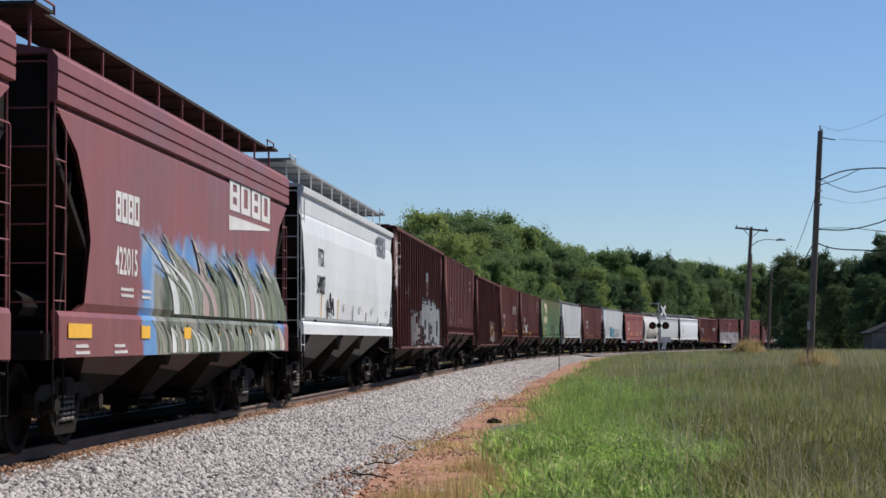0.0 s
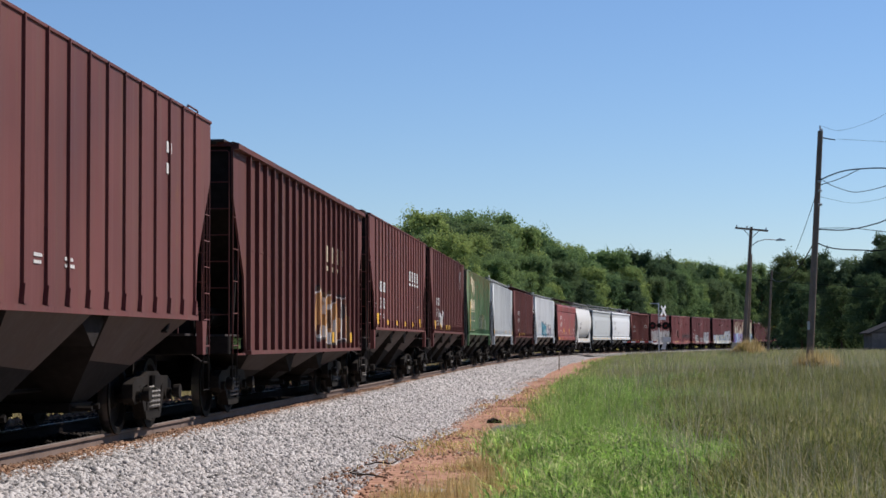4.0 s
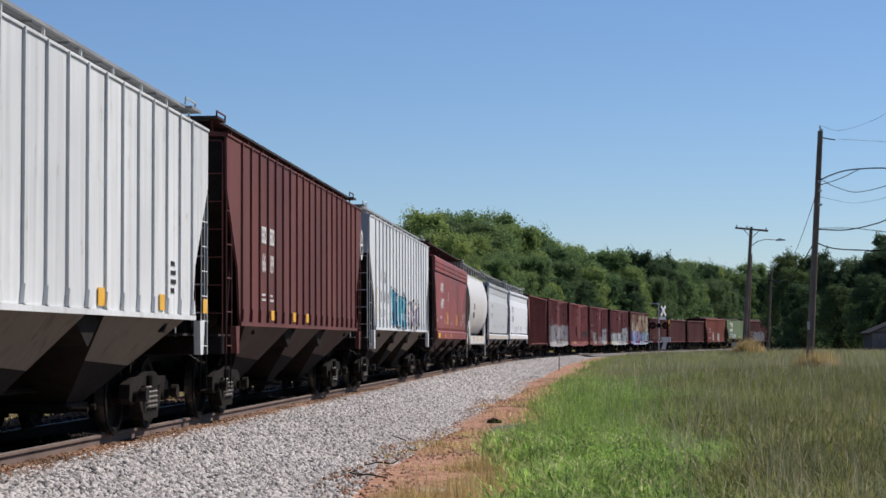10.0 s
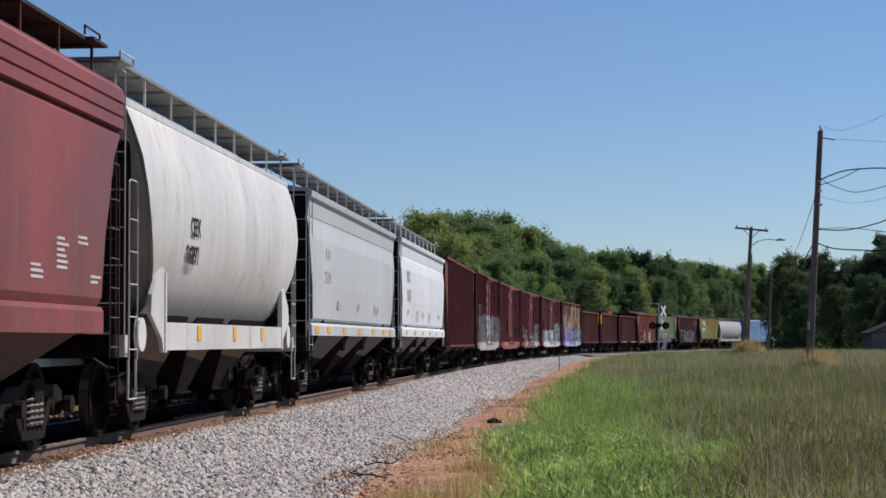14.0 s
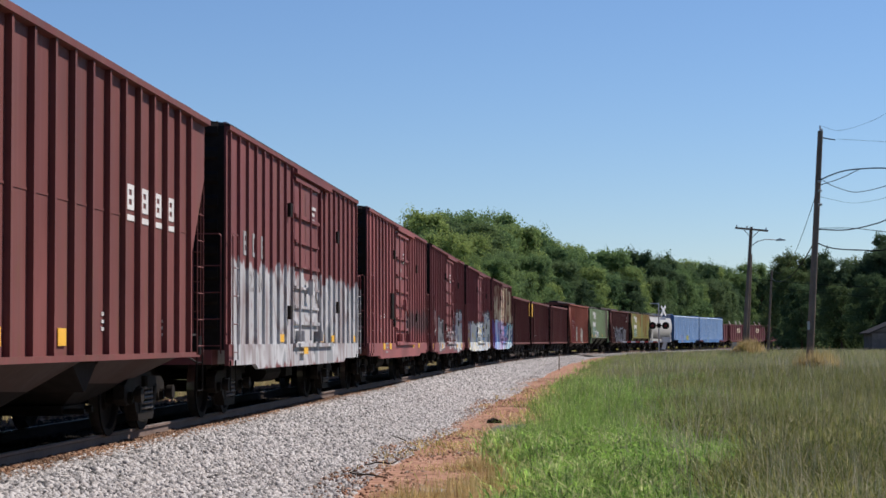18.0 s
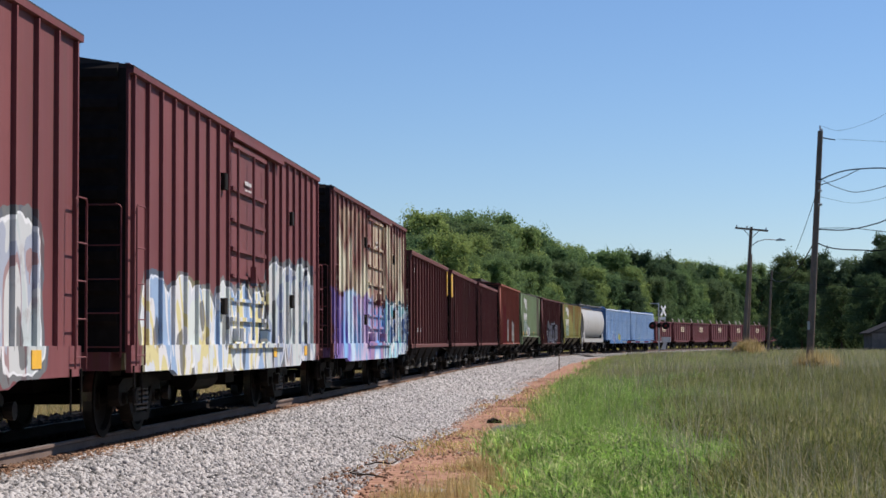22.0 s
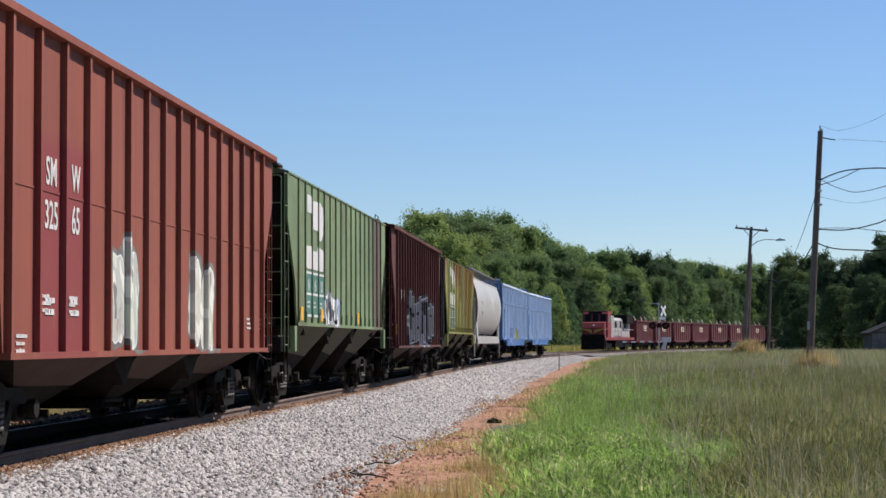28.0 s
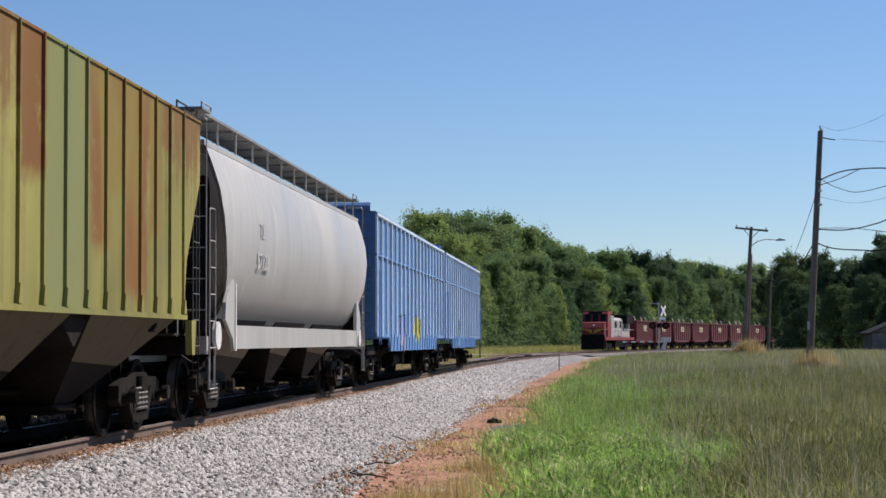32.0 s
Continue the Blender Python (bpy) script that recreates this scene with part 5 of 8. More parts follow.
def old_mark(car, y, first, mat, panel_paint, words, dim=False):
    """A faded three-panel company mark over a painted number panel with white rules."""
    x0, w = panel(first, 0.08) + mark_at[0], 2.86 * panel_at[1]
    for ring in ([(0.08, 3.66), (0.08, 4.0), (0.30, 4.0), (0.32, 3.92), (0.80, 3.95), (0.95, 3.86), (0.98, 3.6), (0.95, 3.32), (0.86, 3.18), (0.72, 3.18), (0.70, 3.36), (0.40, 3.36), (0.36, 3.66)],
                 [(0.0, 2.57), (0.0, 3.0), (0.32, 3.02), (0.34, 2.94), (0.62, 2.94), (0.66, 3.06), (0.97, 3.0), (0.97, 2.57)]):
        part("company_mark", Shape().prism([(x0 + u * w, z) for u, z in ring], "y", y - 0.004, y + 0.004), mat, car, "worn white mark")
    part("number_panel", Shape().box(x0 - 0.05, x0 + w, y + 0.001, y + 0.009, 1.62, 2.53), panel_paint, car, "dark number panel")
    bars(car, mat, y, [(x0 - 0.05 - mark_at[0], z, w + 0.05, 0.045) for z in (2.47, 2.06, 1.64)], "company_mark")
    for i, word in enumerate(words):
        lettered(word, 0.32, FADED_PAINT if dim else mat, car, panel(first + i), y, 2.15, wide=0.75)
    for i in range(3):
        data_blocks(car, FADED_PAINT if dim else mat, y, panel(first + i) - 0.2, 1.9, 2, 0.3, 0.07, i)


# ---- the passing train, head to tail ----
BROWN, RED, DARK_RED = (0.125, 0.042, 0.034), (0.285, 0.108, 0.095), (0.120, 0.037, 0.028)
ORANGE_RED, OFF_WHITE, PALE_GREY = (0.30, 0.095, 0.055), (0.66, 0.69, 0.70), (0.51, 0.54, 0.55)
GREEN, OLIVE, BLUE = (0.115, 0.215, 0.105), (0.255, 0.235, 0.062), (0.105, 0.23, 0.46)
SILVER = [(0.27, 0.27, 0.28), (0.38, 0.38, 0.39), (0.24, 0.20, 0.20), (0.44, 0.44, 0.45), (0.34, 0.34, 0.35), (0.50, 0.50, 0.51), (0.25, 0.26, 0.27)]
WHITES = [(0.58, 0.58, 0.57), (0.52, 0.57, 0.56), (0.62, 0.62, 0.61), (0.10, 0.10, 0.11), (0.55, 0.56, 0.56)]

# leading plate car, mostly out of view
mark_at[0] = 0.0
smooth_hopper(-230.6, -214.4, "faded red plate-sided covered hopper with a sprayed white oval", RED, seed=1, inset=(0.80, 1.15, 1.40, 1.25, 0.85, 0.10, 0.02))
# red plate car with the large green and blue spray piece
mark_at[0] = 0.0
car, L, y = smooth_hopper(-213.0, -198.4, "faded red smooth-sided covered hopper with large grey-green graffiti edged in blue", RED, seed=2, inset=(0.80, 1.15, 1.40, 1.25, 0.85, 0.10, 0.02),
                          tags=[(-3.5, 6.6, 0.9, 2.36, [(0.08, 0.20, 0.42), (0.12, 0.27, 0.50), (0.26, 0.34, 0.46), (0.10, 0.22, 0.44)], 0.6, 0.30, 0.2), (-2.9, 6.0, 0.9, 2.0, [(0.08, 0.095, 0.06), (0.16, 0.18, 0.13), (0.055, 0.065, 0.045), (0.24, 0.24, 0.20), (0.12, 0.14, 0.10)], 0.7, 0.2, 0.5)])
block_word(car, WHITE_PAINT, y, -4.86, 2.53, 4, 0.25, 0.35, 0.15)
spikes(car, y - 0.003, -1.6, 6.6, 1.52, 2.48, 40, 5)
spikes(car, -1.5625, -2.8, 6.5, 1.02, 1.42, 26, 6)
lettered("422015", 0.44, WHITE_PAINT, car, -4.33, y, 1.94, wide=0.80)
block_word(car, WHITE_PAINT, y, 1.90, 3.14, 4, 0.80, 0.50, 0.14)
part("company_mark", Shape().prism([(1.85, 2.83), (5.4, 3.02), (5.4, 3.05), (1.85, 3.05)], "y", y - 0.004, y + 0.004), WHITE_PAINT, car)
reflectors(car, -1.568, 1.20, (-3.76, -1.41, 0.93, 3.35, 6.0), 0.44, 0.15)
reflectors(car, -1.568, 1.20, (-6.9,), 0.9, 0.15)
for k, (x, z) in enumerate(((-4.6, 1.75), (-3.6, 1.75), (-6.6, 1.1), (-5.0, 1.1), (5.6, 1.8))):
    data_blocks(car, WHITE_PAINT, y if z > 1.5 else -1.565, x, z, 2, 0.6, 0.06, k)
# white plate car
mark_at[0] = 0.13
car, L, y = smooth_hopper(-196.8, -181.25, "clean white smooth-sided covered hopper with black lettering", OFF_WHITE, 1.30, 1.52, 4.1, inset=(0.60, 0.55, 0.40, 0.22, 0.08, 0.0, 0.0), fade=0.06, rust=0.02, grime=0.06, seed=3, grooves=False, bulge=0.07)
lettered("VTGX", 0.50, BLACK_PAINT, car, -5.5, y, 2.66, wide=0.62)
lettered("540027", 0.50, BLACK_PAINT, car, -5.48, y, 2.12, wide=0.72)
block_word(car, plain("slate lettering", (0.16, 0.17, 0.20), 0.6), y, 4.2, 3.32, 3, 0.50, 0.50, 0.12)
for k in range(5):
    part("stripe", Shape().prism([(-5.4 + 2.4 * k, 1.62), (-5.36 + 2.4 * k, 1.62), (-5.2 + 2.4 * k, 2.15 - 0.1 * k), (-5.24 + 2.4 * k, 2.15 - 0.1 * k)], "y", y - 0.0, y + 0.012), YELLOW_TAPE if k < 2 else STEEL_BROWN, car)
for k, x in enumerate((-4.7, -2.2, 0.5, 2.9, 6.0)):
    data_blocks(car, PALE := plain("grey stencil", (0.45, 0.45, 0.45), 0.6), y, x, 1.95, 3, 0.5, 0.04, k)
part("sprayed_scrawl", Shape().tube([(-4.6, y, 1.62), (-4.5, y, 2.0), (-4.3, y, 1.75), (-4.1, y, 2.15), (-3.95, y, 1.75), (-3.75, y, 2.05), (-3.6, y, 1.7), (-4.4, y, 1.82), (-3.65, y, 1.9)], 0.016, 4), BLACK_PAINT, car, "black spray scrawl")

brown = dict(z_sill=1.5, z_top=4.33, nose=0.22)
# brown ribbed car with white spray letters, its sheet down to the low sill
mark_at[0] = 0.0
car, L, y = ribbed_hopper(-180.3, -164.4, "dark red-brown ribbed covered hopper with white spray-painted letters", BROWN, 1.0, 4.33, 20, seed=4, tags=[(-3.6, 0.2, 1.0, 2.1, [(0.50, 0.47, 0.44), (0.125, 0.045, 0.036), (0.42, 0.40, 0.38), (0.10, 0.05, 0.04)], 1.1, 0.3, 0.1), (0.3, 6.3, 1.0, 2.45, WHITES, 1.2, 0.28, 0.1), (1.3, 1.8, 2.5, 3.35, [(0.6, 0.6, 0.58), (0.3, 0.2, 0.18)], 3.0, 0.12, 0.1), (-7.6, -6.8, 2.6, 3.9, [(0.55, 0.52, 0.5), (0.125, 0.045, 0.036), (0.4, 0.36, 0.34)], 2.2, 0.2, 0.1)])
oval_mark(car, y, 5.1, 3.6)
numerals(car, y, 2, ("36", "60"), 1.95, 0.42, mark_z=2.48)
for k in (2, 3):
    data_blocks(car, WHITE_PAINT, y, panel(k) - 0.18, 1.66, 3, 0.36, 0.10, k)
reflectors(car, y - 0.01, 1.05, (panel(4, 0.2), panel(18, 0.6)), 0.10, 0.75)
mark_at[0] = -0.1
car, L, y = ribbed_hopper(-163.1, -147.1, "dull red-brown ribbed covered hopper with white stencils", (0.15, 0.05, 0.04), seed=5, ribs=18, **brown)
for k, (x, z) in enumerate(((-5.0, 2.7), (-4.1, 2.7), (-5.0, 2.28), (-4.1, 2.28), (-5.2, 1.9), (-0.6, 2.0), (0.5, 2.0), (5.2, 3.6))):
    data_blocks(car, WHITE_PAINT, y, x, z, 2, 0.4, 0.16 if z > 2.2 else 0.06, k)
mark_at[0] = 0.0
car, L, y = ribbed_hopper(-145.4, -129.5, "dark red-brown ribbed covered hopper with faded numerals low on its side", DARK_RED, 1.0, 4.2, 19, seed=6, tags=[(0.4, 5.1, 1.15, 2.2, [(0.56, 0.55, 0.53), (0.12, 0.05, 0.04), (0.42, 0.22, 0.09), (0.58, 0.57, 0.55)], 1.2, 0.3, 0.1)])
block_word(car, CREAM_PAINT, y, 2.05, 2.80, 4, 0.46, 0.34, 0.75)
bars(car, CREAM_PAINT, y, [(2.05 + 0.80 * k, 2.62, 0.46, 0.10) for k in range(3)], "company_mark")
reflectors(car, y - 0.02, 1.14, (2.73, 5.43), 0.4, 0.22)
mark_at[0] = 0.22
car, L, y = ribbed_hopper(-128.2, -112.95, "red-brown ribbed covered hopper with white numerals and yellow reflectors", (0.165, 0.055, 0.042), seed=7, ribs=18, **brown)
numerals(car, y, 1, ("31", "83"), 2.02, 0.40, mark_z=2.45)
wide_mark(car, y, 11, 2.95)
for k, h in ((0, 0.28), (3, 0.13), (6, 0.13), (9, 0.13), (12, 0.13), (15, 0.25)):
    reflectors(car, y - 0.01, 1.60, (panel(k, 0.32),), 0.34, h)
for k, (x, z) in enumerate(((-6.5, 2.1), (-5.7, 1.85), (-4.9, 1.85), (4.6, 2.2))):
    data_blocks(car, WHITE_PAINT, y, x, z, 2, 0.36, 0.07, k)
mark_at[0] = 0.25
car, L, y = ribbed_hopper(-111.4, -95.6, "red-brown ribbed covered hopper with white numerals and small white tags", (0.140, 0.044, 0.033), seed=8, ribs=18, tags=[(-4.35, -3.0, 1.62, 2.2, [(0.6, 0.6, 0.58), (0.16, 0.055, 0.042), (0.66, 0.66, 0.64)], 3.0, 0.3, 0.2)], **brown)
numerals(car, y, 1, ("31", "72"), 2.03, 0.40, mark_z=2.42)
end_number(car, "472", 0.26, -L / 2 + 0.30, -0.75, 3.62)
for k in (1, 2):
    data_blocks(car, WHITE_PAINT, y, panel(k) - 0.18, 1.85, 2, 0.34, 0.09, k)
oval_mark(car, y, 5.15, 3.62)
reflectors(car, y - 0.01, 1.60, (panel(0, 0.32),), 0.34, 0.28)
reflectors(car, y - 0.01, 1.60, [panel(k, 0.32) for k in (3, 6, 7, 8)], 0.34, 0.16)
# green car
mark_at[0] = -0.05
car, L, y = ribbed_hopper(-94.2, -78.2, "green ribbed covered hopper with cream blocks and faint white scrawls", GREEN, 1.5, 4.25, 17, nose=0.4, board_gap=0.06, seed=9, post=LADDER_STEEL, fade=0.34, rust=0.34, grime=0.42, rust_col=(0.24, 0.15, 0.07), rust_high=0.07)
old_mark(car, y, 1, CREAM_PAINT, GREEN_PANEL, ("N", "46", "91"), dim=True)
reflectors(car, y - 0.01, 1.62, (panel(0, 0.75),), 0.10, 1.3)
reflectors(car, y - 0.01, 1.62, (2.1, 6.9), 0.09, 0.85)
data_blocks(car, WHITE_PAINT, y, 4.4, 2.1, 4, 0.4, 0.09, 3)
for k in range(6):
    x = -0.5 + 0.95 * k
    part("sprayed_scrawl", Shape().tube([(x, y, 1.7), (x + 0.1, y, 2.4), (x + 0.35, y, 2.2), (x + 0.4, y, 1.75)], 0.012, 4), WHITE_PAINT, car)
# pale ribbed car
mark_at[0] = 0.35
car, L, y = ribbed_hopper(-76.7, -60.5, "pale grey-white ribbed covered hopper with faint black marks", (0.64, 0.67, 0.67), 1.5, 4.2, 18, seed=10, fade=0.15, rust=0.08, grime=0.22, board_gap=0.22, nose=0.7)
for k, (x, z) in enumerate(((-5.0, 2.9), (-4.1, 2.9), (-5.0, 2.3), (-4.1, 2.3), (-3.2, 2.3))):
    data_blocks(car, PALE, y, x, z, 3, 0.3, 0.08, k)
data_blocks(car, BLACK_PAINT, y, 5.3, 2.15, 4, 0.3, 0.1, 8)
reflectors(car, y - 0.01, 1.56, (-7.0, 1.6, 4.6, 7.3), 0.28, 0.2)
mark_at[0] = 0.9
car, L, y = ribbed_hopper(-59.15, -42.85, "dark red-brown ribbed covered hopper with white initials", (0.15, 0.05, 0.04), 1.45, 4.3, 19, seed=11, board_gap=0.2)
numerals(car, y, 2, ("66", "89"), 2.33, 0.42, mark_z=2.80)
for k in (2, 3):
    data_blocks(car, WHITE_PAINT, y, panel(k) - 0.18, 1.92, 2, 0.36, 0.07, k)
oval_mark(car, y, 7.2, 3.45)
reflectors(car, y - 0.01, 1.52, [panel(k, 0.4) for k in (3, 6, 8)], 0.3, 0.17)
mark_at[0] = 0.65
car, L, y = ribbed_hopper(-41.2, -25.1, "white ribbed covered hopper with teal and mauve graffiti", (0.64, 0.67, 0.68), 1.5, 4.3, 18, seed=12, fade=0.12, rust=0.06, grime=0.18, board_gap=0.18,
                          tags=[(-4.2, 0.0, 1.5, 2.52, [(0.04, 0.20, 0.28), (0.07, 0.28, 0.36), (0.10, 0.36, 0.42), (0.45, 0.56, 0.60), (0.04, 0.12, 0.2)], 1.5, 0.3, 0.3), (0.5, 3.9, 1.5, 2.35, [(0.34, 0.30, 0.44), (0.66, 0.66, 0.55), (0.16, 0.15, 0.2), (0.5, 0.46, 0.55)], 1.8, 0.3, 0.1)])
for k, word, z in ((1, "T", 2.72), (2, "GX", 2.70), (1, "15", 2.18), (2, "10", 2.18), (3, "19", 2.18)):
    lettered(word, 0.42, PALE, car, panel(k), y, z, wide=0.72)
for k in (1, 2):
    data_blocks(car, PALE, y, panel(k) - 0.15, 1.95, 3, 0.3, 0.06, k)
bars(car, YELLOW_TAPE, y, [(panel(0, 0.35), 1.6, 0.07, 0.95)], "data_stencil")
# red plate car
mark_at[0] = 0.28
car, L, y = smooth_hopper(-23.5, -7.85, "faded red smooth-sided covered hopper with white lettering and yellow reflectors", (0.28, 0.074, 0.060), 1.25, 1.52, 4.1, seed=13, fade=0.42, rust=0.12, grime=0.3, grooves=True, inset=(0.95, 0.85, 0.70, 0.52, 0.34, 0.05, 0.0), sill_in=0.88, post=RED_STEEL)
lettered("AOKX", 0.48, WHITE_PAINT, car, -5.03, y, 2.90, wide=0.85)
lettered("484777", 0.48, WHITE_PAINT, car, -4.82, y, 2.34, wide=0.95)
data_blocks(car, WHITE_PAINT, y, -5.8, 3.75, 4, 0.55, 0.05, 1)
for k, (x, z, r) in enumerate(((-7.3, 1.92, 2), (-5.9, 2.02, 2), (-5.4, 2.02, 2), (-4.0, 1.92, 3), (-0.9, 1.85, 2), (4.0, 1.9, 3), (4.9, 2.2, 6), (5.7, 2.25, 2), (6.2, 1.85, 2))):
    data_blocks(car, WHITE_PAINT, y, x, z, r, 0.45, 0.05, k)
bars(car, YELLOW_TAPE, y, [(-3.1, 1.80 + 0.075 * k, 0.8 - 0.3 * (k == 5), 0.035) for k in range(6)] + [(1.35, 1.80 + 0.085 * k, 0.8, 0.035) for k in range(5)], "data_stencil")
reflectors(car, -1.568, 1.29, (-6.95,), 0.75, 0.17)
reflectors(car, -1.568, 1.30, (-4.2, -1.6), 0.3, 0.12)
bars(car, WHITE_PAINT, y, [(-2.52, 2.66, 0.03, 0.28), (-2.24, 2.66, 0.03, 0.28), (-2.52, 2.66, 0.3, 0.025), (-2.52, 2.93, 0.3, 0.025)], "data_stencil")
# cream barrel car
mark_at[0] = 0.0
car, L, y = round_hopper(-7.2, 5.4, "cream-white barrel-sided covered hopper with rust streaks and black lettering", (0.63, 0.625, 0.60), seed=14, rust=0.16)
lettered("CEFX", 0.36, BLACK_PAINT, car, -3.1, -1.592, 2.58, wide=0.72)
lettered("96897", 0.36, BLACK_PAINT, car, -3.2, -1.57, 2.20, wide=0.85)
reflectors(car, -1.505, 1.18, (-2.6, 0.0, 2.4), 0.24, 0.2)
# grey and white plate cars
mark_at[0] = 0.35
car, L, y = smooth_hopper(6.65, 21.85, "pale grey smooth-sided covered hopper with dark lettering and yellow reflectors", PALE_GREY, 1.28, 1.5, 4.1, inset=(0.60, 0.55, 0.40, 0.22, 0.08, 0.0, 0.0), seed=15, fade=0.12, rust=0.05, grime=0.12, grooves=False)
lettered("22194", 0.36, PALE, car, -5.45, y, 2.36, wide=1.1)
bars(car, PALE, y, [(-5.7, 2.84, 0.16, 0.22), (-5.45, 2.84, 0.16, 0.22), (-5.2, 2.84, 0.16, 0.22)], "company_mark")
reflectors(car, -1.565, 1.33, (-7.4, -5.8, -3.4, -0.8, 1.8, 4.0, 5.6), 0.5, 0.13)
for k, x in enumerate((-4.0, -0.6, 2.6, 3.2)):
    data_blocks(car, PALE, y, x, 2.0, 3, 0.5, 0.05, k)
mark_at[0] = 0.62
car, L, y = smooth_hopper(23.4, 38.25, "bright white smooth-sided covered hopper with black lettering", (0.72, 0.75, 0.78), 1.3, 1.55, 4.12, inset=(0.60, 0.55, 0.40, 0.22, 0.08, 0.0, 0.0), seed=16, fade=0.05, rust=0.0, grime=0.03, grooves=False, bulge=0.07)
lettered("SOXX", 0.50, PALE, car, -6.0, y, 2.88, wide=0.72)
lettered("521182", 0.50, PALE, car, -5.85, y, 2.34, wide=0.72)
reflectors(car, -1.568, 1.36, (-6.9, -4.4, -1.9, 0.6, 3.1, 5.6), 0.42, 0.10)
for k, (x, r) in enumerate(((-6.2, 2), (-3.4, 5), (-1.6, 3), (0.6, 5), (4.2, 3))):
    data_blocks(car, PALE, y, x, 2.05, r, 0.6, 0.05, k)
# brown ribbed car, sheet down to a low sill
mark_at[0] = 0.8
car, L, y = ribbed_hopper(39.7, 55.1, "red-brown ribbed covered hopper with white numerals and violet scrawls", (0.19, 0.062, 0.048), 1.0, 4.3, 19, seed=17, low=0.40)
numerals(car, y, 1, ("36", "98"), 2.13, 0.42, mark_z=2.62)
wide_mark(car, y, 13, 2.72)
bars(car, WHITE_PAINT, y, [(panel(3) - 0.14, z, 0.28, 0.04) for z in (2.1, 2.42)] + [(panel(3) + dx, 2.1, 0.03, 0.34) for dx in (-0.14, 0.12)], "data_stencil")
reflectors(car, y - 0.01, 1.12, [panel(k, 0.35) for k in (0, 3, 6, 9)], 0.30, 0.18)
for k, (x, z) in enumerate(((-6.4, 1.6), (-6.4, 1.35), (-5.0, 1.35), (1.2, 1.45), (4.2, 1.4))):
    data_blocks(car, WHITE_PAINT, y, x, z, 3, 0.36, 0.07, k)
# five box cars
BOX_RED = (0.205, 0.066, 0.058)
mark_at[0] = 0.28
car, L, y = box_car(56.55, 71.9, "red-brown box car, its lower half sprayed silver", BOX_RED, [(-7.6, 7.4, 0.7, 2.35, SILVER, 0.75, 0.34, 0.1)], seed=18)
reflectors(car, y - 0.01, 1.15, (-3.26, 1.6, 3.2, 6.6), 0.45, 0.14)
reflectors(car, -1.62, 0.93, (-1.2,), 0.5, 0.12)
lettered("2346", 0.44, FADED_PAINT, car, -5.4, y, 1.98, wide=1.7)
block_word(car, FADED_PAINT, y, -6.6, 2.52, 3, 0.3, 0.38, 1.6)
data_blocks(car, WHITE_PAINT, y - 0.05, 0.1, 3.7, 3, 0.6, 0.10, 1)
mark_at[0] = 0.02
car, L, y = box_car(74.0, 89.35, "red-brown box car with a dark band and small tags", (0.27, 0.090, 0.078), [(0.8, 7.4, 1.55, 1.95, [(0.07, 0.05, 0.05), (0.12, 0.07, 0.07)], 0.6, 0.35, 0.0)], seed=19, fade=0.4, rust=0.2)
reflectors(car, -1.549, 0.95, (-4.75, -3.3), 0.44, 0.16)
reflectors(car, -1.549, 0.97, (2.95, 4.65), 0.34, 0.13)
for k, (x, z) in enumerate(((-6.9, 1.85), (-6.1, 1.78), (-5.2, 1.80), (-6.1, 1.45), (-5.2, 1.46), (-4.4, 1.85))):
    data_blocks(car, WHITE_PAINT, y, x, z, 2, 0.36, 0.06, k)
for k, z in enumerate((0.86, 0.98, 1.08)):
    data_blocks(car, FADED_PAINT, -1.546, -4.15, z, 1, 0.6, 0.09, 20 + k)
bars(car, WHITE_PAINT, y, [(-3.75, 2.1 + 0.13 * k, 0.22, 0.03) for k in range(4)] + [(-3.75, 2.1, 0.03, 0.42), (-3.56, 2.1, 0.03, 0.42)], "data_stencil")
part("route_board", Shape().bevelled(-3.05, -2.62, -1.60, -1.50, 1.75, 2.45, 0.02), STEEL_BROWN, car, "dark steel route board")
bars(car, WHITE_PAINT, y, [(5.3, 3.6, 0.26, 0.36), (5.36, 3.96, 0.14, 0.15)], "data_stencil")
data_blocks(car, WHITE_PAINT, y - 0.05, 0.1, 3.6, 3, 0.6, 0.10, 2)
data_blocks(car, FADED_PAINT, y - 0.05, -0.6, 3.1, 2, 0.3, 0.12, 5)
mark_at[0] = -0.33
car, L, y = box_car(91.25, 106.4, "red-brown box car with pale spray-painted letters", (0.205, 0.066, 0.060), [(-4.4, -2.2, 0.82, 1.95, [(0.36, 0.36, 0.36), (0.28, 0.28, 0.29), (0.42, 0.42, 0.41), (0.20, 0.16, 0.16)], 1.3, 0.4, 0.2), (-1.1, 1.7, 0.95, 1.55, [(0.40, 0.36, 0.36), (0.225, 0.072, 0.066), (0.44, 0.42, 0.42)], 1.3, 0.4, 0.2), (2.05, 6.6, 0.78, 2.3, [(0.42, 0.47, 0.47), (0.48, 0.50, 0.50), (0.32, 0.35, 0.42), (0.30, 0.20, 0.20), (0.50, 0.51, 0.50)], 1.6, 0.3, 0.1)], seed=20)
part("sprayed_scrawl", Shape().tube([(-7.1, y - 0.055, 2.3), (-6.8, y - 0.055, 1.7), (-6.5, y - 0.055, 2.2), (-6.3, y - 0.055, 1.6), (-6.6, y - 0.055, 1.45), (-7.0, y - 0.055, 1.5), (-6.4, y - 0.055, 1.38)], 0.009, 4), WHITE_PAINT, car, "thin white spray scrawl")
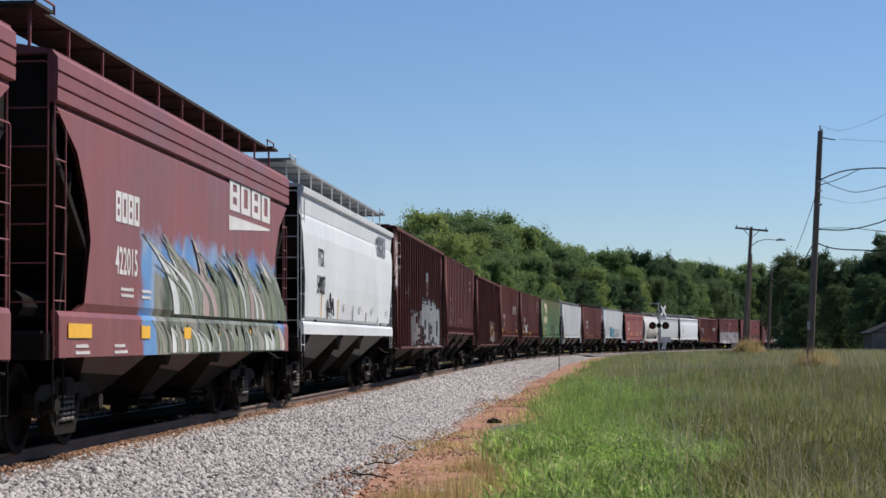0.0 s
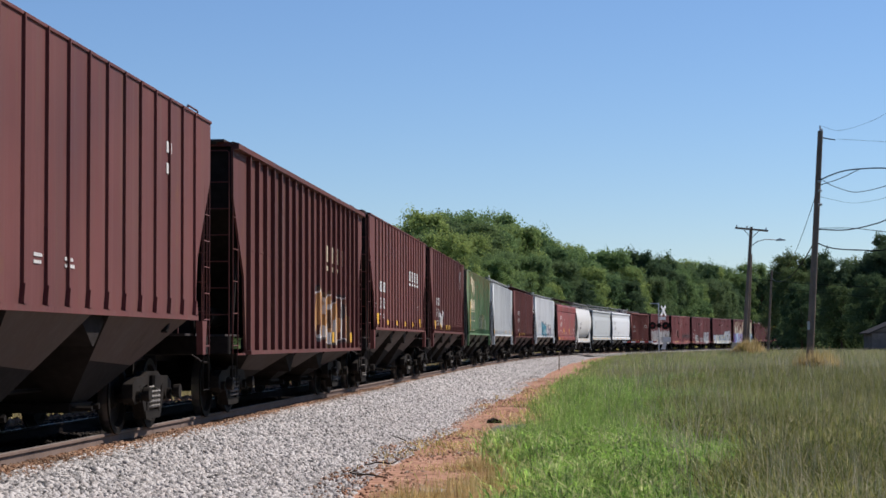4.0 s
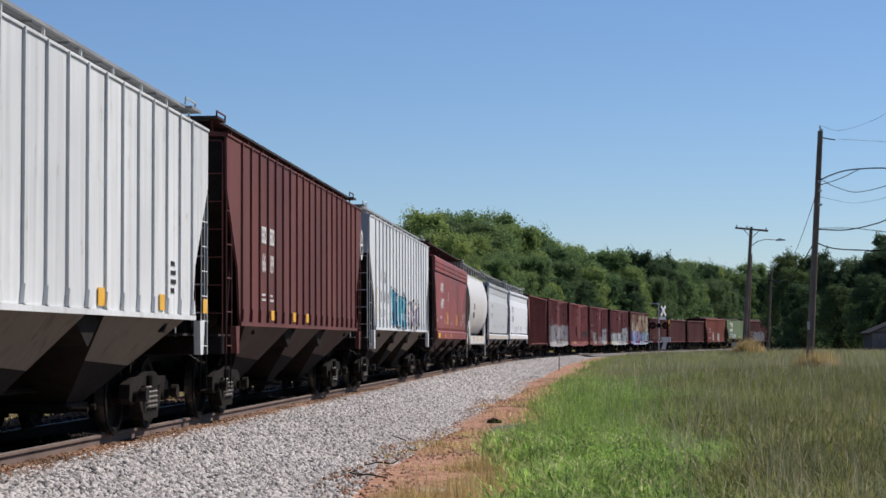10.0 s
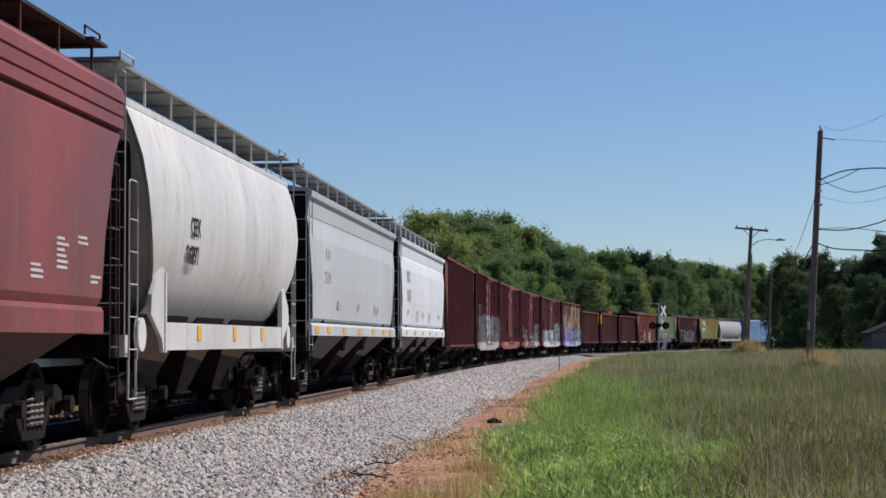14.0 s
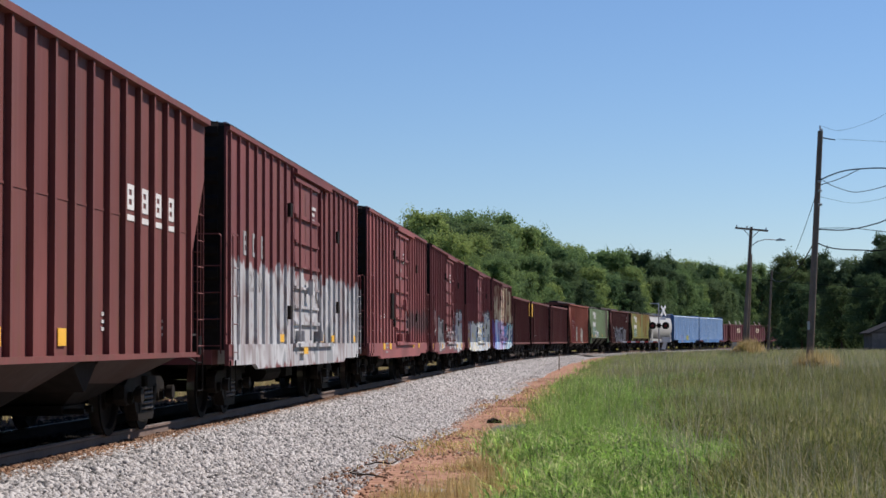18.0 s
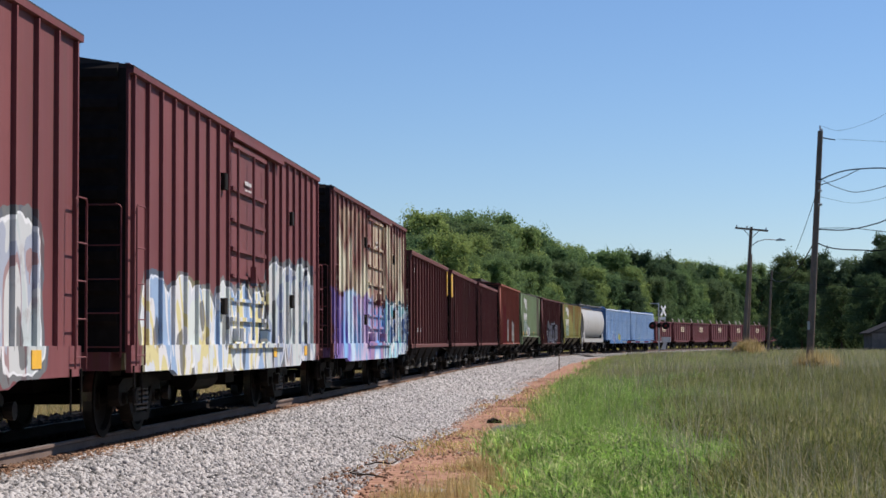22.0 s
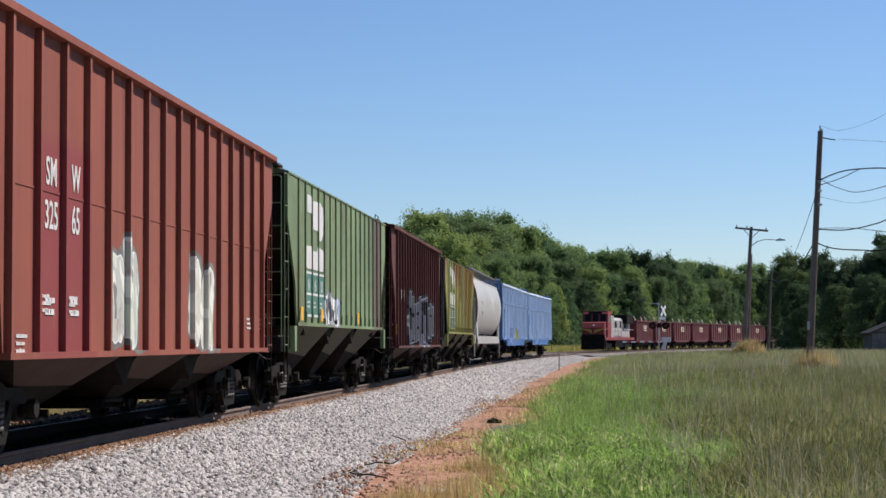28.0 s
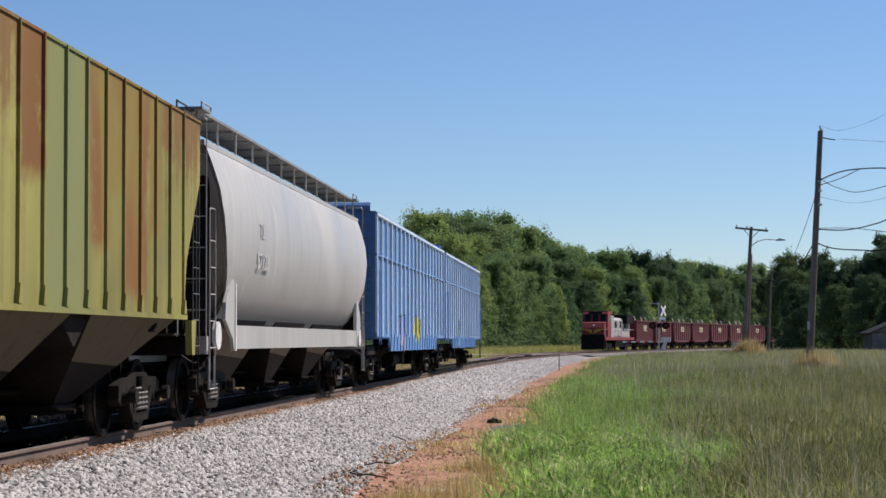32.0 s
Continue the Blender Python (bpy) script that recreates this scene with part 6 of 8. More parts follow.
for x, word in ((-5.6, "22"), (-4.7, "34")):
    lettered(word, 0.40, WHITE_PAINT, car, x, y - 0.002, 2.0, wide=0.75)
    block_word(car, WHITE_PAINT, y - 0.002, x - 0.18, 2.55, 2, 0.17, 0.26, 0.15)
    data_blocks(car, WHITE_PAINT, y - 0.002, x - 0.15, 1.6, 2, 0.3, 0.09, int(-x))
reflectors(car, -1.549, 0.90, (-6.9, -3.2, 3.7, 6.1), 0.32, 0.18)
data_blocks(car, WHITE_PAINT, y - 0.05, 0.1, 3.6, 3, 0.6, 0.10, 3)
end_number(car, "22334", 0.22, -L / 2 - 0.068, -0.85, 4.22)
mark_at[0] = -0.57
car, L, y = box_car(108.6, 123.85, "red-brown box car with large white and blue graffiti", (0.195, 0.062, 0.058), [(-6.4, 2.3, 0.55, 2.0, [(0.56, 0.61, 0.58), (0.54, 0.57, 0.60), (0.58, 0.52, 0.26), (0.60, 0.60, 0.60), (0.25, 0.36, 0.52)], 1.3, 0.3, 0.2), (2.2, 7.4, 0.5, 2.55, [(0.50, 0.51, 0.50), (0.44, 0.50, 0.49), (0.26, 0.30, 0.40), (0.53, 0.53, 0.53), (0.06, 0.06, 0.07)], 1.5, 0.3, 0.0)], seed=21)
reflectors(car, -1.549, 0.90, (2.8, 6.2), 0.3, 0.18)
data_blocks(car, WHITE_PAINT, y - 0.05, 0.1, 3.6, 2, 0.6, 0.10, 4)
mark_at[0] = -0.15
car, L, y = box_car(125.8, 140.9, "box car sprayed cream above and violet, blue and pink below", (0.17, 0.06, 0.052), [(-6.5, 7.4, 2.2, 4.1, [(0.52, 0.48, 0.36), (0.40, 0.32, 0.22), (0.17, 0.06, 0.052), (0.60, 0.56, 0.42)], 0.7, 0.30, 0.0), (-7.3, -5.6, 0.6, 2.2, [(0.45, 0.40, 0.10), (0.20, 0.12, 0.34), (0.10, 0.07, 0.24), (0.30, 0.22, 0.40)], 0.75, 0.3, 0.1), (-5.8, -3.6, 0.6, 2.3, [(0.10, 0.22, 0.55), (0.20, 0.42, 0.66), (0.16, 0.12, 0.42), (0.45, 0.58, 0.70)], 0.75, 0.25, 0.2), (-3.8, -0.6, 0.6, 2.2, [(0.46, 0.28, 0.55), (0.20, 0.13, 0.34), (0.50, 0.40, 0.52), (0.14, 0.30, 0.50), (0.46, 0.28, 0.42)], 0.75, 0.3, 0.2), (-0.8, 2.0, 0.6, 2.0, [(0.30, 0.52, 0.66), (0.62, 0.64, 0.66), (0.12, 0.30, 0.60), (0.30, 0.18, 0.30)], 0.75, 0.3, 0.1), (1.8, 7.4, 0.55, 2.25, [(0.22, 0.52, 0.60), (0.56, 0.58, 0.58), (0.08, 0.14, 0.28), (0.50, 0.57, 0.58), (0.22, 0.48, 0.52)], 1.3, 0.3, 0.1)], seed=22)
data_blocks(car, WHITE_PAINT, y - 0.05, 0.1, 3.6, 2, 0.6, 0.10, 5)
end_number(car, "656", 0.22, -L / 2 - 0.068, -0.95, 4.22)
# three open hoppers
mark_at[0] = 0.0
for k, (a, b) in enumerate(((143.2, 157.1), (159.0, 173.05), (174.9, 188.45))):
    car, L, y = open_hopper(a, b, ("dark red-brown open-top hopper with deep side posts", "dark red-brown open-top hopper with a yellow end panel", "dark red-brown open-top hopper with dusty outlets")[k], (0.150, 0.052, 0.042), seed=23 + k, yellow_end=(1, -1, 0)[k])
    if k == 0:
        block_word(car, CREAM_PAINT, y, -5.9, 2.53, 2, 0.2, 0.25, 0.2)
        lettered("638", 0.38, CREAM_PAINT, car, -5.6, y, 2.08, wide=0.8)
        lettered("03", 0.36, CREAM_PAINT, car, -4.75, y, 2.08, wide=0.7)
        block_word(car, FADED_PAINT, y, 2.12, 2.86, 3, 0.5, 0.36, 0.94)
    for j, (x, z) in enumerate(((-5.4, 3.4), (-4.2, 1.55), (-3.2, 1.55), (1.2, 1.5), (3.2, 1.4), (5.2, 1.55))):
        data_blocks(car, WHITE_PAINT, y, x, z, 2 if k == 0 else 1, 0.35, 0.07, j)
# orange-red ribbed car
mark_at[0] = 0.7
car, L, y = ribbed_hopper(190.0, 205.9, "orange-red ribbed covered hopper with two sprayed figures and white numerals", ORANGE_RED, 1.04, 4.33, 16, seed=27, fade=0.2, rust=0.1, low=0.42,
                          tags=[(-6.55, -4.8, 1.1, 3.10, [(0.20, 0.045, 0.045), (0.22, 0.05, 0.05)], 0.4, 0.03, 0.0), (-3.75, -2.4, 1.05, 2.25, [(0.55, 0.60, 0.50), (0.42, 0.44, 0.40), (0.66, 0.68, 0.60)], 2.0, 0.12, 0.2), (0.5, 2.2, 1.05, 2.3, [(0.66, 0.66, 0.58), (0.50, 0.50, 0.42), (0.70, 0.70, 0.62)], 2.0, 0.12, 0.2)])
for k, word, z in ((1, "SM", 2.74), (2, "W", 2.74), (1, "325", 2.30), (2, "65", 2.30)):
    lettered(word, 0.40, WHITE_PAINT, car, panel(k), y, z, wide=0.8)
for k in (1, 2):
    data_blocks(car, WHITE_PAINT, y, panel(k) - 0.2, 1.55, 2, 0.4, 0.10, k)
for k, (x, z) in enumerate(((-6.4, 1.6), (-5.4, 1.6), (-7.2, 1.2), (4.8, 1.5), (6.0, 1.5))):
    data_blocks(car, WHITE_PAINT, y, x, z, 3, 0.36, 0.06, k)
# green car with cream-white blocks
mark_at[0] = -0.05
car, L, y = ribbed_hopper(207.2, 223.2, "green ribbed covered hopper with white blocks and a white sprayed tag", (0.170, 0.240, 0.125), 1.5, 4.25, 17, nose=0.3, board_gap=0.06, seed=28, fade=0.3, rust=0.25, grime=0.4,
                          tags=[(5.3, 6.8, 1.55, 4.2, [(0.075, 0.062, 0.050), (0.12, 0.095, 0.075), (0.09, 0.075, 0.06)], 0.5, 0.02, 0.0), (-3.85, -0.8, 1.5, 2.15, [(0.72, 0.73, 0.72), (0.06, 0.07, 0.08), (0.74, 0.75, 0.74), (0.25, 0.33, 0.45)], 2.2, 0.12, 0.2)])
old_mark(car, y, 1, WHITE_PAINT, TEAL, ("N", "45", "08"))
reflectors(car, y - 0.01, 1.56, (panel(0, 0.3), panel(3, 0.4), panel(10, 0.3)), 0.3, 0.26)
# dark brown car with silver letters
mark_at[0] = -0.15
car, L, y = ribbed_hopper(224.7, 240.4, "dark brown ribbed covered hopper with silver-white graffiti letters", DARK_RED, 1.02, 4.34, 19, seed=29, tags=[(-3.5, 4.6, 1.05, 2.55, [(0.21, 0.215, 0.225), (0.24, 0.245, 0.25), (0.25, 0.245, 0.30), (0.03, 0.03, 0.033), (0.27, 0.275, 0.28)], 1.3, 0.22, 0.25)])
numerals(car, y, 1, ("30", "09"), 1.90, 0.40, mark_z=2.36)
for k in (1, 2):
    data_blocks(car, WHITE_PAINT, y, panel(k) - 0.18, 1.55, 2, 0.34, 0.08, k)
reflectors(car, y - 0.01, 1.35, (-6.6, -3.6, 6.9), 0.16, 0.3)
oval_mark(car, y, 5.75, 3.5)
# olive-yellow car, heavily rusted
ORANGE_RUST = [(0.125, 0.045, 0.018), (0.20, 0.095, 0.028), (0.22, 0.16, 0.04)]
mark_at[0] = -0.15
car, L, y = ribbed_hopper(241.9, 258.1, "olive-yellow ribbed covered hopper streaked with orange rust", OLIVE, 1.5, 4.25, 17, nose=0.8, board_gap=0.06, post=LADDER_STEEL,
                          tags=[(-6.2, -3.4, 1.55, 4.2, [(0.155, 0.20, 0.07), (0.20, 0.22, 0.075)], 0.5, 0.12, 0.0), (0.75, 2.2, 1.55, 4.2, [(0.15, 0.19, 0.085), (0.20, 0.21, 0.08)], 0.5, 0.12, 0.0),
                                (2.5, 3.2, 2.3, 4.2, ORANGE_RUST, 0.6, 0.16, 0.0), (3.4, 3.8, 3.0, 4.2, ORANGE_RUST, 0.6, 0.12, 0.0), (4.0, 4.9, 1.8, 4.2, ORANGE_RUST, 0.6, 0.18, 0.0), (5.3, 5.7, 2.6, 4.2, ORANGE_RUST, 0.6, 0.12, 0.0), (-0.1, 0.5, 2.9, 4.2, ORANGE_RUST, 0.6, 0.16, 0.0)], seed=30, fade=0.34, rust=0.36, grime=0.4, rust_col=(0.17, 0.065, 0.026), rust_high=0.17)
old_mark(car, y, 1, WHITE_PAINT, TEAL, ("N", "68", "06"))
reflectors(car, y - 0.01, 1.62, (panel(0, 0.75),), 0.10, 0.8)
# grey-white barrel car
mark_at[0] = 0.0
car, L, y = round_hopper(258.8, 277.0, "grey-white barrel-sided covered hopper with faint numerals and grimy belly", (0.43, 0.42, 0.40), seed=31, rust=0.03, grime=0.15)
lettered("TLL", 0.34, PALE, car, -5.5, -1.595, 2.84, wide=0.8)
lettered("57128", 0.36, PALE, car, -5.35, -1.582, 2.34, wide=1.2)
# two blue box cars at the tail
mark_at[0] = -0.5
car, L, y = box_car(278.9, 299.5, "bright blue ribbed box car with slanted side skirt", BLUE, [(-4.2, -2.6, 1.0, 1.9, [(0.42, 0.26, 0.28), (0.16, 0.32, 0.62), (0.30, 0.34, 0.5)], 2.0, 0.2, 0.1), (0.2, 1.7, 1.2, 1.9, [(0.42, 0.42, 0.12), (0.36, 0.38, 0.2)], 1.6, 0.15, 0.1)], 0.98, 4.42, 9, seed=32, door=False, fade=0.15, rust=0.03, grime=0.12, skirt=True, rails=True, depth=0.055, post_col=(0.60, 0.72, 0.85))
mark_at[0] = 0.0
car, L, y = box_car(300.4, 319.4, "bright blue ribbed box car coupled last in the train", BLUE, [(-4.0, -2.4, 1.0, 1.9, [(0.10, 0.18, 0.30), (0.16, 0.32, 0.62), (0.3, 0.4, 0.3)], 2.0, 0.2, 0.1)], 0.98, 4.42, 9, seed=33, door=False, fade=0.15, rust=0.03, grime=0.12, skirt=True, rails=True, depth=0.055, post_col=(0.60, 0.72, 0.85))


# ---- the standing train on the siding ----
ORE_RED = (0.14, 0.036, 0.036)


def ore_car(s, label):
    car = tagged(new("ore_car"), label, "hopper car", "standing ore cars")
    L, hw = 13.2, 1.45
    paint = car_paint("dull maroon paint", car, ORE_RED, 0.25, 0.15, seed=s * 0.1)
    part("body", Shape().prism([(-L / 2, 3.75), (-L / 2 + 0.3, 1.25), (-L / 2 + 2.2, 0.95), (L / 2 - 2.2, 0.95), (L / 2 - 0.3, 1.25), (L / 2, 3.75)], "y", -hw, hw), paint, car)
    part("top_chord", Shape().box(-L / 2 - 0.05, L / 2 + 0.05, -hw - 0.1, hw + 0.1, 3.68, 3.85), paint, car)
    for k in range(9):
        x = -L / 2 + 0.5 + (L - 1.0) * k / 8
        part("side_post", Shape().box(x - 0.06, x + 0.06, -hw - 0.09, -hw + 0.01, 1.25, 3.7), paint, car)
    for k in range(3):
        a = -L / 2 + 2.6 + k * (L - 5.2) / 3
        b = a + (L - 5.2) / 3
        c = (a + b) / 2
        part("hopper_bay", Shape().add([(a, -hw, 1.0), (b, -hw, 1.0), (b, hw, 1.0), (a, hw, 1.0), (c - 0.5, -0.8, 0.4), (c + 0.5, -0.8, 0.4), (c + 0.5, 0.8, 0.4), (c - 0.5, 0.8, 0.4)], [(0, 1, 5, 4), (1, 2, 6, 5), (2, 3, 7, 6), (3, 0, 4, 7), (4, 5, 6, 7)]), HOPPER_DARK, car)
    for x in (-3.2, 1.6, 4.9):
        part("cover_strut", Shape().box(-0.75, 0.75, -0.06, 0.06, -0.06, 0.06), WHITE_PAINT, car, "pale cover strut", pose(x, -0.7, 4.05, 0, 28, 0))
    block_word(car, CREAM_PAINT, -hw - 0.1, -1.4, 2.7, 4, 0.42, 0.5, 0.5)
    bars(car, CREAM_PAINT, -hw - 0.1, [(-1.4, 2.5, 2.4, 0.09)], "company_mark")
    running_gear(car, L, 0, 1.9, False)
    car.matrix_basis = on_line(s, -4.4, 9)
    return car


for k in range(10):
    ore_car(246.2 + 6.6 + 14.3 * k, "maroon ore hopper with pale struts standing on the siding")

loco = tagged(new("locomotive"), "red and silver diesel locomotive with a yellow nose band", "locomotive")
LR = car_paint("locomotive red paint", loco, (0.27, 0.042, 0.044), 0.35, 0.2, seed=3, grime=0.45)
LS = car_paint("locomotive silver paint", loco, (0.36, 0.355, 0.35), 0.4, 0.1, seed=4, grime=0.4)
LY = plain("dusty locomotive yellow", (0.40, 0.27, 0.035), 0.6, 0.0, 0.3, 4)
LG = plain("dark cab glass", (0.015, 0.018, 0.02), 0.08)
fx = -11.0
part("nose", Shape().prism([(fx + 0.25, 1.45), (fx + 0.05, 1.9), (fx + 0.10, 2.75), (fx + 0.55, 3.35), (fx + 1.75, 3.50), (fx + 1.75, 1.45)], "y", -1.34, 1.34), LR, loco, "broad red sloping nose")
for k, (z, w) in enumerate(((2.52, 1.30), (2.40, 0.95), (2.28, 0.55))):
    for side in (-1, 1):
        part("nose_band", Shape().prism([(side * 0.12, z - 0.16 - 0.05 * k), (side * w, z), (side * w, z + 0.14), (side * 0.12, z - 0.03 - 0.05 * k)], "x", fx + 0.0, fx + 0.10), LY, loco, "yellow wing band")
part("cab", Shape().prism([(fx + 1.5, 1.55), (fx + 1.55, 3.35), (fx + 1.85, 4.45), (fx + 2.1, 4.70), (fx + 4.1, 4.70), (fx + 4.1, 1.55)], "y", -1.52, 1.52), LR, loco, "red cab")
for yy in (-1.36, -0.44, 0.48):
    part("windscreen", Shape().prism([(fx + 1.545, 3.50), (fx + 1.80, 4.38), (fx + 1.88, 4.38), (fx + 1.63, 3.50)], "y", yy + 0.08, yy + 0.74), LG, loco, "dark windscreen")
for x in (fx + 2.2, fx + 3.1):
    part("side_window", Shape().box(x, x + 0.72, -1.54, -1.50, 3.45, 4.2), LG, loco)
part("headlight", Shape().rod((fx + 0.10, -0.05, 3.02), (fx + 0.5, -0.05, 3.02), 0.10, 8), WHITE_PAINT, loco, "pale headlight")
part("number_board", Shape().prism([(fx + 1.72, 4.42), (fx + 1.82, 4.66), (fx + 1.95, 4.66), (fx + 1.9, 4.42)], "y", -0.8, 0.8), LG, loco)
part("hood", Shape().prism([(-0.95, 1.6), (-0.95, 3.75), (-0.7, 4.05), (0.7, 4.05), (0.95, 3.75), (0.95, 1.6)], "x", fx + 4.1, 10.4), LS, loco, "silver long hood")
part("equipment_cabinet", Shape().bevelled(fx + 4.12, fx + 6.4, -1.46, -0.97, 1.6, 4.25, 0.06), LS, loco, "pale silver equipment cabinet")
part("radiator", Shape().bevelled(5.0, 10.2, -1.5, 1.5, 3.4, 4.45, 0.06), SHADE_GRIME, loco, "dark radiator housing")
part("exhaust", Shape().box(0.5, 1.4, -0.4, 0.4, 4.05, 4.5).box(-2.5, -1.0, -0.6, 0.6, 4.06, 4.3).box(fx + 6.5, 4.9, -0.72, 0.72, 4.055, 4.12), STEEL_DARK, loco)
for k in range(10):
    x = fx + 4.9 + 1.1 * k
    part("hood_door", Shape().box(x, x + 0.95, -0.985, -0.95, 1.75, 3.65), LS, loco)
for x in (fx + 5.2, -1.2, 2.4, 6.0):
    part("air_grille", Shape().box(x, x + 1.3, -1.0, -0.975, 2.8, 3.6), STEEL_DARK, loco, "dark air grille")
part("cab_roof", Shape().box(fx + 2.1, fx + 4.15, -1.45, 1.45, 4.702, 4.76), LR, loco)
part("frame", Shape().box(fx, 11.0, -1.5, 1.5, 1.25, 1.6), LR, loco)
part("fuel_tank", Shape().prism([(-1.45, 1.25), (-1.3, 0.4), (1.3, 0.4), (1.45, 1.25)], "x", -3.0, 3.2), STEEL_DARK, loco)
part("anticlimber", Shape().bevelled(fx - 0.06, fx + 0.24, -1.40, 1.40, 1.28, 1.92, 0.05), STEEL_DARK, loco, "black anticlimber below the nose")
part("pilot", Shape().prism([(fx - 0.35, 0.15), (fx - 0.05, 1.3), (fx + 0.3, 1.3), (fx + 0.3, 0.15)], "y", -1.4, 1.4), STEEL_DARK, loco, "black pilot plate")
part("handrail", Shape().tube([(fx + 0.2, -1.45, 1.6), (fx + 0.2, -1.45, 2.5), (fx + 1.5, -1.45, 2.6)], 0.025, 5).tube([(fx + 4.4, -1.47, 2.6), (10.6, -1.47, 2.6)], 0.02, 5), WHITE_PAINT, loco)
part("walkway_steps", Shape().box(fx + 0.1, fx + 0.8, -1.5, -1.2, 0.4, 1.3), STEEL_DARK, loco)
for px in (fx + 3.9, 7.1):
    truck = part("truck", Shape().prism([(px - 2.5, 0.55), (px - 2.2, 0.95), (px + 2.2, 0.95), (px + 2.5, 0.55), (px + 1.2, 0.35), (px - 1.2, 0.35)], "y", -1.2, -1.0), STEEL_DARK, loco)
    for ax in (-1.9, 0, 1.9):
        part("wheelset", WHEELSET, None, truck, at=pose(px + ax, 0, 0.5))
loco.matrix_basis = on_line(223 + 11.0, -4.4, 13)

# ---- crossing signal, poles, cables, shed ----
POLE_WOOD = plain("weathered grey-brown pole", (0.20, 0.155, 0.125), 0.85, 0, 0.35, 3, 0.4)
ALU = plain("dull aluminium", (0.45, 0.46, 0.47), 0.45, 0.5, 0.15)
SIGN_WHITE = plain("white sign board", (0.78, 0.78, 0.77), 0.5, 0, 0.06)


def gz(x, y):
    return float(ground_z(np.array(float(x)), np.array(float(y))))


sig = tagged(new("crossing_signal"), "railway crossing signal mast with white crossed boards and black lamps", "crossing signal")
sx, sy = 19.87, 172.0
g0 = gz(sx, sy)
part("mast", Shape().rod((0, 0, 0), (0, 0, 4.75 - g0 - 0.1), 0.07, 10), ALU, sig)
for a in (-45, 45):
    part("crossbuck_board", Shape().box(-0.62, 0.62, -0.02, 0.02, -0.115, 0.115), SIGN_WHITE, sig, "white crossed board", pose(0.40 + 0.03 * (a > 0), -0.14 - 0.02 * (a > 0), 3.9 - g0, 0, 0, 55) @ pose(0, 0, 0, 0, a, 0))
part("crossbuck_mount", Shape().box(-0.04, 0.4, -0.08, 0.0, 3.85 - g0, 3.95 - g0).box(-0.8, 0.05, -0.03, 0.03, 4.55 - g0, 4.62 - g0), ALU, sig)
part("count_plate", Shape().box(0.1, 0.62, -0.12, -0.09, 3.08 - g0, 3.35 - g0), SIGN_WHITE, sig)
for x in (-0.60, 0.60):
    lamp = part("lamp_hood", Shape().turned([(-0.05, 0.34), (0.0, 0.34), (0.03, 0.18), (0.25, 0.14)], 0, 16), STEEL_DARK, sig, "black round lamp backing", pose(x, -0.15, 2.55 - g0, 0, 0, 0))
    part("lens", Shape().turned([(-0.09, 0.02), (-0.08, 0.12), (-0.05, 0.13)], 0, 12), plain("dark red lens", (0.12, 0.01, 0.01), 0.2), lamp)
part("lamp_arm", Shape().rod((-0.6, -0.1, 2.55 - g0), (0.6, -0.1, 2.55 - g0), 0.05, 6).box(-0.16, 0.16, -0.12, 0.12, 2.35 - g0, 2.75 - g0), STEEL_DARK, sig)
part("gate_mechanism", Shape().bevelled(0.25, 1.05, -0.3, 0.3, 1.0 - g0, 1.5 - g0, 0.05).prism([(0.2, 0.35 - g0), (0.55, 0.35 - g0), (0.75, 1.05 - g0), (0.45, 1.1 - g0)], "y", -0.2, 0.2), plain("dull grey cast housing", (0.42, 0.42, 0.425), 0.6), sig, "grey gate mechanism box")
part("base", Shape().bevelled(-0.35, 1.1, -0.35, 0.35, 0, 0.28, 0.04), plain("concrete footing", (0.5, 0.49, 0.47), 0.9), sig)
arm_red = plain("red gate arm stripe", (0.45, 0.05, 0.04), 0.5)
for k in range(9):
    part("gate_arm_stripe", Shape().box(-3.35 + 0.4 * k, -2.96 + 0.4 * k, -0.03, 0.03, 1.0 - g0, 1.12 - g0), arm_red if k % 2 else SIGN_WHITE, sig)
sig.matrix_basis = pose(sx, sy, g0)


def utility_pole(name, x0, y0, x1, z1, r, label, lean_y=0.0):
    ob = tagged(new(name), label, "utility pole", "utility poles")
    g = gz(x0, y0)
    ob.matrix_basis = pose(x0, y0, g - 0.1)
    part("shaft", Shape().rod((0, 0, 0), (x1 - x0, lean_y, z1 - g + 0.1), r, 12, r * 0.68), POLE_WOOD, ob)
    return ob, g - 0.1


p1, g1 = utility_pole("utility_pole", 15.64, 80.0, 16.29, 10.15, 0.165, "tall leaning wooden utility pole with cables and insulators")
part("pin_insulator", Shape().rod((0.64, 0, 10.1 - g1), (0.64, 0, 10.38 - g1), 0.035, 6).rod((0.70, 0, 10.1 - g1), (0.70, 0, 10.25 - g1), 0.05, 6), ALU, p1)
part("bracket", Shape().rod((0.6, 0, 9.88 - g1), (1.28, 0, 9.76 - g1), 0.025, 5), STEEL_DARK, p1)
for z in (7.95, 7.55, 6.95):
    part("insulator", Shape().rod((0.48, -0.12, z - g1), (0.48 + 0.16, -0.14, z - g1 + 0.02), 0.05, 8), ALU, p1)
part("tag_plate", Shape().box(-0.06, 0.04, -0.20, -0.13, 1.6 - g1, 1.95 - g1), ALU, p1)
p2, g2 = utility_pole("utility_pole", 23.30, 145.0, 24.03, 9.98, 0.18, "wooden utility pole with a crossarm and a street lamp arm")
arm = part("crossarm", Shape().box(-0.55, 2.02, -0.08, 0.08, -0.07, 0.07), POLE_WOOD, p2, at=pose(0.0, -0.16, 9.85 - g2, 0, 5.5, 0))
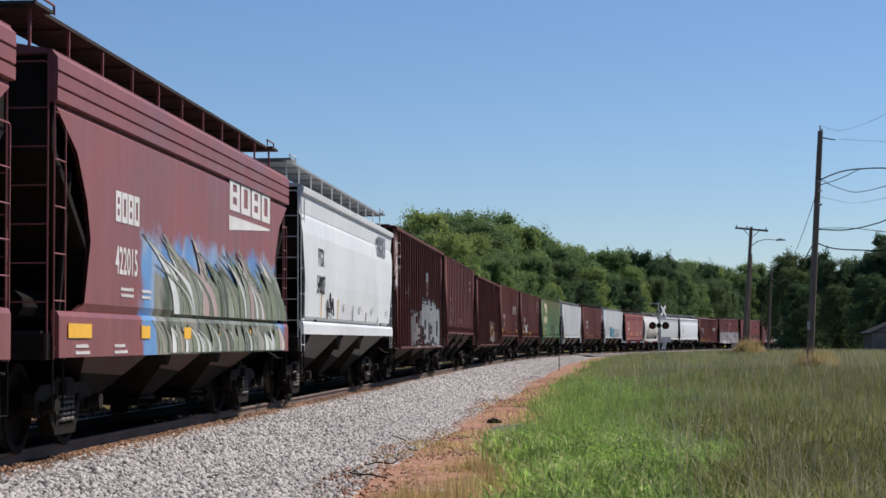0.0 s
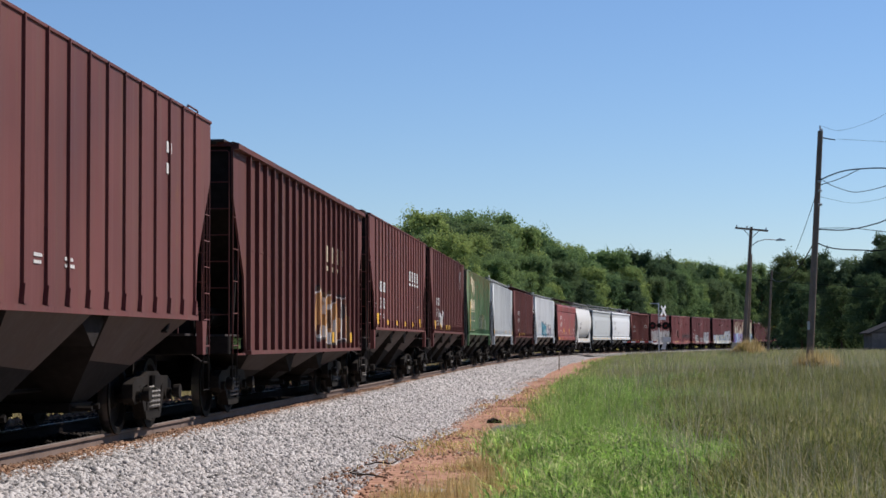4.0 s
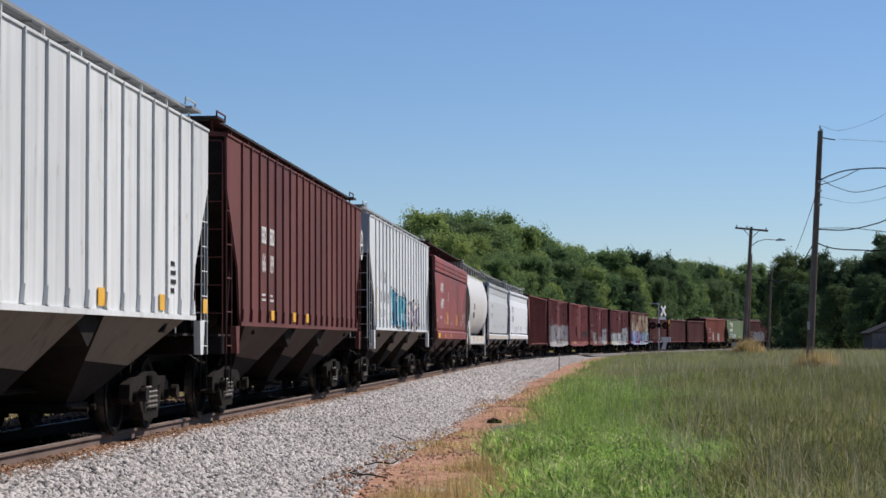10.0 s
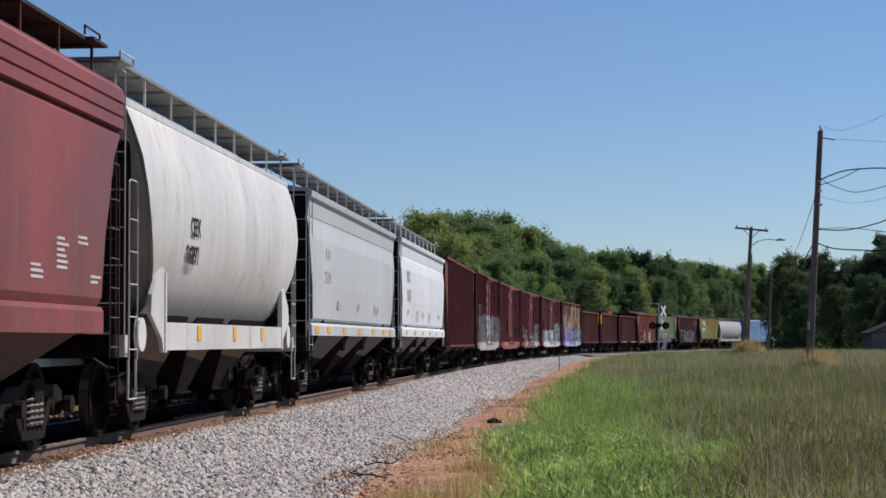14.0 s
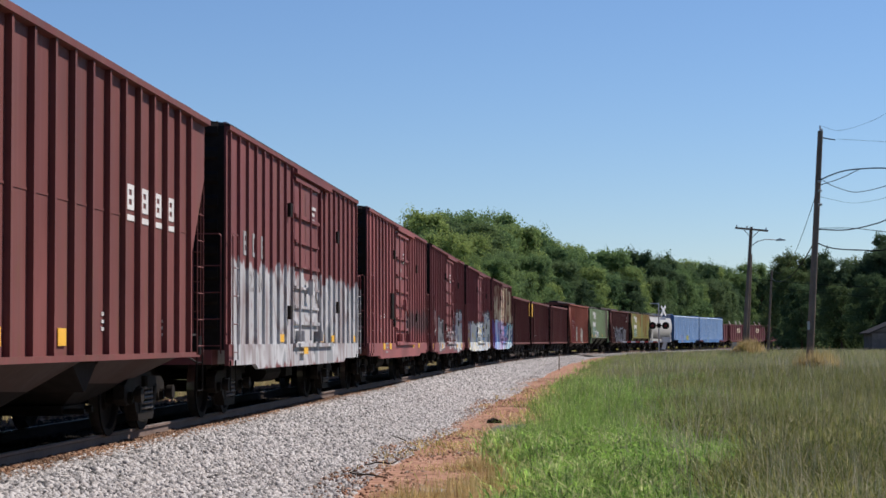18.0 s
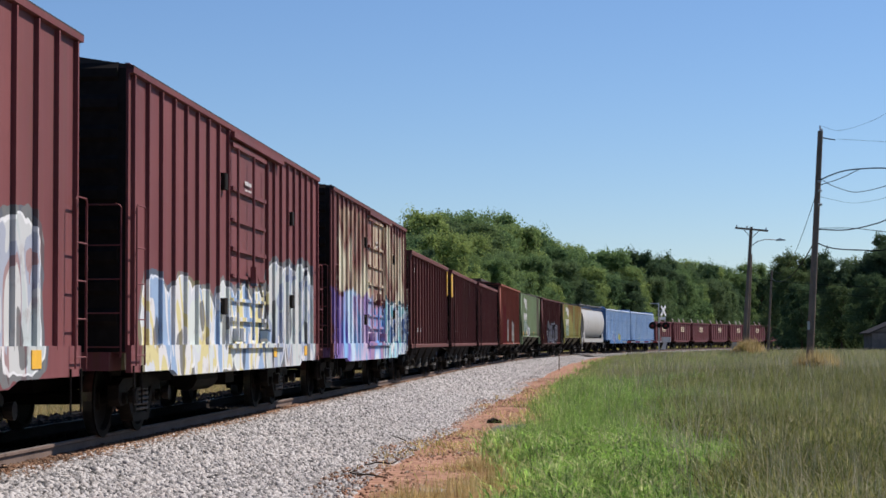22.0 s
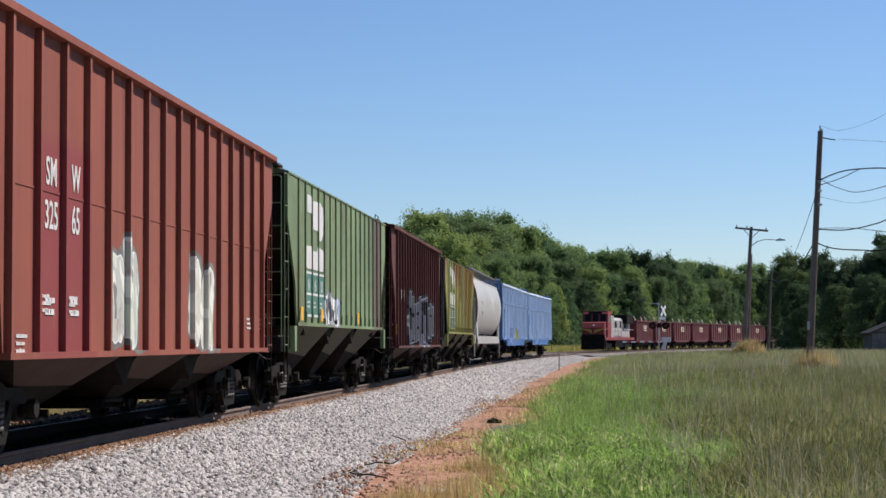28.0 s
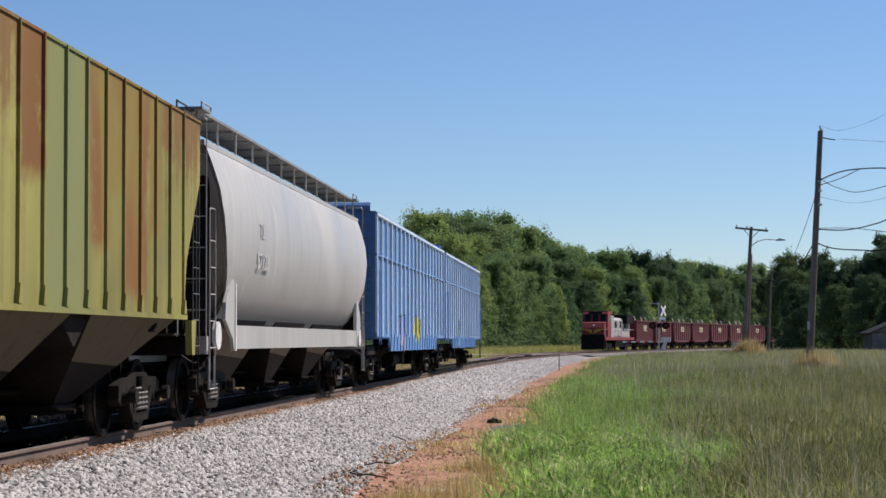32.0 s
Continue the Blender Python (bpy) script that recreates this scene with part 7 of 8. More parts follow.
for x in (-0.45, 0.35, 1.85):
    part("insulator", Shape().rod((x, 0, 0.06), (x, 0, 0.24), 0.05, 8), ALU, arm)
part("brace", Shape().rod((0.1, -0.18, 9.8 - g2), (0.68, -0.18, 9.1 - g2), 0.03, 5).rod((1.3, -0.18, 9.65 - g2), (0.70, -0.18, 9.1 - g2), 0.03, 5), POLE_WOOD, p2)
sl = part("lamp_arm", Shape().tube([(0.72, 0, 8.5 - g2), (1.2, 0, 8.85 - g2), (1.8, 0, 9.0 - g2), (2.6, 0, 8.98 - g2)], 0.035, 6), ALU, p2)
part("lamp_head", Shape().prism([(2.5, 8.95 - g2), (2.75, 8.88 - g2), (3.35, 8.9 - g2), (3.4, 8.97 - g2), (2.9, 9.08 - g2)], "y", -0.12, 0.12), ALU, sl)
p2b, g2b = utility_pole("stub_pole", 23.62, 145.35, 24.04, 7.9, 0.16, "paler wooden stub pole standing against the lamp pole")
p3, g3 = utility_pole("utility_pole", 26.05, 150.0, 26.47, 6.8, 0.11, "thin grey pole at the wood's edge")
p4, g4 = utility_pole("utility_pole", 40.0, 60.0, 40.2, 10.5, 0.18, "utility pole beside the road, carrying the cables on")


def cable(a, b, sag, r, label):
    a, b = Vector(a), Vector(b)
    pts = [a.lerp(b, k / 14) - Vector((0, 0, sag * 4 * (k / 14) * (1 - k / 14))) for k in range(15)]
    tagged(part("cable", Shape().tube(pts, r, 5), RUBBER), label, "cable", "overhead cables")


def draped(points, r, label):
    """A cable hung through a few points (x, z) of the plane across the view at the near pole."""
    pts = [Vector((x, 80 - 0.6 * (x - 16.0), z)) for x, z in points]
    fine = []
    for i in range(len(pts) - 1):
        p0, p1, p2, p3 = pts[max(i - 1, 0)], pts[i], pts[i + 1], pts[min(i + 2, len(pts) - 1)]
        for k in range(5):
            u = k / 5
            fine.append(0.5 * (2 * p1 + (p2 - p0) * u + (2 * p0 - 5 * p1 + 4 * p2 - p3) * u * u + (3 * p1 - p0 - 3 * p2 + p3) * u ** 3))
    tagged(part("cable", Shape().tube(fine + [pts[-1]], r, 5), RUBBER), label, "cable", "overhead cables")


draped([(16.2, 8.02), (17.0, 8.33), (17.85, 8.41), (18.94, 8.36), (22.3, 8.0)], 0.028, "thick black cable arching from the pole")
draped([(16.2, 7.80), (17.0, 8.05), (17.70, 8.39)], 0.018, "thin black cable beside the thick one")
draped([(16.2, 8.12), (16.6, 7.80), (17.36, 7.46), (17.85, 7.44), (18.58, 7.60), (19.0, 7.76), (20.6, 8.7)], 0.015, "thin black cable sagging from the pole")
draped([(16.0, 5.92), (17.12, 5.83), (18.1, 6.0), (19.0, 6.34), (22.0, 7.8)], 0.026, "black cable sagging from pole to pole")
draped([(16.0, 5.95), (17.36, 5.9), (18.72, 5.68), (22.0, 5.1)], 0.014, "thin black service wire")
draped([(16.0, 5.36), (16.66, 5.07), (17.8, 4.95), (19.0, 4.98), (24.0, 5.8)], 0.026, "lower black cable sagging from the pole")
draped([(16.90, 9.74), (19.0, 9.46), (24.0, 8.8)], 0.006, "fine wire from the pole's bracket")
draped([(16.3, 10.35), (17.0, 10.1), (18.0, 10.35), (19.0, 10.87), (22.0, 13.0)], 0.006, "fine wire rising from the pole's head")
draped([(16.2, 7.30), (17.36, 6.98), (18.3, 7.05), (19.0, 7.3), (22.0, 8.8)], 0.006, "fine wire below the insulators")
cable((15.95, 80, 5.35), (26.4, 150, 6.2), 0.9, 0.026, "black cable running to the far pole")
cable((16.0, 80, 7.25), (26.45, 150, 6.75), 1.3, 0.014, "thin wire running down to the far pole")
cable((24.4, 145, 5.9), (47.0, 140, 5.3), 0.5, 0.022, "long wire before the trees")
cable((26.4, 150, 5.4), (52.0, 140, 4.4), 0.7, 0.016, "lower wire before the trees")

shed = tagged(new("shed"), "weathered grey plank shed at the wood's edge", "shed")
SHED_WOOD = plain("grey weathered planks", (0.13, 0.125, 0.12), 0.9, 0, 0.35, 4, 0.4)
gs = gz(36.3, 152)
for k in range(14):
    part("plank", Shape().box(-2.9 + 0.42 * k, -2.9 + 0.42 * k + 0.40, -0.03, 0.03, 0, 2.45 + (0.09 if k % 2 else 0)), SHED_WOOD, shed, at=pose(0, -2, 0))
part("side_wall", Shape().box(-2.92, -2.84, -1.96, 2, 0, 2.4), SHED_WOOD, shed)
part("side_wall", Shape().box(2.92, 2.98, -1.96, 2, 0, 2.4), SHED_WOOD, shed)
part("gable", Shape().prism([(-3.0, 2.4), (3.0, 2.4), (0.3, 3.75)], "y", -2.03, -1.98), SHED_WOOD, shed)
part("roof", Shape().prism([(-3.35, 2.3), (0.3, 3.8), (3.35, 2.3), (3.35, 2.42), (0.3, 3.94), (-3.35, 2.42)], "y", -2.4, 2.4), plain("rusty tin roof", (0.030, 0.029, 0.030), 0.75, 0.0), shed)
# a dark panel on the planks stands for the shade inside a doorway
part("doorway", Shape().box(0.2, 2.2, -2.06, -2.02, 0, 2.0), STEEL_DARK, shed, "dark panel for a doorway's inner shade")
shed.matrix_basis = pose(41.6, 172, gs - 0.2) @ Matrix.Scale(0.85, 4)

# small things beside the line
stake = tagged(part("marker_stake", Shape().rod((0, 0, 0), (0, 0, 1.0), 0.03, 6), POLE_WOOD), "thin wooden marker stake at the ballast edge", "stake")
sp = line(106, 4.6)
stake.matrix_basis = pose(sp.x, sp.y, gz(sp.x, sp.y))
rag = tagged(part("tie_plate", Shape().prism([(-0.16, -0.02), (0.18, -0.03), (0.14, 0.05), (0.02, 0.10), (-0.12, 0.06)], "y", -0.07, 0.07), STEEL_DARK), "discarded black tie plate lying on the clay", "scrap iron")
rag.matrix_basis = pose(1.1, 41.0, gz(1.1, 41.0) + 0.05, 8, 0, 25)
CONC = plain("broken pale concrete", (0.30, 0.285, 0.26), 0.9, 0, 0.2, 5, 0.4)
for k, (x, y, rz, sc) in enumerate(((0.12, 21.6, 12, 1.0), (-0.42, 20.9, -25, 0.6), (0.62, 22.4, 60, 0.45))):
    sl = tagged(part("concrete_slab", Shape().prism([(-0.42, -0.16), (0.1, -0.22), (0.45, -0.1), (0.4, 0.14), (-0.05, 0.2), (-0.4, 0.12)], "z", -0.09, 0.03), CONC), "broken slab of pale concrete half buried in dead grass", "concrete rubble", "concrete slabs")
    sl.matrix_basis = pose(x, y, gz(x, y) + 0.04, 3, 4, rz) @ Matrix.Scale(sc, 4)
for k, (s, off, w) in enumerate(((26, 4.0, 0.5), (29, 4.15, 0.4), (33, 3.6, 0.45), (23.5, 4.1, 0.5))):
    p = line(s, off)
    st = tagged(part("dead_branch", Shape().tube([(-w / 2, 0, 0.02), (-w * 0.1, 0.05, 0.05), (w * 0.3, 0, 0.03), (w / 2, 0.07, 0.06)], 0.011, 5).rod((w * 0.1, 0.03, 0.04), (w * 0.3, 0.2, 0.1), 0.007, 4), TIE_WOOD), "dry broken branch lying along the ballast edge", "branch", "dead branches")
    st.matrix_basis = pose(p.x, p.y, gz(p.x, p.y) + 0.05, 0, 0, 20 + 40 * k)
slab = tagged(part("old_slab", Shape().prism([(-0.75, -1.5), (0.1, -1.7), (0.7, -0.9), (0.85, 0.4), (0.55, 1.5), (-0.2, 1.6), (-0.6, 0.5)], "z", -0.1, 0.05), plain("stained grey concrete", (0.13, 0.125, 0.122), 0.95, 0, 0.35, 4, 0.5)), "old grey concrete slab sunk in the grass edge", "concrete slab")
slab.matrix_basis = pose(1.55, 37.2, gz(1.55, 37.2) + 0.03, 2, -3, 8)
util = tagged(part("utility_box", Shape().bevelled(-0.3, 0.3, -0.2, 0.2, 0, 1.1, 0.05), ALU), "small grey utility box beside the pole", "utility box")
util.matrix_basis = pose(22.4, 143, gz(22.4, 143))

# ---- trees ----
BARK = plain("grey-brown bark", (0.10, 0.08, 0.06), 0.9, 0, 0.35, 3, 0.5)


def crown(seed, width, n_lumps, n_leaf, leaf, lo=0.12):
    """Leaf cards on the shells of many lumps within an uneven envelope, height 1."""
    rng = np.random.default_rng(seed)
    out_v, k = [], 0
    cs, rs = [], []
    for i in range(n_lumps):
        z = lo + (0.93 - lo) * rng.random() ** 0.8
        env = width * (0.55 + 0.45 * math.sin(math.pi * min(1, (z - lo) / (1 - lo) * 0.85 + 0.12))) * (1.15 - 0.55 * z)
        a, q = 2 * math.pi * rng.random(), math.sqrt(rng.random())
        cs.append((env * q * math.cos(a), env * q * math.sin(a), z))
        rs.append((0.034 + 0.060 * rng.random() ** 1.5) * (1.25 - 0.5 * z))
    cs, rs = np.array(cs), np.array(rs)
    pick = rng.integers(0, n_lumps, n_leaf)
    pull = np.stack([0.65 + 0.8 * rng.random(n_lumps), 0.65 + 0.8 * rng.random(n_lumps), 0.8 + 0.7 * rng.random(n_lumps)], -1)
    d = rng.normal(size=(n_leaf, 3))
    d /= np.linalg.norm(d, axis=1, keepdims=True)
    d[:, 2] = np.where(rng.random(n_leaf) < 0.6, np.abs(d[:, 2]), d[:, 2])
    pos = cs[pick] + d * (rs[pick] * (0.3 + 0.9 * rng.random(n_leaf) + 0.35 * rng.random(n_leaf) ** 6))[:, None] * pull[pick]
    nrm = d + 1.2 * rng.normal(size=(n_leaf, 3)) + np.array([0, 0, 0.3])
    nrm /= np.linalg.norm(nrm, axis=1, keepdims=True)
    u = np.cross(nrm, rng.normal(size=(n_leaf, 3)))
    u /= np.linalg.norm(u, axis=1, keepdims=True)
    w = np.cross(nrm, u)
    s = (leaf * (0.6 + 0.8 * rng.random(n_leaf)))[:, None]
    v = np.stack([pos - u * s, pos + w * s * 0.62 + nrm * s * 0.2, pos + u * s, pos - w * s * 0.62 + nrm * s * 0.2], 1)
    return v.reshape(-1, 3), np.arange(4 * n_leaf).reshape(-1, 4), cs


LEAVES = [island_material("deciduous leaves", [(c[0] * 0.62, c[1] * 0.62, c[2] * 0.62), c, (c[0] * 1.35, c[1] * 1.25, c[2] * 1.2), (c[0] * 0.8, c[1] * 0.85, c[2] * 0.8)], 0.9, 0.38, each=0.34)
          for c in ((0.130, 0.205, 0.092), (0.205, 0.290, 0.120), (0.090, 0.138, 0.070), (0.230, 0.315, 0.124))]
bases = []
for k in range(7):
    v, f, cs = crown(40 + k, 0.30 + 0.05 * (k % 3), 150 + 16 * (k % 3), 34000, 0.0086, 0.08 + 0.03 * (k % 2))
    trunk = Shape().rod((0, 0, -0.02), (0.01, 0.0, 0.42), 0.020, 7, 0.012).rod((0.01, 0, 0.42), (0.0, 0.02, 0.85), 0.012, 6, 0.004)
    for c in cs[::6]:
        trunk.rod((0.005, 0, min(c[2] * 0.7, 0.5)), tuple(c), 0.007, 5, 0.002)
    bases.append((trunk.mesh("trunk", BARK), scatter_mesh("crown", v, f, LEAVES[k % 4])))


def tree(x, y, h, k, label, group="trees along the line"):
    ob = tagged(new("tree"), label, "tree", group)
    part("trunk", bases[k][0], None, ob)
    part("crown", bases[k][1], None, ob, "leafy crown")
    ob.matrix_basis = pose(x, y, gz(x, y), 0, 0, 47 * k + 13 * x) @ Matrix.Diagonal((h * (0.95 + 0.1 * math.sin(x * 3 + y)), h * (0.95 + 0.1 * math.cos(y)), h, 1))


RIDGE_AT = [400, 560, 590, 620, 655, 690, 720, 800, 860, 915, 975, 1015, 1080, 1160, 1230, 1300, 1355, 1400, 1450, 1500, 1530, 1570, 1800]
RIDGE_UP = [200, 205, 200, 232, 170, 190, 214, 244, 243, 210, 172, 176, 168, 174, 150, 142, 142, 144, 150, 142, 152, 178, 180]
rgt = random.Random(8)
KINDS = ("dense green broadleaf tree", "lighter green broadleaf tree at the wood's edge", "dark green broadleaf tree in the wood", "yellow-green broadleaf tree in full leaf")


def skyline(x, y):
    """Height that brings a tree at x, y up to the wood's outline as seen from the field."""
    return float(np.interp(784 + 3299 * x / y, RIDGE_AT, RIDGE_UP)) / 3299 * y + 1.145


for row, (off0, share) in enumerate(((-19, 0.80), (-25, 0.93), (-32, 1.0))):
    s = 138.0 + 2 * row
    while s < 425:
        p = line(s + rgt.uniform(-1, 1), off0 - rgt.uniform(0, 4))
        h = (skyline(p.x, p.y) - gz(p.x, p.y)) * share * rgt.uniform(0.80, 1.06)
        k = rgt.choice((1, 3, 5, 1, 3, 0)) if p.x / p.y < 0.058 else rgt.choice((0, 2, 4, 6, 1, 5))
        tree(p.x, p.y, h, k, KINDS[k % 4])
        s += rgt.uniform(5.0, 7.0) + 0.8 * row
for row, (y0, share) in enumerate(((205, 0.72), (222, 0.92), (238, 1.0))):
    px = 1418.0 - 10 * row
    while px < 1780:
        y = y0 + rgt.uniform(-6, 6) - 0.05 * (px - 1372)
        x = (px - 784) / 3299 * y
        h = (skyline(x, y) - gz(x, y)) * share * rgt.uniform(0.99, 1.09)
        k = rgt.choice((2, 6))
        tree(x, y, h, k, KINDS[2], "trees behind the shed")
        px += rgt.uniform(48, 76)
# unseen woods close the place round; the near ring is added to block skylight
for k in range(60):
    a = math.radians(100 + 4.0 * k)
    d = 150 + 40 * rgt.random() if k % 2 else 38 + 14 * rgt.random()
    x, y = d * math.sin(a), d * math.cos(a)
    if abs(off_of(np.array(x), np.array(y))[1]) > 12:
        tree(x, y, 14 + 4 * rgt.random(), k % 7, KINDS[(k % 7) % 4], "trees round the field")


def leaf_litter(name, spots, n_each, size, mat, label, category):
    """Low shrubs: leaf cards heaped over many spots, each (x, y, radius, height)."""
    rng = np.random.default_rng(77)
    vs = []
    for x, y, r, h in spots:
        n = n_each
        d = rng.normal(size=(n, 3))
        d /= np.linalg.norm(d, axis=1, keepdims=True)
        d[:, 2] = np.abs(d[:, 2])
        pos = np.array([x, y, gz(x, y)]) + d * np.array([r, r, h]) * (0.5 + 0.6 * rng.random((n, 1)))
        nr = d + 0.8 * rng.normal(size=(n, 3))
        u = np.cross(nr, rng.normal(size=(n, 3)))
        u /= np.linalg.norm(u, axis=1, keepdims=True)
        w = np.cross(nr, u)
        w /= np.linalg.norm(w, axis=1, keepdims=True)
        s = size * (0.5 + rng.random((n, 1)))
        vs.append(np.stack([pos - u * s, pos + w * s * 0.6, pos + u * s, pos - w * s * 0.6], 1).reshape(-1, 3))
    v = np.concatenate(vs)
    tagged(new(name, scatter_mesh(name, v, np.arange(len(v)).reshape(-1, 4), mat)), label, category, kind="stuff")


spots = []
s = 135.0
while s < 425:
    p = line(s, -15.5 - rgt.uniform(0, 4))
    spots.append((p.x, p.y, rgt.uniform(1.6, 3.0), rgt.uniform(1.8, 4.2)))
    s += rgt.uniform(1.8, 3.2)
for k in range(75):
    px = 1392 + 5.4 * k
    y = 214 + rgt.uniform(-5, 10) - 0.05 * (px - 1366)
    spots.append(((px - 784) / 3299 * y, y, rgt.uniform(1.5, 2.6), rgt.uniform(1.8, 4.0)))
leaf_litter("undergrowth", spots, 420, 0.17, LEAVES[2], "dark green undergrowth along the wood's foot", "shrubs")

WEED = island_material("broad green weed leaves", [(0.11, 0.22, 0.04), (0.23, 0.40, 0.075), (0.34, 0.50, 0.12), (0.16, 0.29, 0.06)], 0.7, 0.5)
weeds = []
for k in range(150):
    y = 24 + 30 * rgt.random() ** 1.1
    s0, o0 = y * 1.01 - 1.5, 6.3 + 3.6 * rgt.random()
    p = line(s0, o0)
    weeds.append((p.x, p.y, rgt.uniform(0.3, 0.8), rgt.uniform(0.3, 0.55)))
leaf_litter("weeds", weeds, 170, 0.021, WEED, "bright broad-leaved weeds among the lush grass", "weeds")

# ---- grass ----
def blades(n, x, y, height, width, lean, seed, zoff=0.0):
    """Thin tapering blades; each bends over once on its way up."""
    rng = np.random.default_rng(seed)
    z = ground_z(x, y) + zoff - 0.02
    a = 2 * math.pi * rng.random(n)
    h = height * (0.45 + 0.8 * rng.random(n) ** 1.3)
    w = width * (0.6 + 0.8 * rng.random(n)) * np.maximum(1.0, y / 24.0)
    l = lean * rng.normal(size=n) * h
    b = 2 * math.pi * rng.random(n)
    base = np.stack([x, y, z], -1)
    side = np.stack([np.cos(a), np.sin(a), 0 * a], -1) * w[:, None]
    bend = np.stack([np.cos(b), np.sin(b), 0 * b], -1) * l[:, None]
    up = np.array([0, 0, 1.0])
    mid = base + bend * 0.36 + up * (h * 0.6)[:, None]
    v = np.stack([base - side * 0.8, base + side * 0.8, mid + side, mid - side, base + bend + up * (h * max(0.5, 1 - 0.35 * lean))[:, None]], 1)
    f = (5 * np.arange(n)[:, None, None] + np.array([(0, 1, 2), (0, 2, 3), (3, 2, 4)])[None]).reshape(-1, 3)
    return v.reshape(-1, 3), f


def tufts(n, x, y, height, width, lean, seed):
    """Single-face straight blades for the middle distance."""
    rng = np.random.default_rng(seed)
    z = ground_z(x, y) - 0.02
    a, b = 2 * math.pi * rng.random(n), 2 * math.pi * rng.random(n)
    h = height * (0.45 + 0.8 * rng.random(n) ** 1.3)
    w = width * (0.6 + 0.8 * rng.random(n)) * np.maximum(1.0, y / 24.0)
    l = lean * rng.normal(size=n) * h
    base = np.stack([x, y, z], -1)
    side = np.stack([np.cos(a) * w, np.sin(a) * w, 0 * a], -1)
    tip = base + np.stack([np.cos(b) * l, np.sin(b) * l, h], -1)
    return np.stack([base - side, base + side, tip], 1).reshape(-1, 3), np.arange(3 * n).reshape(-1, 3)


def field(n, seed, y_lo, y_hi, power, keep):
    """Random spots of the field within the view's wedge, nearer ones denser."""
    rng = np.random.default_rng(seed)
    y = y_lo + (y_hi - y_lo) * rng.random(n) ** power
    x = (-0.16 + 0.42 * rng.random(n)) * y
    s, off = off_of(x, y)
    ok = keep(x, y, s, off, rng)
    x, y = x[ok], y[ok]
    # most blades stand in tussocks
    k = np.arange(len(x)) // 12 * 12
    near = rng.random(len(x)) < 0.7
    r = 0.05 + 0.0022 * y[k]
    return np.where(near, x[k] + r * rng.normal(size=len(x)), x), np.where(near, y[k] + r * rng.normal(size=len(x)), y)


def edge(s):
    return 5.75 + 0.35 * np.sin(s * 0.33 + 1) + 0.25 * np.sin(s * 1.9)


def patch(x, y, f):
    return np.sin(x * f + 1.7) * np.cos(y * f * 0.8) + 0.6 * np.sin(x * f * 2.3 + y * f * 1.1)


def sow(name, mat, label, batches, category="grass"):
    vs, fs, n = [], [], 0
    for v, f in batches:
        vs.append(v)
        fs.append(f + n)
        n += len(v)
    tagged(new(name, scatter_mesh(name, np.concatenate(vs), np.concatenate(fs), mat)), label, category, kind="stuff")


LUSH = island_material("lush green grass", [(0.055, 0.12, 0.028), (0.205, 0.365, 0.075), (0.36, 0.51, 0.13), (0.11, 0.23, 0.05), (0.50, 0.50, 0.26), (0.24, 0.37, 0.09)], 0.8, 0.4, 0.25, 0.42)
MEADOW = island_material("olive meadow grass", [(0.044, 0.062, 0.019), (0.175, 0.20, 0.056), (0.30, 0.275, 0.10), (0.10, 0.145, 0.046), (0.50, 0.44, 0.27)], 0.8, 0.4, 0.3, 0.42)
STRAW = island_material("dry straw grass", [(0.38, 0.28, 0.12), (0.52, 0.40, 0.18), (0.62, 0.50, 0.28), (0.28, 0.18, 0.09), (0.30, 0.30, 0.09)], 0.8, 0.45, 0.25)
STALK = island_material("pale seed stalks", [(0.18, 0.22, 0.14), (0.40, 0.37, 0.26), (0.13, 0.18, 0.11), (0.28, 0.23, 0.15), (0.50, 0.47, 0.38)], 0.8, 0.4)

green = lambda x, y, s, off, r: (off > edge(s) - 0.1 + 0.3 * r.random(len(x))) & (off < 9.5 + 0.05 * y + 1.2 * patch(x, y, 0.5)) & (r.random(len(x)) < 0.85)
xa, ya = field(110000, 11, 14.0, 32, 1.2, green)
xm, ym = field(190000, 21, 30, 75, 1.25, green)
xb, yb = field(90000, 12, 70, 150, 1.2, green)
sow("lush_grass", LUSH, "lush green grass growing along the clay edge", [blades(len(xa), xa, ya, 0.46, 0.0078, 0.75, 1), tufts(len(xm), xm, ym, 0.46, 0.0062, 0.65, 22), tufts(len(xb), xb, yb, 0.40, 0.0040, 0.35, 2)])
mead = lambda x, y, s, off, r: (off > 7.4 + 0.03 * y + 1.0 * patch(x, y, 0.4) + r.random(len(x)))
xa, ya = field(130000, 13, 13.0, 32, 1.2, mead)
xm, ym = field(300000, 23, 30, 80, 1.25, mead)
xb, yb = field(180000, 14, 75, 175, 1.15, lambda x, y, s, off, r: (off > edge(s) + 0.8) & (abs(s - S_CROSS) > 4.5))
sow("meadow_grass", MEADOW, "tall olive meadow grass", [blades(len(xa), xa, ya, 0.62, 0.0066, 0.50, 3), tufts(len(xm), xm, ym, 0.58, 0.0052, 0.42, 24)])
sow("seeding_grass", island_material("pale seeding grass", [(0.17, 0.20, 0.062), (0.33, 0.33, 0.13), (0.45, 0.41, 0.21), (0.22, 0.28, 0.085)], 0.8, 0.4, 0.3, 0.3), "pale yellow-green seeding grass towards the road", [tufts(len(xb), xb, yb, 0.46, 0.0036, 0.3, 4)])
seedy = lambda x, y, s, off, r: (off > 7.0 + r.random(len(x)) * 2) & (patch(x, y, 0.3) > -0.5)
xa, ya = field(24000, 15, 14, 90, 1.3, seedy)
xs, ys = field(60000, 35, 70, 172, 1.0, lambda x, y, s, off, r: (off > edge(s) + 1.5) & (abs(s - S_CROSS) > 4.5))
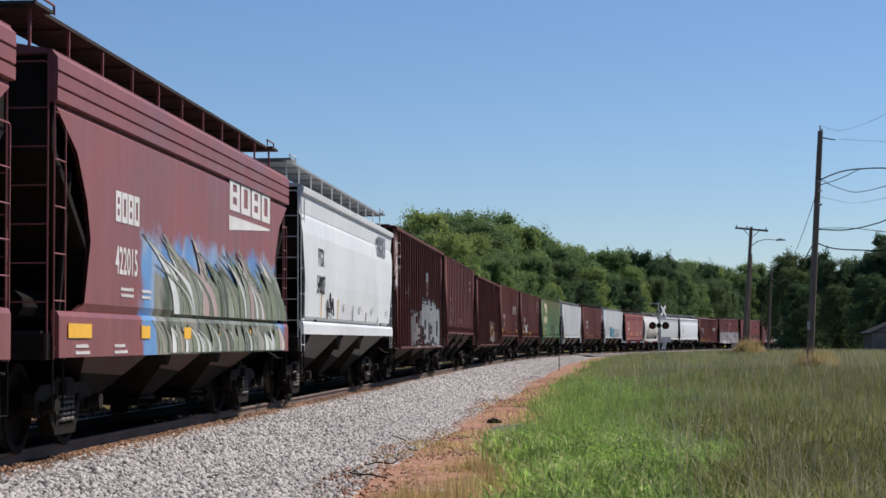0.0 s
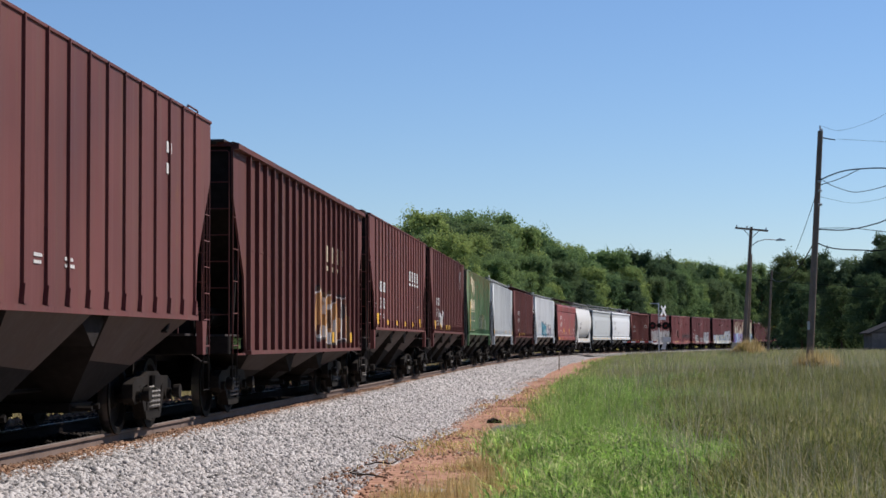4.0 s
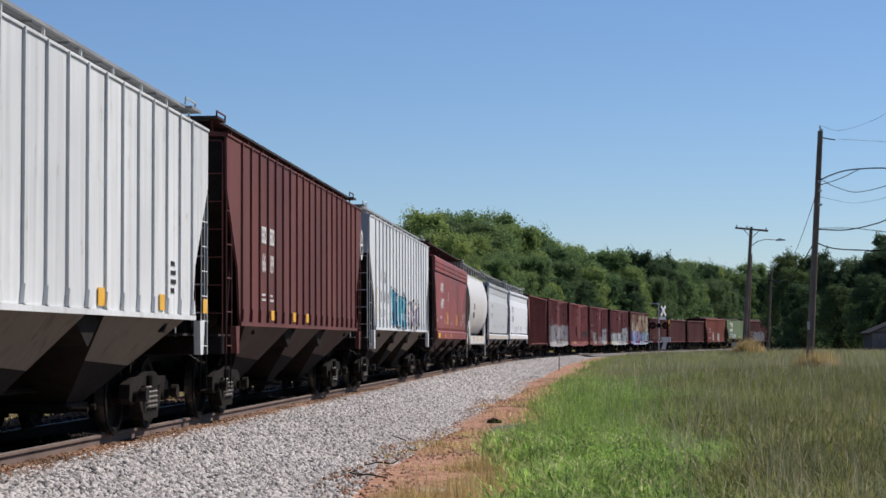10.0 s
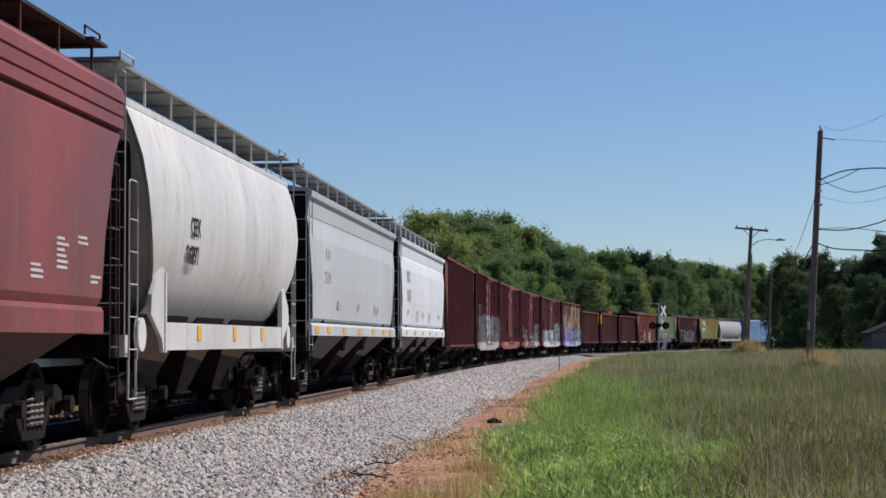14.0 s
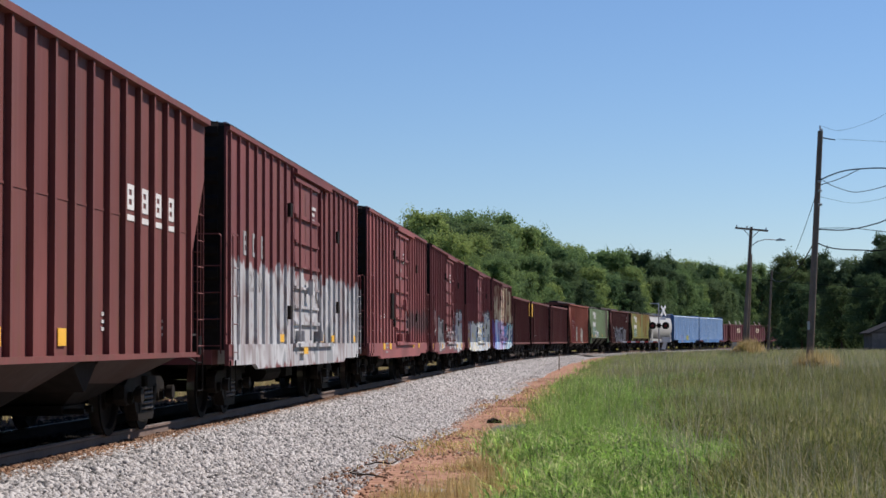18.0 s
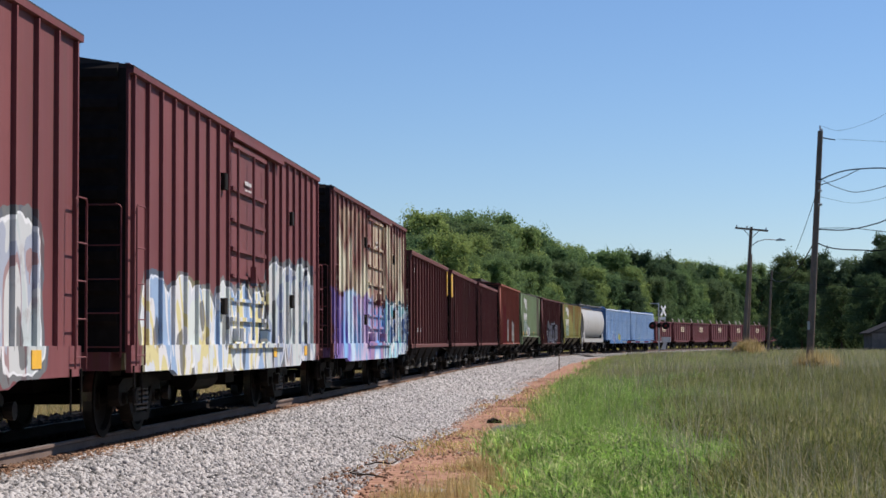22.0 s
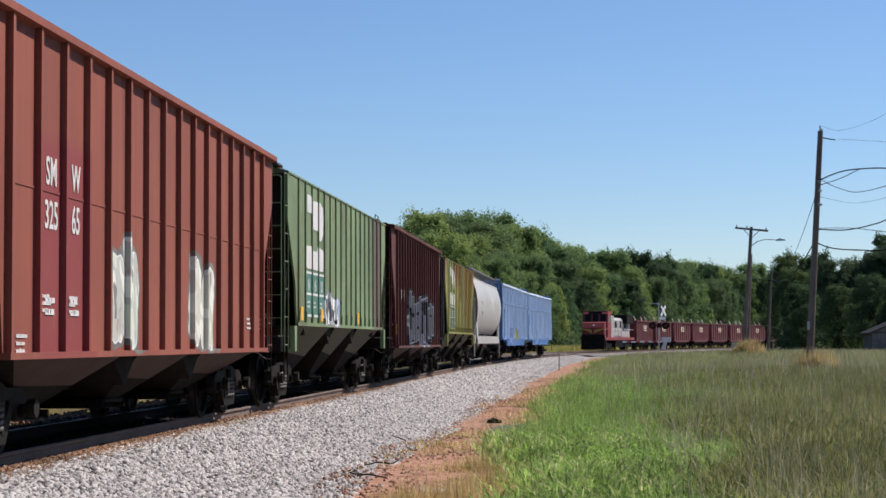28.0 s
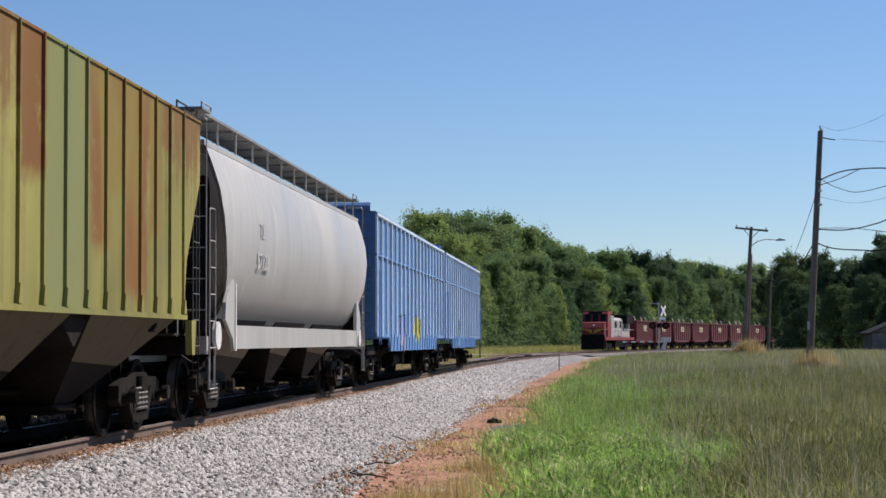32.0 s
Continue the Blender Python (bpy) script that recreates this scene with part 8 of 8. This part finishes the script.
sow("seed_stalks", STALK, "thin pale seed stalks standing over the meadow", [tufts(len(xa), xa, ya, 0.88, 0.0050, 0.38, 5), tufts(len(xs), xs, ys, 0.55, 0.0034, 0.2, 36)])
dry = lambda x, y, s, off, r: (off > edge(s) - 1.7 * r.random(len(x)) ** 2 - 0.1) & (off < edge(s) + 0.55) & (patch(x, y, 1.3) > -0.2)
xb, yb = field(150000, 16, 14.5, 75, 1.3, dry)
rng0 = np.random.default_rng(31)
clumps = [(22.7, 141, 0.8, 2200), (23.8, 143, 0.8, 1600), (15.7, 78.8, 0.75, 2600), (15.2, 79.0, 0.5, 1000), (16.4, 79.5, 0.7, 1400), (0.1, 21.3, 0.6, 1100), (-0.4, 20.7, 0.5, 800), (0.6, 22.2, 0.5, 800), (0.3, 20.4, 0.6, 800), (0.9, 23.5, 0.5, 700), (0.5, 25.2, 0.6, 700), (1.2, 27.5, 0.6, 600)]
xc = np.concatenate([cx + r * rng0.normal(size=n) * 0.6 for cx, cy, r, n in clumps])
yc = np.concatenate([cy + r * rng0.normal(size=n) * 0.6 for cx, cy, r, n in clumps])
hc = np.concatenate([np.full(n, 1.2 if cy > 100 else 1.0 if cy > 50 else 0.30) for cx, cy, r, n in clumps])
away = np.concatenate([np.full(n, r) for cx, cy, r, n in clumps])
away = np.hypot(xc - np.concatenate([np.full(n, cx) for cx, cy, r, n in clumps]), yc - np.concatenate([np.full(n, cy) for cx, cy, r, n in clumps])) / away
hc = hc * np.clip(1.25 - 0.65 * away, 0.25, 1.25)
wc = np.concatenate([np.full(n, 0.0055) for cx, cy, r, n in clumps])
# behind the line, dry verge seen under the cars, and the far field by the wood
sv, ov = 15 + 125 * rng0.random(26000) ** 1.2, -3.6 - 6.5 * rng0.random(26000)
hv = np.interp(sv, S_AX, HEADING)
xv, yv = np.interp(sv, S_AX, LINE_X) + ov * np.cos(hv), np.interp(sv, S_AX, LINE_Y) - ov * np.sin(hv)
sow("dry_grass", STRAW, "dry straw-coloured grass in tufts", [blades(len(xb), xb, yb, 0.24, 0.0060, 1.3, 6), tufts(len(xc), xc, yc, hc, wc, 0.3, 7), tufts(len(xv), xv, yv, 0.32, 0.005, 0.4, 8)])
sv, ov = 118 + 300 * rng0.random(60000), -8.2 - 11 * rng0.random(60000)
hv = np.interp(sv, S_AX, HEADING)
xv, yv = np.interp(sv, S_AX, LINE_X) + ov * np.cos(hv), np.interp(sv, S_AX, LINE_Y) - ov * np.sin(hv)
ok = (abs(sv - S_CROSS) > 4.5) & (xv / yv < 0.185)
xv, yv = xv[ok], yv[ok]
sow("field_grass", island_material("sunlit field grass", [(0.30, 0.32, 0.08), (0.40, 0.39, 0.13), (0.50, 0.43, 0.20), (0.27, 0.31, 0.08)], 0.7, 0.45, 0.25), "sunlit rough grass between the siding and the wood", [tufts(len(xv), xv, yv, 1.0, 0.0045, 0.3, 9)])


# ---- motion ----
def motions():
    times = [k * 0.5 for k in range(65)]
    for car, s_mid, span in moving:
        walk(car, [(t, on_line(s_mid - travel(t), 0, span)) for t in times])
    for ws, ax, s_axle in turning:
        near = [k for k in range(961) if 9.0 < s_axle - travel(k / FPS) < 70.0]
        ks = sorted(set([0, 960] + (list(range(max(near[0] - 1, 0), near[-1] + 1)) if near else [])))
        first = near[0] if near else 0
        last = near[-1] if near else 0
        walk(ws, [(k / FPS, pose(ax, 0, WHEEL_R, 0, -math.degrees(travel(min(max(k, first), last) / FPS) / WHEEL_R), 0)) for k in ks])


motions()
